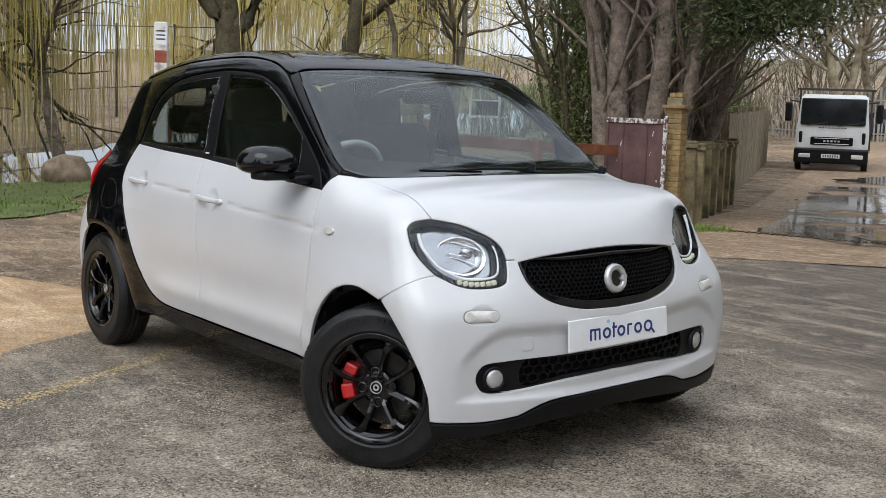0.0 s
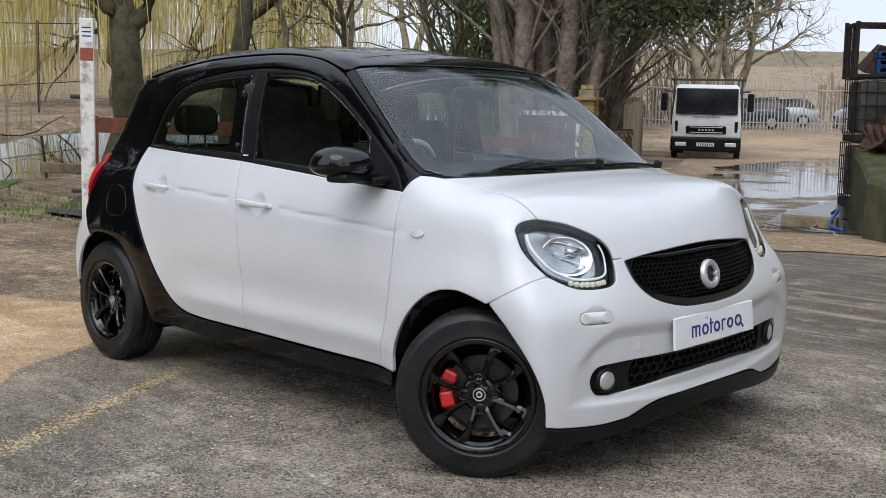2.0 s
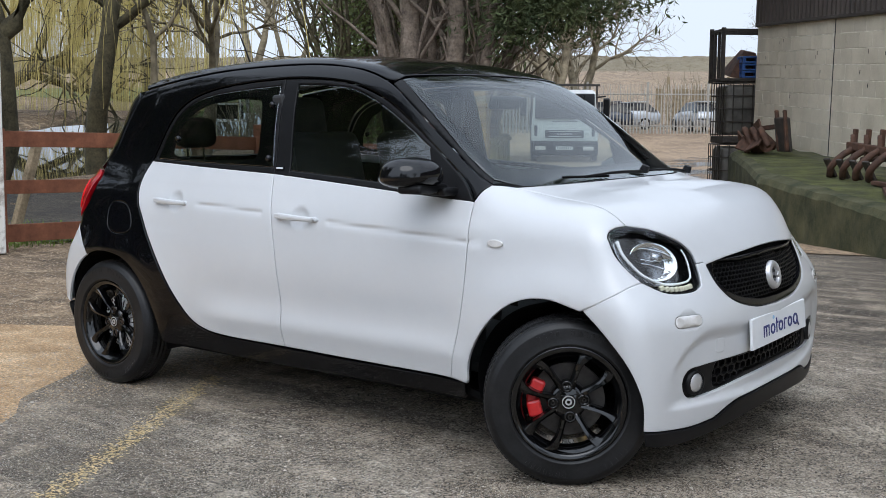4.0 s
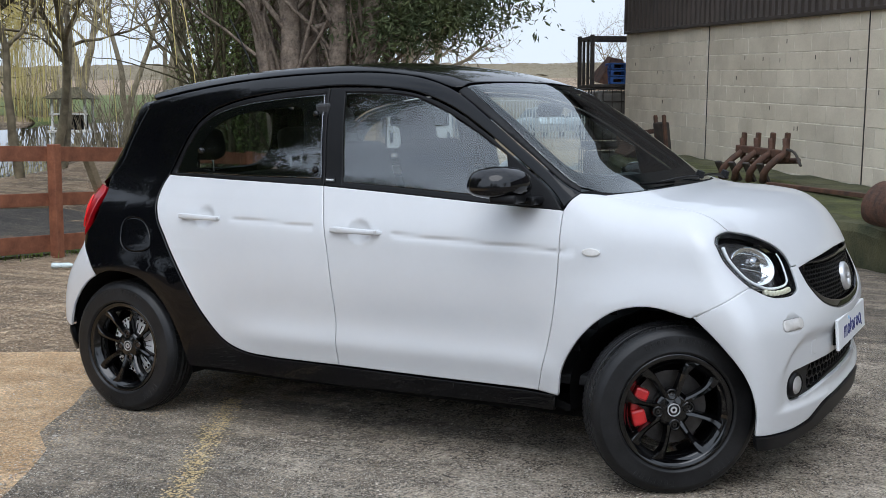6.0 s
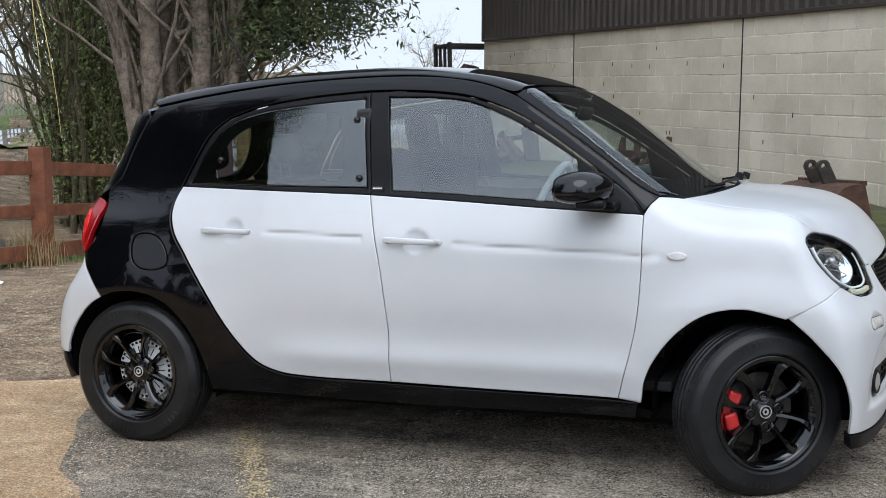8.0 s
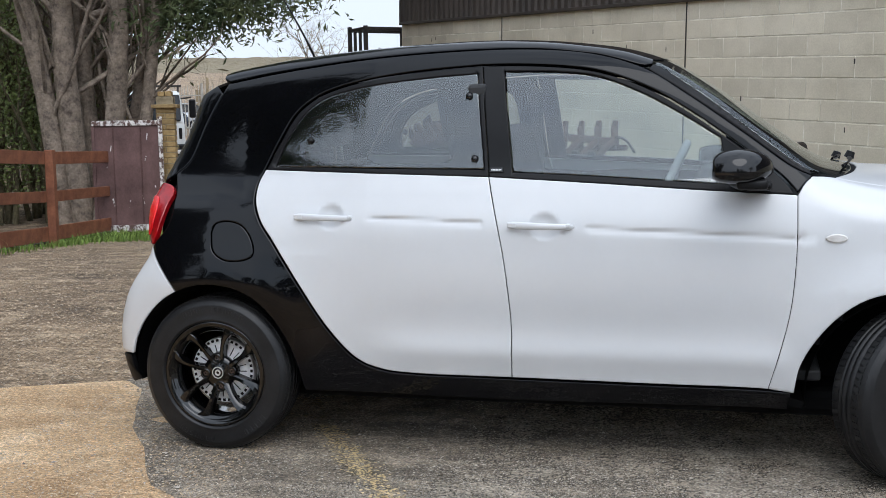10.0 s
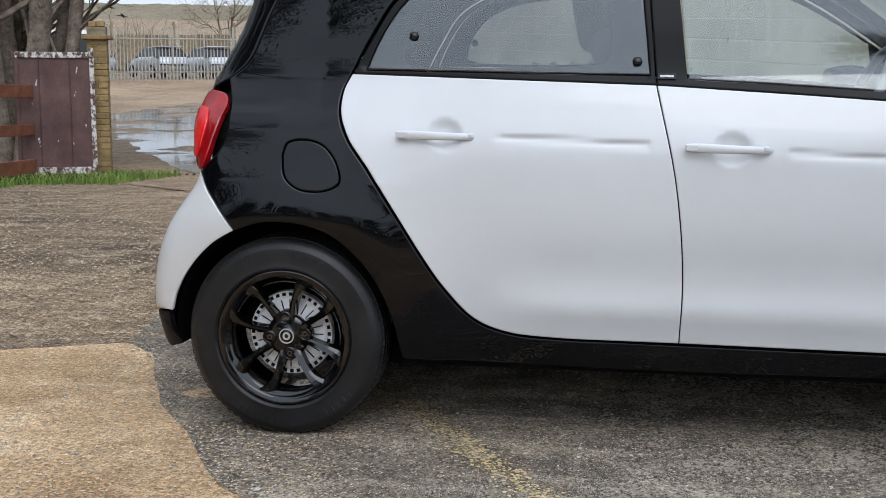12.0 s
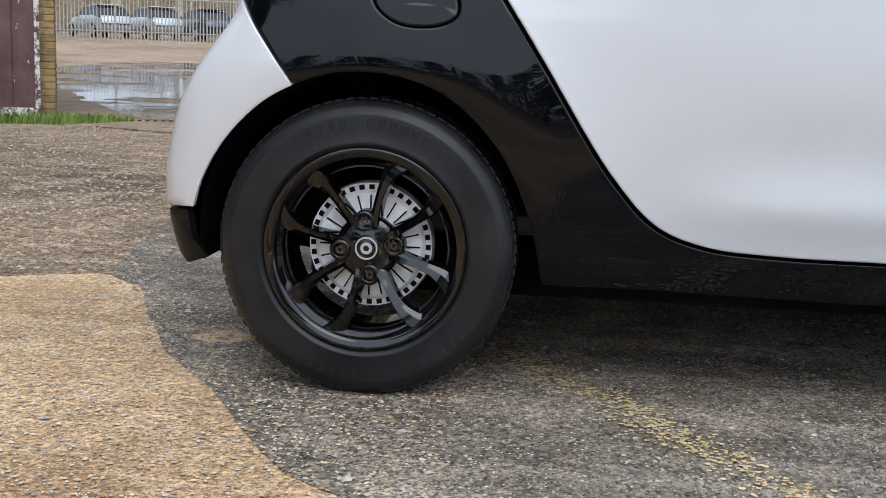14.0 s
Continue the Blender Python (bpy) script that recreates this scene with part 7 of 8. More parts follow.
for x, y, z0, ang in ((-6.6, 6.0, 0.45, 92), (-6.7, 3.4, 0.55, 84)):
    tagged(part("old_rail", block(2.6, 0.06, 0.11, 0.01), OLD_WOOD, fence, "weathered grey rail", m=pose(x, y, z0 - 0.05, 0, 3, ang)))
for x, y, r in ((-6.4, 5.4, 24), (-6.5, 2.9, -18)):
    part("brace", block(0.09, 0.09, 1.25, 0.01), OLD_WOOD, fence, m=pose(x, y, 0.38, r, 0, 0))
# white steel post with a notice
g = float(ground_z(-5.45, 1.95))
post = thing("steel_post", "square steel post with flaking white paint and rust", "post", pose(-5.25, 1.84, g, 0, 0, -30))
part("shaft", block(0.15, 0.13, 2.06, 0.01, (0, 0, 1.03), (0, 0.8, 0)), POST_WHITE, post)
part("notice", block(0.012, 0.115, 0.17, 0.002, (0.082, 0, 1.92)), PLATE_WHITE, post, "white notice")
for z in (1.97, 1.93, 1.89):
    part("notice_line", block(0.004, 0.085, 0.012, 0, (0.089, 0, z)), IRON, post)
part("rust_patch", block(0.012, 0.118, 0.12, 0.002, (0.081, 0, 1.72)), RUST_STAIN, post, "rust-red patch")
for z in (0.42, 1.32):
    part("hinge_pin", rod((0.0, -0.16, z), (0.0, -0.04, z), 0.02), IRON, post)

# ---- gate, brick pillar and low wall ----
GX, GY = -5.54, 9.60
g = float(ground_z(GX, GY))
gate = thing("steel_gate", "maroon sheet steel gate with peeling white frame", "gate", pose(GX, GY, g, 0, 0, 205) @ Matrix.Diagonal((0.74, 1, 1, 1)), kind="")
part("gate_sheet", block(1.20, 0.02, 1.42, 0.003, (0.62, 0, 0.80)), GATE_RED, gate)
for x, w, mt in ((0.03, 0.075, FLAKED), (1.20, 0.06, GATE_RED)):
    part("gate_stile", block(w, 0.055, 1.58 if x < 0.1 else 1.46, 0.006, (x, 0.0, 0.79)), mt, gate)
part("gate_rail", block(1.20, 0.06, 0.07, 0.006, (0.62, 0.004, 1.50)), FLAKED, gate)
part("gate_rail", block(1.20, 0.06, 0.09, 0.006, (0.62, 0.004, 0.10)), FLAKED, gate)
for x in (0.38, 0.86):
    part("fold", rod((x, 0.016, 0.16), (x, 0.016, 1.44), 0.010, segments=6), GATE_RED, gate)
rng = random.Random(21)
for k in range(9):
    x, z = rng.uniform(0.15, 1.1), rng.uniform(0.2, 1.4)
    part("paint_scrape", block(rng.uniform(0.01, 0.03), 0.004, rng.uniform(0.03, 0.12), 0, (x, 0.0115, z), (0, rng.uniform(-30, 30), 0)), FLAKED, gate)


def brick_pier(name, m, nx, courses, label, mortar=True):
    """A square pier of single bricks."""
    t = thing(name, label, "brick pillar", m, kind="structure")
    w = nx * 0.225 - 0.010
    part("core", block(w - 0.016, w - 0.016, courses * 0.075, 0, (0, 0, courses * 0.0375)), OLD_MORTAR, t)
    return t, w


brick_mesh = bpy.data.meshes.new("brick")
bm = block(0.215, 0.1025, 0.065, 0.005, segments=1)
bm.to_mesh(brick_mesh)
bm.free()
brick_mesh.materials.append(BRICK)


def lay(t, w, course, grow=0.0):
    """One course of bricks round a pier of about 0.33 m."""
    z = (course + 0.5) * 0.075
    h = (w + grow) / 2
    flip = course % 2
    for side in range(4):
        if (side + flip) % 2:
            continue
        for off in (0.0,):
            ob = new("brick", brick_mesh)
            ob.parent = t
            ob.matrix_basis = pose(0, 0, z + rng.uniform(-0.002, 0.002), 0, 0, 90 * side) @ pose(off, -h / 2 - 0.002, 0, 0, 0, rng.uniform(-1, 1)) @ Matrix.Diagonal((2 * h / 0.215, (h - 0.004) / 0.1025, 1, 1))

PX, PY = -5.60, 9.86
g = float(ground_z(PX, PY)) - 0.02
pier, w = brick_pier("brick_pillar", pose(PX, PY, g, 0, 0, 20), 1.12, 25, "yellow brick gate pillar with a stepped cap")
for c in range(23):
    lay(pier, w, c)
part("cap_slab", block(w + 0.11, w + 0.11, 0.05, 0.012, (0, 0, 23 * 0.075 + 0.02)), BRICK, pier)
for c in (24, 25):
    lay(pier, w, c, -0.03 * (c - 23))
low = thing("low_wall", "low wall of mossy concrete posts and panels", "wall", kind="structure")
L0, L1 = Vector((-5.96, 10.60)), Vector((-8.75, 15.0))
turn = math.degrees(math.atan2((L1 - L0).y, (L1 - L0).x))
for k in range(7):
    p = L0.lerp(L1, k / 6)
    g = float(ground_z(p.x, p.y))
    h = 1.20 - 0.03 * (k % 2)
    part("wall_post", block(0.20, 0.20, h, 0.015, (0, 0, h / 2)), LOW_WALL, low, m=pose(p.x, p.y, g - 0.05, 0, 0, turn))
    part("post_cap", block(0.27, 0.27, 0.06, 0.012, (0, 0, h + 0.03)), LOW_WALL, low, m=pose(p.x, p.y, g - 0.05, 0, 0, turn))
    part("post_cap", block(0.22, 0.22, 0.05, 0.012, (0, 0, h + 0.085)), LOW_WALL, low, m=pose(p.x, p.y, g - 0.05, 0, 0, turn))
    if k < 6:
        q = L0.lerp(L1, (k + 0.5) / 6)
        part("wall_panel", block(0.72, 0.07, 0.98, 0.01, (0, 0, 0.47)), LOW_WALL, low, m=pose(q.x - 0.03, q.y, float(ground_z(q.x, q.y)) - 0.05, 0, 0, turn))
g = float(ground_z(-5.55, 10.95)) - 0.02
pier2, w2 = brick_pier("brick_pier", pose(-6.06, 10.42, g, 0, 0, 25), 1.2, 14, "short yellow brick pier in the low wall")
for c in range(14):
    lay(pier2, 0.29, c, -0.02)

# ---- close-boarded fence up the drive ----
boards = thing("board_fence", "weathered close-boarded wooden fence beside the drive", "fence", kind="structure")
B0, B1 = Vector((-9.1, 15.3)), Vector((-18.9, 29.3))
bt = math.degrees(math.atan2((B1 - B0).y, (B1 - B0).x))
board_mesh = bpy.data.meshes.new("board")
bm = block(0.135, 0.022, 1.72, 0.004, (0, 0, 0.86), segments=1)
bm.to_mesh(board_mesh)
bm.free()
board_mesh.materials.append(OLD_WOOD)
nb = int((B1 - B0).length / 0.15)
for k in range(nb):
    p = B0.lerp(B1, k / nb)
    ob = new("board", board_mesh)
    ob.parent = boards
    ob.matrix_basis = pose(p.x, p.y, float(ground_z(p.x, p.y)) + rng.uniform(-0.03, 0.02), 0, rng.uniform(-1, 1), bt + rng.uniform(-2, 2))
for z in (0.4, 1.4):
    a, b = Vector((B0.x, B0.y, float(ground_z(*B0)) + z)), Vector((B1.x, B1.y, float(ground_z(*B1)) + z))
    part("rail", rod(a + Vector((-0.05, -0.03, 0)), b + Vector((-0.05, -0.03, 0)), 0.045, segments=4), OLD_WOOD, boards)
for k in range(0, 7):
    p = B0.lerp(B1, k / 6)
    part("post", block(0.11, 0.11, 1.85, 0.01, (0, 0, 0.92)), OLD_WOOD, boards, m=pose(p.x - 0.08, p.y - 0.05, float(ground_z(*p)), 0, 0, bt))

# ---- palisade fence and the cars behind it ----
pal = thing("palisade_fence", "galvanised steel palisade fence round the car park", "fence", kind="structure")
F0, F1 = Vector((-34.0, 38.0)), Vector((-6.0, 57.5))
ft = math.degrees(math.atan2((F1 - F0).y, (F1 - F0).x))
pale_mesh = bpy.data.meshes.new("pale")
bm = block(0.072, 0.03, 2.30, 0.006, (0, 0, 1.12), segments=1)
for v in bm.verts:
    if v.co.z > 2.2:
        v.co.x *= 0.25
        v.co.z += 0.05
bm.to_mesh(pale_mesh)
bm.free()
pale_mesh.materials.append(GALV)
npal = 215
for k in range(npal):
    p = F0.lerp(F1, k / npal)
    ob = new("pale", pale_mesh)
    ob.parent = pal
    ob.matrix_basis = pose(p.x, p.y, float(ground_z(p.x, p.y)), 0, rng.uniform(-0.8, 0.8), ft)
for k in range(13):
    p = F0.lerp(F1, k / 12)
    part("fence_post", block(0.10, 0.10, 2.50, 0.006, (0, 0, 1.18)), GALV, pal, m=pose(p.x + 0.03, p.y + 0.08, float(ground_z(*p)), 0, 0, ft))
    if k < 12:
        q = F0.lerp(F1, (k + 1) / 12)
        for z in (0.35, 1.85):
            part("rail", rod((p.x + 0.02, p.y + 0.05, float(ground_z(*p)) + z), (q.x + 0.02, q.y + 0.05, float(ground_z(*q)) + z), 0.03, segments=6), GALV, pal)
plank_fence = thing("plank_fence", "pale timber board fence beyond the car park", "fence", kind="structure")
for k in range(48, 90):
    p = Vector((-52.0, 50.0)).lerp(Vector((-12.0, 74.0)), k / 89)
    part("plank", block(0.46, 0.05, 2.0 + 0.2 * rng.random(), 0.0, (0, 0, 1.2)), OLD_WOOD, plank_fence, m=pose(p.x, p.y, float(ground_z(*p)), 0, 0, 31)) if k % 7 else part("post", block(0.16, 0.16, 3.0, 0.0, (0, 0, 1.5)), OLD_WOOD, plank_fence, m=pose(p.x, p.y, float(ground_z(*p)), 0, 0, 31))


def plain_car(m, paint, label, length=4.1, height=1.46):
    """A parked hatchback: lofted body, glass band, wheels, lamps."""
    t = thing("parked_car", label, "car", m, group="cars in the car park")
    st = [(-0.5, 0.45, 0.75), (-0.47, 0.30, 0.98), (-0.30, 0.22, 1.00), (0.12, 0.20, 0.98), (0.30, 0.21, 0.90), (0.46, 0.28, 0.74), (0.5, 0.42, 0.62)]
    vs, fs = [], []
    for u, lo, hi in st:
        w = 0.86 * (1 - 0.16 * abs(2 * u) ** 4)
        for y, z in ((-w * 0.92, lo), (-w, lo + 0.2), (-w, hi - 0.18), (-w * 0.90, hi), (w * 0.90, hi), (w, hi - 0.18), (w, lo + 0.2), (w * 0.92, lo)):
            vs.append((u * length, y, z))
    for i in range(len(st) - 1):
        for j in range(8):
            a, b = i * 8 + j, i * 8 + (j + 1) % 8
            fs.append((a, b, b + 8, a + 8))
    fs += [tuple(range(8))[::-1], tuple(range((len(st) - 1) * 8, len(st) * 8))]
    mesh_part("body", vs, fs, paint, t, smooth=True)
    gl = [(-0.46, 0.96, 0.74), (-0.34, 1.38 * height / 1.46, 0.60), (0.04, height - 0.01, 0.60), (0.27, 0.95, 0.74)]
    vs, fs = [], []
    for u, z, w in gl:
        vs += [(u * length, -w, z), (u * length, w, z)]
    lo = [(-0.46, 0.96, 0.78), (0.27, 0.95, 0.78)]
    b = len(vs)
    vs += [(-0.46 * length, -0.78, 0.95), (-0.46 * length, 0.78, 0.95), (0.27 * length, -0.78, 0.94), (0.27 * length, 0.78, 0.94)]
    fs = [(0, 1, 3, 2), (4, 5, 7, 6), (0, 2, 4, 6, b + 2, b), (1, b + 1, b + 3, 7, 5, 3)]
    mesh_part("glass", vs, fs, CAR_GLASS, t)
    part("roof", block(0.42 * length, 1.22, 0.05, 0.02, (-0.14 * length, 0, height - 0.02), (0, 3, 0)), paint, t, smooth=True)
    for x in (-0.30, 0.31):
        for s in (-1, 1):
            wh = part("wheel", rod((x * length, s * 0.72, 0.31), (x * length, s * 0.88, 0.31), 0.31, segments=24), RUBBER, t)
            part("hub", rod((x * length, s * 0.87, 0.31), (x * length, s * 0.89, 0.31), 0.20, segments=16), SILVER, wh)
    return t


fd = (F1 - F0).normalized()
fn = Vector((-fd.y, fd.x))
for k, (u, d, tn, paint, label) in enumerate(((11.8, 1.9, 176, CAR_DARK, "dark blue hatchback parked behind the palisade fence"), (17.4, 4.4, 100, CAR_SILVER, "silver hatchback parked behind the palisade fence"), (19.9, 4.5, 98, CAR_SILVER, "silver hatchback parked in a row"), (22.4, 4.6, 99, CAR_DARK, "dark hatchback parked in a row"), (24.9, 4.7, 97, CAR_RED, "red hatchback parked at the end of a row"), (13.8, 7.5, 175, CAR_SILVER, "silver estate parked in the second row"))):
    p = F0 + fd * u + fn * d
    plain_car(pose(p.x, p.y, float(ground_z(*p)), 0, 0, ft + tn), paint, label)


# ---- lorry ----
def lorry(m):
    t = thing("flatbed_lorry", "small white flatbed lorry parked facing the gate", "lorry", m)
    vs, fs = [], []
    prof = [(0.0, 0.62), (-0.02, 1.02), (-0.06, 1.25), (-0.26, 2.10), (-0.45, 2.26), (-1.6, 2.28), (-1.6, 0.62)]
    for s in (-1, 1):
        for x, z in prof:
            w = 1.03 - 0.09 * max(0, z - 1.2)
            vs.append((x - 0.06 * 0, s * w, z))
    k = len(prof)
    for i in range(k):
        j = (i + 1) % k
        fs.append((i, j, k + j, k + i))
    fs += [tuple(range(k))[::-1], tuple(range(k, 2 * k))]
    bm = bmesh.new()
    bv = [bm.verts.new(v) for v in vs]
    for f in fs:
        bm.faces.new([bv[i] for i in f])
    bmesh.ops.recalc_face_normals(bm, faces=bm.faces)
    bmesh.ops.bevel(bm, geom=bm.edges[:], offset=0.05, segments=2, affect="EDGES")
    part("cab", bm, TRUCK_WHITE, t, "white cab")
    part("windscreen", block(0.03, 1.84, 0.80, 0.03, (-0.130, 0, 1.745), (0, -13, 0), 2), CAR_GLASS, t, "dark windscreen")
    for y in (-0.45, 0.45):
        part("wiper", rod((-0.02, y - 0.3, 1.34), (-0.04, y + 0.3, 1.42), 0.012), IRON, t)
    part("bumper", block(0.24, 2.10, 0.44, 0.05, (-0.02, 0, 0.44), segments=2), BLACK_SATIN, t, "grey-black bumper")
    part("grille", block(0.05, 1.20, 0.24, 0.03, (0.00, 0, 0.88)), BLACK_MATT, t, "black grille panel")
    for z in (0.80, 0.96):
        part("grille_bar", block(0.05, 0.98, 0.022, 0.008, (0.02, 0, z)), TRUCK_WHITE, t)
    flat = bmesh.new()
    for k in range(5):
        block(0.02, 0.06, 0.05, 0, (0.03, -0.20 + 0.10 * k, 0.88), bm=flat)
    part("badge", flat, SILVER, t)
    for y in (-0.74, 0.74):
        lamp = part("headlamp", block(0.06, 0.34, 0.13, 0.03, (0.09, y, 0.44), segments=2), LAMP_CLEAR, t, "clear headlamp")
        part("corner_vent", block(0.05, 0.10, 0.34, 0.03, (-0.02, y * 1.20, 0.98)), BLACK_SATIN, t)
        part("mirror_arm", rod((-0.30, y * 1.30, 2.02), (-0.18, y * 1.70, 2.06), 0.025), IRON, t)
        part("mirror", block(0.10, 0.20, 0.56, 0.05, (-0.18, y * 1.74, 1.72), segments=2), BLACK_SATIN, t)
        wh = part("wheel", rod((-0.85, y * 1.16, 0.40), (-0.85, y * 1.40, 0.40), 0.40, segments=28), RUBBER, t)
        part("hub", rod((-0.85, y * 1.38, 0.40), (-0.85, y * 1.42, 0.40), 0.22, segments=16), SILVER, wh)
        part("wheel", rod((-4.1, y * 1.0, 0.40), (-4.1, y * 1.40, 0.40), 0.40, segments=28), RUBBER, t)
    plate_ob = part("number_plate", block(0.02, 0.52, 0.11, 0.004, (0.11, 0, 0.44)), PLATE_WHITE, t, "white plate with plain dark bars")
    bars = bmesh.new()
    for k in range(7):
        block(0.008, 0.035, 0.07, 0, (0.122, -0.20 + 0.066 * k, 0.44), bm=bars)
    part("plate_bars", bars, IRON, plate_ob)
    flat = bmesh.new()
    for k in range(9):
        block(0.008, 0.06, 0.035, 0, (-0.02, -0.36 + 0.09 * k, 1.27), bm=flat)
    part("writing_bar", flat, IRON, t)
    for y in (-1.05, 1.05):
        part("headboard_post", block(0.06, 0.06, 1.9, 0.006, (-1.72, y, 1.5)), IRON, t)
    part("headboard_rail", block(0.06, 2.30, 0.07, 0.006, (-1.72, 0, 2.44)), IRON, t)
    part("headboard_rail", block(0.06, 2.16, 0.06, 0.006, (-1.72, 0, 2.12)), IRON, t)
    for y in (-1.09, 1.09):
        part("side_board", block(3.9, 0.05, 0.55, 0.01, (-3.75, y, 1.32)), IRON, t, "dark dropside board")
    part("bed", block(3.9, 2.1, 0.14, 0.02, (-3.7, 0, 0.98)), OLD_WOOD, t)
    part("chassis", block(5.2, 0.8, 0.24, 0.02, (-3.0, 0, 0.68)), IRON, t)
    return t


lp = (-15.0, 27.2)
lorry(pose(lp[0], lp[1], float(ground_z(*lp)), 0, 0, -57))


# ================= trees =================
def grow(rng, verts, faces, start, way, length, radius, level, spec, tips):
    """Adds a limb with its branches to vertex and face lists."""
    segs = max(2, int(length / spec["seg"][min(level, len(spec["seg"]) - 1)]))
    sides = (8, 6, 4, 3, 3)[min(level, 4)]
    p, d = Vector(start), Vector(way).normalized()
    ring = None
    for i in range(segs + 1):
        u = i / segs
        r = radius * (1 - u * spec["thin"]) + 0.0015
        s = d.orthogonal().normalized()
        t = d.cross(s)
        b = len(verts)
        for k in range(sides):
            a = 2 * math.pi * k / sides
            q = p + (s * math.cos(a) + t * math.sin(a)) * r
            verts.append((q.x, q.y, q.z))
        if ring is not None:
            faces.extend([(ring + k, ring + (k + 1) % sides, b + (k + 1) % sides, b + k) for k in range(sides)])
        ring = b
        if i == segs:
            break
        bend = spec["bend"][min(level, len(spec["bend"]) - 1)]
        d = (d + Vector((rng.gauss(0, bend), rng.gauss(0, bend), rng.gauss(0, bend) + spec["lift"][min(level, len(spec["lift"]) - 1)]))).normalized()
        p = p + d * length / segs
        if level < spec["levels"] and u > spec["bare"][min(level, len(spec["bare"]) - 1)]:
            for _ in range(spec["kids"][level]):
                if rng.random() < spec["chance"]:
                    side = d.orthogonal()
                    side.rotate(Matrix.Rotation(rng.random() * 6.283, 3, d))
                    w = (d * spec["keep"] + side.normalized() * rng.uniform(0.6, 1.1)).normalized()
                    grow(rng, verts, faces, p, w, length * rng.uniform(*spec["ratio"]) * (1 - 0.45 * u), r * rng.uniform(*spec.get("slim", (0.45, 0.7))), level + 1, spec, tips)
    tips.append((p.copy(), d.copy(), level))


BARE = dict(seg=(0.45, 0.35, 0.25, 0.22), bend=(0.10, 0.16, 0.20, 0.22), lift=(0.06, 0.05, 0.03, 0.0), levels=3, bare=(0.28, 0.15, 0.1), kids=(2, 2, 1), chance=0.62, keep=0.75, ratio=(0.42, 0.68), thin=0.80)
WILLOW_SPEC = dict(seg=(0.4, 0.4, 0.3, 0.3), bend=(0.19, 0.16, 0.18, 0.2), lift=(0.05, 0.02, 0.0, 0.0), levels=2, bare=(0.30, 0.25), kids=(2, 2), chance=0.7, keep=0.7, ratio=(0.5, 0.8), thin=0.72)


def bare_tree(name, seed, height, radius, label, spec=BARE, bark=TWIG, lean=(0, 0), forks=1, ivy=0, ivy_top=3.5):
    r = random.Random(seed)
    verts, faces, tips = [], [], []
    for k in range(forks):
        w = Vector((lean[0] + r.gauss(0, 0.10 * forks), lean[1] + r.gauss(0, 0.10 * forks), 1))
        grow(r, verts, faces, (0.15 * (k - (forks - 1) / 2), 0.1 * r.random(), -0.15), w, height * r.uniform(0.85, 1.1), radius, 0, spec, tips)
    t = thing(name, label, "tree")
    mesh_part("trunk", verts, faces, bark, t, smooth=True)
    if ivy:
        base = [v for v in verts if v[2] < ivy_top and v[0] ** 2 + v[1] ** 2 < 1.2]
        leaves(t, "ivy", [Vector(r.choice(base)) for _ in range(ivy)], 0.08, 0.055, IVY, r)
    return t, tips, r


def leaves(parent, name, places, spread, size, material, r, droop=0.3, long=1.0):
    """A cloud of small bent leaves round many places."""
    verts, faces = [], []
    for p in places:
        c = p + Vector((r.gauss(0, spread), r.gauss(0, spread), r.gauss(0, spread)))
        a, b = Vector((r.gauss(0, 1), r.gauss(0, 1), r.gauss(0, 0.7) - droop)).normalized(), Vector((r.gauss(0, 1), r.gauss(0, 1), r.gauss(0, 1)))
        b = a.cross(b).normalized()
        s = size * r.uniform(0.6, 1.4)
        i = len(verts)
        n = a.cross(b) * s * 0.25
        for q in (c, c + a * s * long * 0.5 + b * s * 0.38 + n, c + a * s * long, c + a * s * long * 0.5 - b * s * 0.38 + n):
            verts.append((q.x, q.y, q.z))
        faces.append((i, i + 1, i + 2, i + 3))
    return mesh_part(name, verts, faces, material, parent)


def willow_tree(name, seed, height, radius, label, lean=(0, 0), strands=900, reach=(1.6, 4.2), forks=1, thick=1.0):
    t, tips, r = bare_tree(name, seed, height, radius, label, WILLOW_SPEC, BARK_DARK, lean, forks)
    spots = [p for p, d, l in tips if p.z > height * 0.42]
    verts, faces = [], []
    for _ in range(strands):
        p = r.choice(spots) + Vector((r.gauss(0, 0.45), r.gauss(0, 0.45), r.gauss(0, 0.25)))
        length = min(r.uniform(*reach), p.z - 0.3)
        dx, dy = r.gauss(0, 0.16), r.gauss(0, 0.16)
        w = r.uniform(0.004, 0.010) * thick
        n = 7
        a0 = r.random() * 3.14
        ring = None
        for i in range(n + 1):
            u = i / n
            q = (p.x + dx * u * 3 * (1 - 0.5 * u) + 0.03 * math.sin(5 * u + a0), p.y + dy * u * 3 * (1 - 0.5 * u), p.z + 0.25 * u * (1 - u) * 2 - length * u ** 1.25)
            b = len(verts)
            for k in range(3):
                verts.append((q[0] + w * (1.1 - 0.7 * u) * math.cos(a0 + 2.1 * k), q[1] + w * (1.1 - 0.7 * u) * math.sin(a0 + 2.1 * k), q[2]))
            if ring is not None:
                faces += [(ring + k, ring + (k + 1) % 3, b + (k + 1) % 3, b + k) for k in range(3)]
            ring = b
    mesh_part("foliage", verts, faces, WILLOW, t, "long yellow hanging withies")
    return t


def stand(t, x, y, turn=0, size=1.0, dz=0.0):
    t.matrix_basis = pose(x, y, float(ground_z(x, y)) + dz, 0, 0, turn) @ Matrix.Scale(size, 4)
    return t


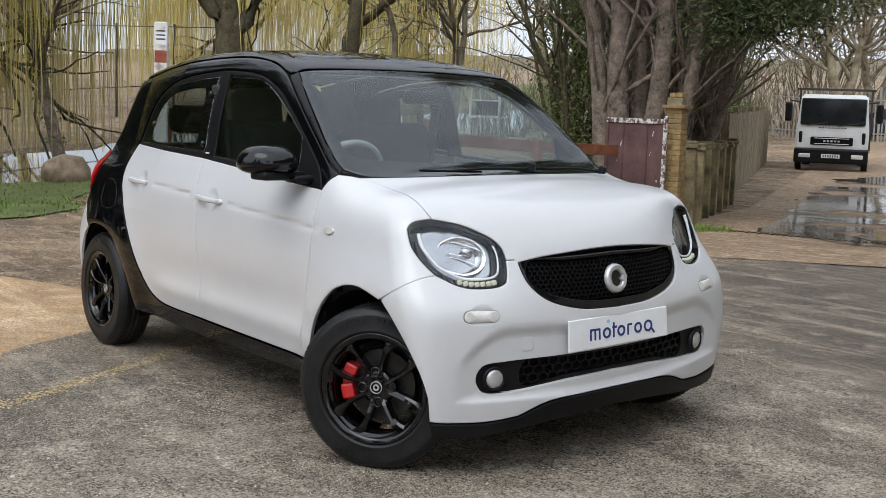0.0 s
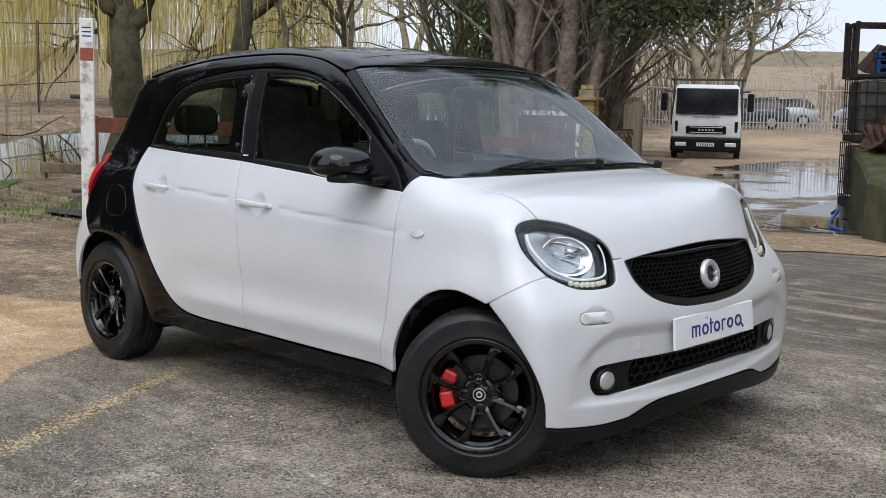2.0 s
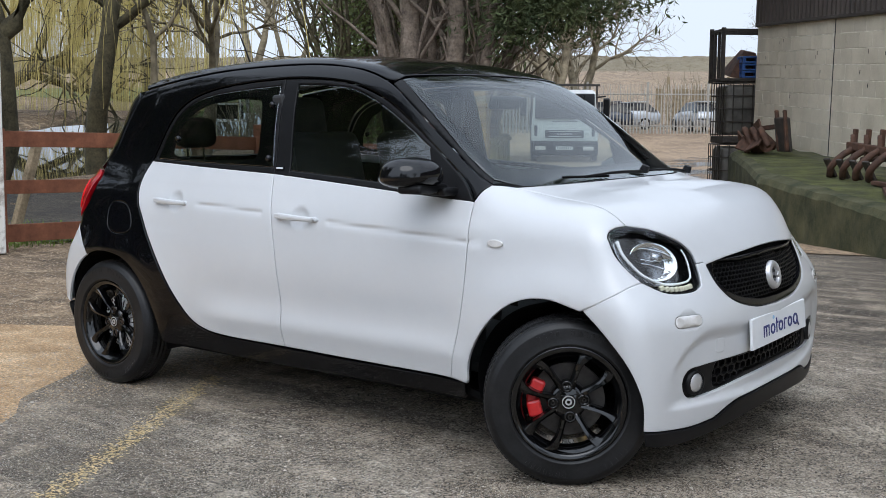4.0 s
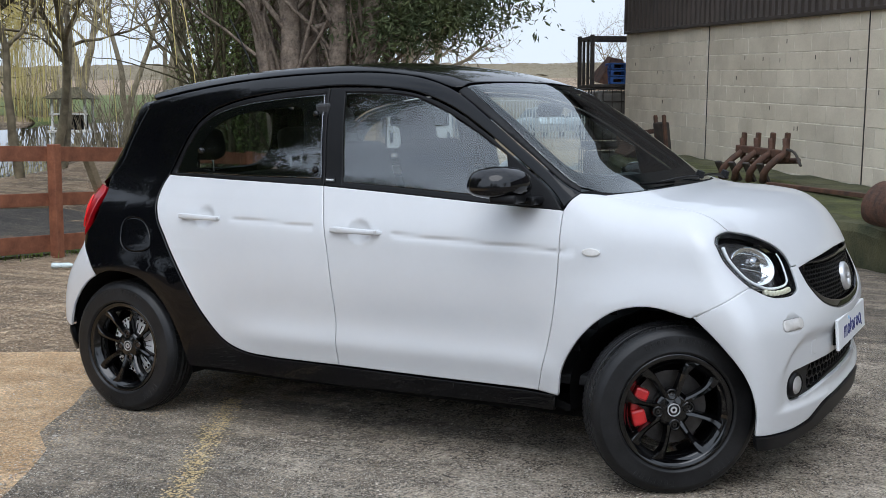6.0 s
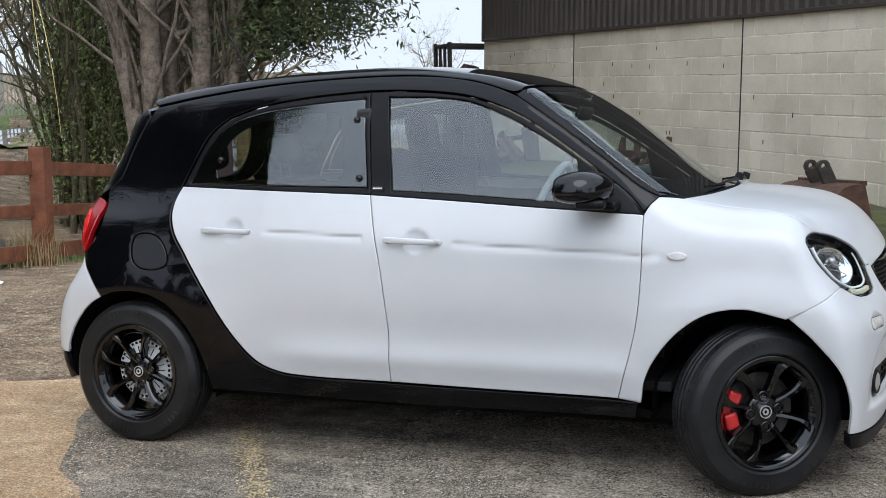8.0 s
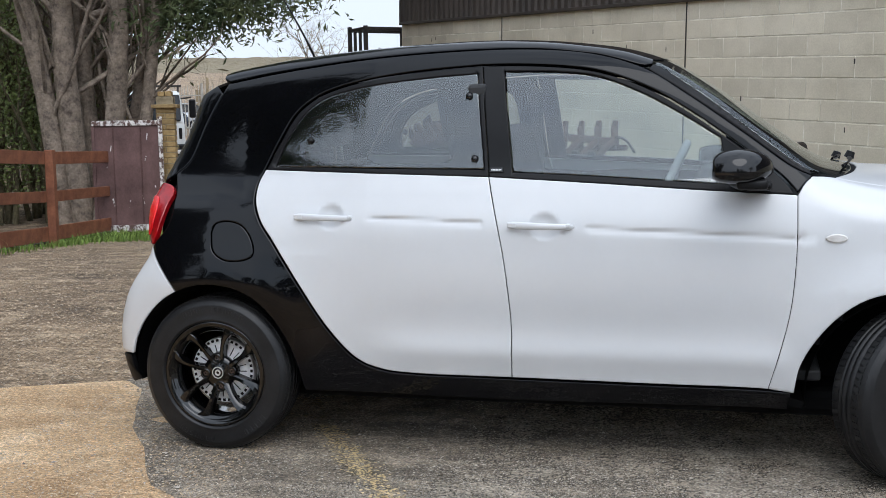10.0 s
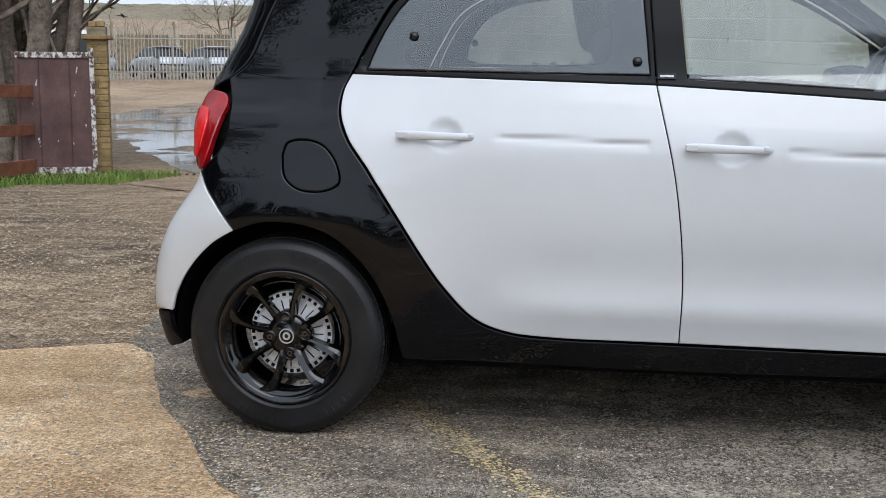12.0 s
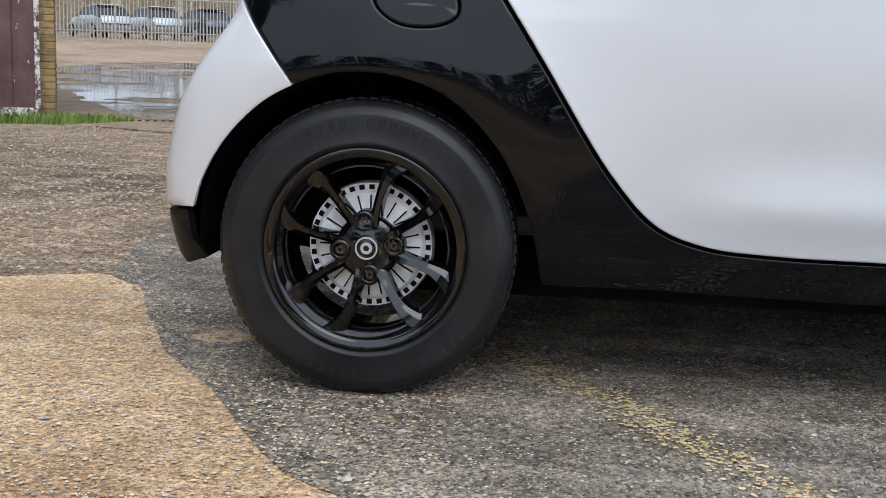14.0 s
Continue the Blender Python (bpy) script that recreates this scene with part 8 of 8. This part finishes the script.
def again(t, x, y, turn, size):
    return copy_thing(t, pose(x, y, float(ground_z(x, y)), 0, 0, turn)) if size == 1 else scaled_copy(t, x, y, turn, size)


def scaled_copy(t, x, y, turn, size):
    o = copy_thing(t, Matrix.Identity(4))
    o.matrix_basis = pose(x, y, float(ground_z(x, y)), 0, 0, turn) @ Matrix.Scale(size, 4)
    return o


# willows over the pond
stand(willow_tree("willow_tree", 31, 7.5, 0.30, "old leaning willow with yellow hanging withies at the pond", (0.02, -0.06), 420, (1.0, 3.0), 1), -12.3, 5.9, 20)
stand(willow_tree("willow_tree", 32, 8.5, 0.24, "bent willow trunk with yellow hanging withies on the bank", (-0.16, -0.10), 420, (1.5, 3.5)), -15.7, 10.55, 0)
w3 = stand(willow_tree("willow_tree", 33, 9.5, 0.32, "large weeping willow hanging over the water", (0.1, 0.0), 5200, (3.0, 7.0), 2, 1.25), -24.0, 2.5, 40)
for x, y, a, s in ((-36.5, 19.5, 200, 1.0), (-52.0, 6.0, 300, 1.2), (-28.0, -6.0, 250, 0.9)):
    again(w3, x, y, a, s)
iv, _, _ = bare_tree("ivy_clad_tree", 41, 7.0, 0.16, "slim tree wrapped in ivy by the pond", ivy=1500, ivy_top=3.6, bark=BARK)
stand(iv, -17.5, 5.2)
b1, _, _ = bare_tree("bare_tree", 42, 6.5, 0.10, "slim bare tree on the pond bank")
stand(b1, -15.1, 11.7)
b2, _, _ = bare_tree("bare_tree", 43, 7.5, 0.12, "bare winter tree with fine branches", forks=2)
stand(b2, -16.3, 13.8, 0, 0.9)
b3, _, _ = bare_tree("bare_tree", 44, 8.5, 0.26, "large bare spreading tree", forks=2, spec=dict(BARE, kids=(2, 2, 2), chance=0.6))
stand(b3, -24.5, 41.5, 0, 1.0)
for src, x, y, a, s in ((b1, -21.0, 22.2, 200, 1.0), (b2, -33.5, 25.5, 20, 0.9), (b2, -33.0, 33.0, 250, 1.2), (b3, -31.0, 40.0, 120, 1.1), (b3, -42.0, 46.0, 220, 1.3), (b2, -14.5, 70.0, 60, 1.0), (b2, -26.0, 72.0, 10, 0.9), (b1, -8.0, 74.0, 110, 1.0), (b3, -46.0, 60.0, 30, 1.2), (b3, -60.0, 44.0, 70, 1.4), (b3, -70.0, 20.0, 170, 1.5), (b3, -62.0, 58.0, 330, 1.4), (b3, -26.8, 47.6, 160, 1.0), (b2, -28.6, 46.6, 80, 1.1), (b2, -31.0, 50.0, 300, 1.2)):
    again(src, x, y, a, s)

# bushes of fine shoots on the banks
def thicket(name, seed, count, height, spread, label, material=TWIG):
    r = random.Random(seed)
    verts, faces, tips = [], [], []
    spec = dict(BARE, levels=1, kids=(1, 1), bare=(0.3, 0.3), seg=(0.3, 0.25))
    for _ in range(count):
        a = r.random() * 6.28
        q = r.random() ** 0.5 * spread * 0.5
        grow(r, verts, faces, (q * math.cos(a), q * math.sin(a), -0.1), (0.5 * math.cos(a) * r.random(), 0.5 * math.sin(a) * r.random(), 1), height * r.uniform(0.5, 1.1), 0.014, 1, spec, tips)
    t = thing(name, label, "shrub")
    mesh_part("crown", verts, faces, material, t)
    return t


sh = stand(thicket("shrub", 51, 90, 2.6, 1.6, "bare shrub of fine upright shoots"), -20.4, 19.4)
for x, y, a, s in ((-24.8, 25.0, 200, 1.3), (-35.0, 30.0, 30, 1.3), (-32.0, 45.0, 10, 1.2), (-20.0, 66.0, 10, 1.6), (-9.0, 68.0, 90, 1.7), (-30.0, 66.0, 40, 1.5), (-38.0, 60.0, 140, 1.6), (-30.5, 48.5, 100, 2.5), (-35.0, 44.0, 300, 2.6), (-28.5, 39.0, 250, 1.9)):
    again(sh, x, y, a, s)


# the big conifer by the gate, its limbs and dark sprays
def conifer(seed, side=None, low=2.3, tall=1.0, boughs=()):
    r = random.Random(seed)
    t = thing("conifer_tree", "old many-stemmed conifer with rough bark and dark green sprays", "tree")
    verts, faces, tips = [], [], []
    spec = dict(BARE, seg=(0.35, 0.35, 0.3), bend=(0.05, 0.12, 0.16), lift=(0.03, 0.05, 0.0), levels=2, bare=(0.10, 0.25), kids=(2, 1), chance=0.62, keep=1.0, ratio=(0.15, 0.28), thin=0.62, slim=(0.16, 0.30))
    for x, y, lx, ly, h, rad in ((0.0, 0.0, 0.02, 0.0, 8.5, 0.19), (0.26, 0.02, 0.06, 0.04, 8.5, 0.17), (-0.26, -0.12, -0.03, 0.0, 8.0, 0.16), (0.48, 0.25, 0.20, 0.16, 7.0, 0.11), (-0.1, 0.35, 0.03, 0.12, 8.0, 0.15), (0.30, 0.45, 0.14, 0.2, 7.5, 0.11)):
        grow(r, verts, faces, (x, y, -0.2), (lx, ly, 1), h * tall, rad, 0, spec, tips)
    places = []
    for x, y, z, wx, wy, wz, reach in boughs:
        grow(r, verts, faces, (x, y, z), (wx, wy, wz), reach, 0.055, 1, dict(spec, lift=(0.0, 0.0, -0.02), bend=(0.05, 0.07, 0.16)), tips)
        way = Vector((wx, wy, wz)).normalized() * reach
        for _ in range(3000):
            u = 0.30 + 0.72 * r.random() ** 0.8
            places.append(Vector((x, y, z)) + way * u + Vector((r.gauss(0, 0.30), r.gauss(0, 0.30), r.gauss(-0.05, 0.17) - 0.25 * r.random() * (1 - u))))
    mesh_part("trunk", verts, faces, BARK, t, "grey-brown furrowed stems", smooth=True)
    for p, d, l in tips:
        if l >= 1 and p.z > low and (side is None or p.x * side[0] + p.y * side[1] > 0.9 - 0.25 * max(0, p.z - 5)):
            for _ in range(120):
                places.append(p - d * r.random() * 0.8 + Vector((r.gauss(0, 0.26), r.gauss(0, 0.26), r.gauss(0, 0.22))))
    r.shuffle(places)
    leaves(t, "foliage", places[:84000], 0.13, 0.046, NEEDLES, r, 0.5, 2.6)
    return t


stand(conifer(61, (0.72, 0.70), 3.1, 1.45, ((0.0, 0.0, 7.6, 0.9, 0.30, 0.10, 3.6), (0.1, 0.1, 8.6, 0.85, 0.45, 0.12, 4.2), (0.1, 0.0, 9.6, 0.95, 0.15, 0.15, 3.8), (0.0, 0.2, 10.2, 0.7, 0.7, 0.15, 4.2), (0.0, 0.1, 10.9, 0.9, 0.35, 0.2, 4.0), (0.0, 0.0, 11.6, 0.6, 0.1, 0.6, 3.0), (0.2, 0.1, 3.1, 0.80, 0.50, 0.10, 2.6), (0.3, 0.3, 3.7, 0.62, 0.75, 0.12, 3.2), (0.2, 0.0, 4.3, 0.92, 0.30, 0.16, 3.4), (0.1, 0.4, 4.6, 0.45, 0.85, 0.2, 3.2), (0.0, -0.1, 5.0, 0.7, -0.5, 0.3, 2.4))), -7.35, 10.60)
behind = stand(conifer(67, (0.72, 0.70), 4.6, 1.2), -8.6, 12.6, 25)
again(behind, -10.7, 15.3, -30, 0.95)
# ivy-covered hedge behind the low wall
def hedge(seed, a, b, height, count, label, low=0.35):
    r = random.Random(seed)
    t = thing("hedge", label, "hedge", kind="stuff")
    verts, faces, tips = [], [], []
    a, b = Vector(a), Vector(b)
    spec = dict(BARE, levels=1, kids=(1, 1), bare=(0.3, 0.3))
    for k in range(26):
        p = a.lerp(b, k / 25) + Vector((r.gauss(0, 0.2), r.gauss(0, 0.2)))
        grow(r, verts, faces, (p.x, p.y, float(ground_z(p.x, p.y)) - 0.1), (r.gauss(0, 0.1), r.gauss(0, 0.1), 1), height * r.uniform(0.7, 1.0), 0.05, 0, spec, tips)
    mesh_part("trunk", verts, faces, BARK_DARK, t)
    places = []
    for _ in range(count):
        u = r.random()
        p = a.lerp(b, u)
        h = height * (low + (1 - low) * r.random()) * (0.75 + 0.35 * noise.noise((u * 7, 0, seed)))
        places.append(Vector((p.x + r.gauss(0, 0.38), p.y + r.gauss(0, 0.38), float(ground_z(p.x, p.y)) + max(0.15, h))))
    leaves(t, "ivy", places, 0.10, 0.055, IVY, r, 0.3, 1.1)
    return t


hedge(75, (-9.1, 11.3), (-10.8, 12.8), 5.8, 9000, "dark ivy-clad stems beside the old conifer", 0.10)
hedge(71, (-8.3, 11.6), (-10.9, 15.6), 3.4, 5000, "loose ivy hedge behind the low wall", 0.42)
hedge(73, (-11.2, 15.8), (-19.6, 27.8), 5.4, 40000, "tall overgrown hedge along the drive", 0.28)
# dark evergreens across the drive, mirrored in the car's paint and glass
r = random.Random(77)
screen_trees = thing("evergreen_screen", "tall dark evergreen screen across the drive", "hedge", kind="stuff")
verts, faces, tips, places = [], [], [], []
for k in range(22):
    u = k / 21
    px, py, ph = -17 + 36 * u + r.gauss(0, 0.5), -15.5 - 4.5 * u + r.gauss(0, 0.6), r.uniform(3.0, 5.4)
    grow(r, verts, faces, (px, py, -0.1), (r.gauss(0, 0.05), r.gauss(0, 0.05), 1), ph * 0.95, 0.11, 0, dict(BARE, levels=1, kids=(1, 1), bare=(0.3, 0.3)), tips)
    for _ in range(1500):
        h = ph * (0.08 + 0.92 * r.random())
        wide = 1.25 * (1.05 - h / ph) + 0.12
        a = r.random() * 6.28
        places.append(Vector((px + wide * r.random() ** 0.5 * math.cos(a), py + wide * r.random() ** 0.5 * math.sin(a), h)))
mesh_part("trunk", verts, faces, BARK_DARK, screen_trees)
leaves(screen_trees, "foliage", places, 0.16, 0.13, NEEDLES, r, 0.5, 1.7)
ivy_oak, _, _ = bare_tree("ivy_clad_tree", 45, 8.0, 0.16, "group of slim stems thickly wrapped in dark ivy", forks=4, ivy=9000, ivy_top=7.0, bark=BARK)
stand(ivy_oak, -16.6, 20.6)

# far woods on the hill: one uneven canopy
r = random.Random(81)
verts, faces = [], []
rows_s, rows_w = 44, 360
for i in range(rows_s):
    for k in range(rows_w):
        q, w = 290 + 150 * i / (rows_s - 1) + r.gauss(0, 0.8), -1 + 2 * (k + r.uniform(-0.3, 0.3)) / (rows_w - 1)
        x, y = -0.45 * q + 0.89 * w * q * 0.9, 0.89 * q + 0.45 * w * q * 0.9
        rise = min(1.0, i / 6)
        tops = 2.0 + 1.4 * noise.noise((x * 0.02, y * 0.02, 3)) + 0.8 * noise.noise((x * 0.11, y * 0.11, 5)) + r.uniform(-0.5, 0.5)
        verts.append((x, y, float(ground_z(x, y)) - 0.5 + rise * tops))
for i in range(rows_s - 1):
    for k in range(rows_w - 1):
        a = i * rows_w + k
        faces.append((a, a + 1, a + rows_w + 1, a + rows_w))
tagged(mesh_part("far_woods", verts, faces, HILL, None, "brown winter woods on the far hillside"), kind="stuff")

# ---- things at the pond ----
bo = bmesh.new()
bmesh.ops.create_icosphere(bo, subdivisions=4, radius=1.0)
for v in bo.verts:
    k = 1 + 0.16 * noise.noise(v.co * 1.6) + 0.05 * noise.noise(v.co * 5)
    v.co = Vector((v.co.x * 0.44 * k, v.co.y * 0.34 * k, max(-0.2, v.co.z * 0.36 * k)))
tagged(part("boulder", bo, STONE, None, "rounded tan boulder at the water's edge", smooth=True, m=pose(-14.7, 4.25, float(ground_z(-14.7, 4.25)) + 0.10, 0, 0, 60)), category="boulder")
hut = thing("bird_hut", "small white-posted open hut with a twig roof standing in the pond", "hut", pose(-23.8, 21.3, float(water_z(-23.8, 21.3)) - 0.25, 0, 0, 30) @ Matrix.Scale(0.58, 4))
for x in (-0.85, 0.85):
    for y in (-0.7, 0.7):
        part("post", block(0.12, 0.12, 2.7, 0.01, (x, y, 1.35)), POST_WHITE, hut)
part("deck", block(2.1, 1.8, 0.14, 0.02, (0, 0, 1.0)), POST_WHITE, hut)
part("rail", block(2.0, 0.08, 0.10, 0.01, (0, -0.72, 1.9)), POST_WHITE, hut)
part("hutch", block(1.3, 1.0, 0.8, 0.03, (0, 0.1, 1.5)), BLACK_MATT, hut)
roof_bm = bmesh.new()
bmesh.ops.create_cone(roof_bm, cap_ends=True, segments=4, radius1=1.75, radius2=0.5, depth=0.6)
bmesh.ops.transform(roof_bm, matrix=pose(0, 0, 3.0, 0, 0, 45), verts=roof_bm.verts)
part("roof", roof_bm, BARK_DARK, hut)
# mesh fence posts beyond the pond
mesh_fence = thing("mesh_fence", "dark steel posts and wires beyond the pond", "fence", kind="structure")
for k in range(9):
    p = Vector((-27.0, -3.0)).lerp(Vector((-36.0, 18.0)), k / 8)
    z = float(ground_z(*p))
    part("fence_post", rod((p.x, p.y, z - 0.9), (p.x, p.y, z + 3.2), 0.05, segments=8), IRON, mesh_fence)
    if k < 8:
        q = Vector((-27.0, -3.0)).lerp(Vector((-36.0, 18.0)), (k + 1) / 8)
        for h in (1.0, 3.1):
            part("wire", rod((p.x, p.y, z + h), (q.x, q.y, float(ground_z(*q)) + h), 0.018, segments=5), IRON, mesh_fence)
far_shed = thing("garden_shed", "pale low building beyond the trees", "shed", pose(-66.0, 4.0, 0.8, 0, 0, 70))
part("walls", block(14.0, 5.0, 2.6, 0.02, (0, 0, 1.3)), POST_WHITE, far_shed)
part("roof", block(14.6, 5.8, 0.3, 0.05, (0, 0, 2.75), (4, 0, 0)), CLADDING, far_shed)
for x in (-4.5, 0.0, 4.5):
    part("window", block(1.6, 0.1, 1.0, 0.02, (x, -2.5, 1.5)), CAR_GLASS, far_shed)

# trees across the yard, behind the camera
dark = conifer(64, None, 0.6)
pine = conifer(66, None, 4.6, 1.65)
stand(pine, -9.4, -10.2, 0, 1.0)
again(pine, -13.2, -12.6, 140, 1.1)
stand(dark, -9.5, -5.6, 0, 1.1)
for x, y, a, q in ((-11.5, -3.0, 200, 1.05), (-12.5, -7.5, 100, 1.15), (-15.0, -4.5, 20, 1.0), (-10.8, -8.4, 250, 1.1), (-11.5, -11.5, 130, 1.3), (6.5, -21.0, 40, 1.0), (12.0, -23.0, 300, 1.1)):
    again(dark, x, y, a, q)
for src, x, y, a, q in ((b3, -11.5, -19.5, 10, 0.8), (b3, -3.5, -26.0, 130, 0.7), (b2, 1.5, -27.0, 60, 0.8), (b3, 20.0, -14.0, 230, 1.0)):
    again(src, x, y, a, q)
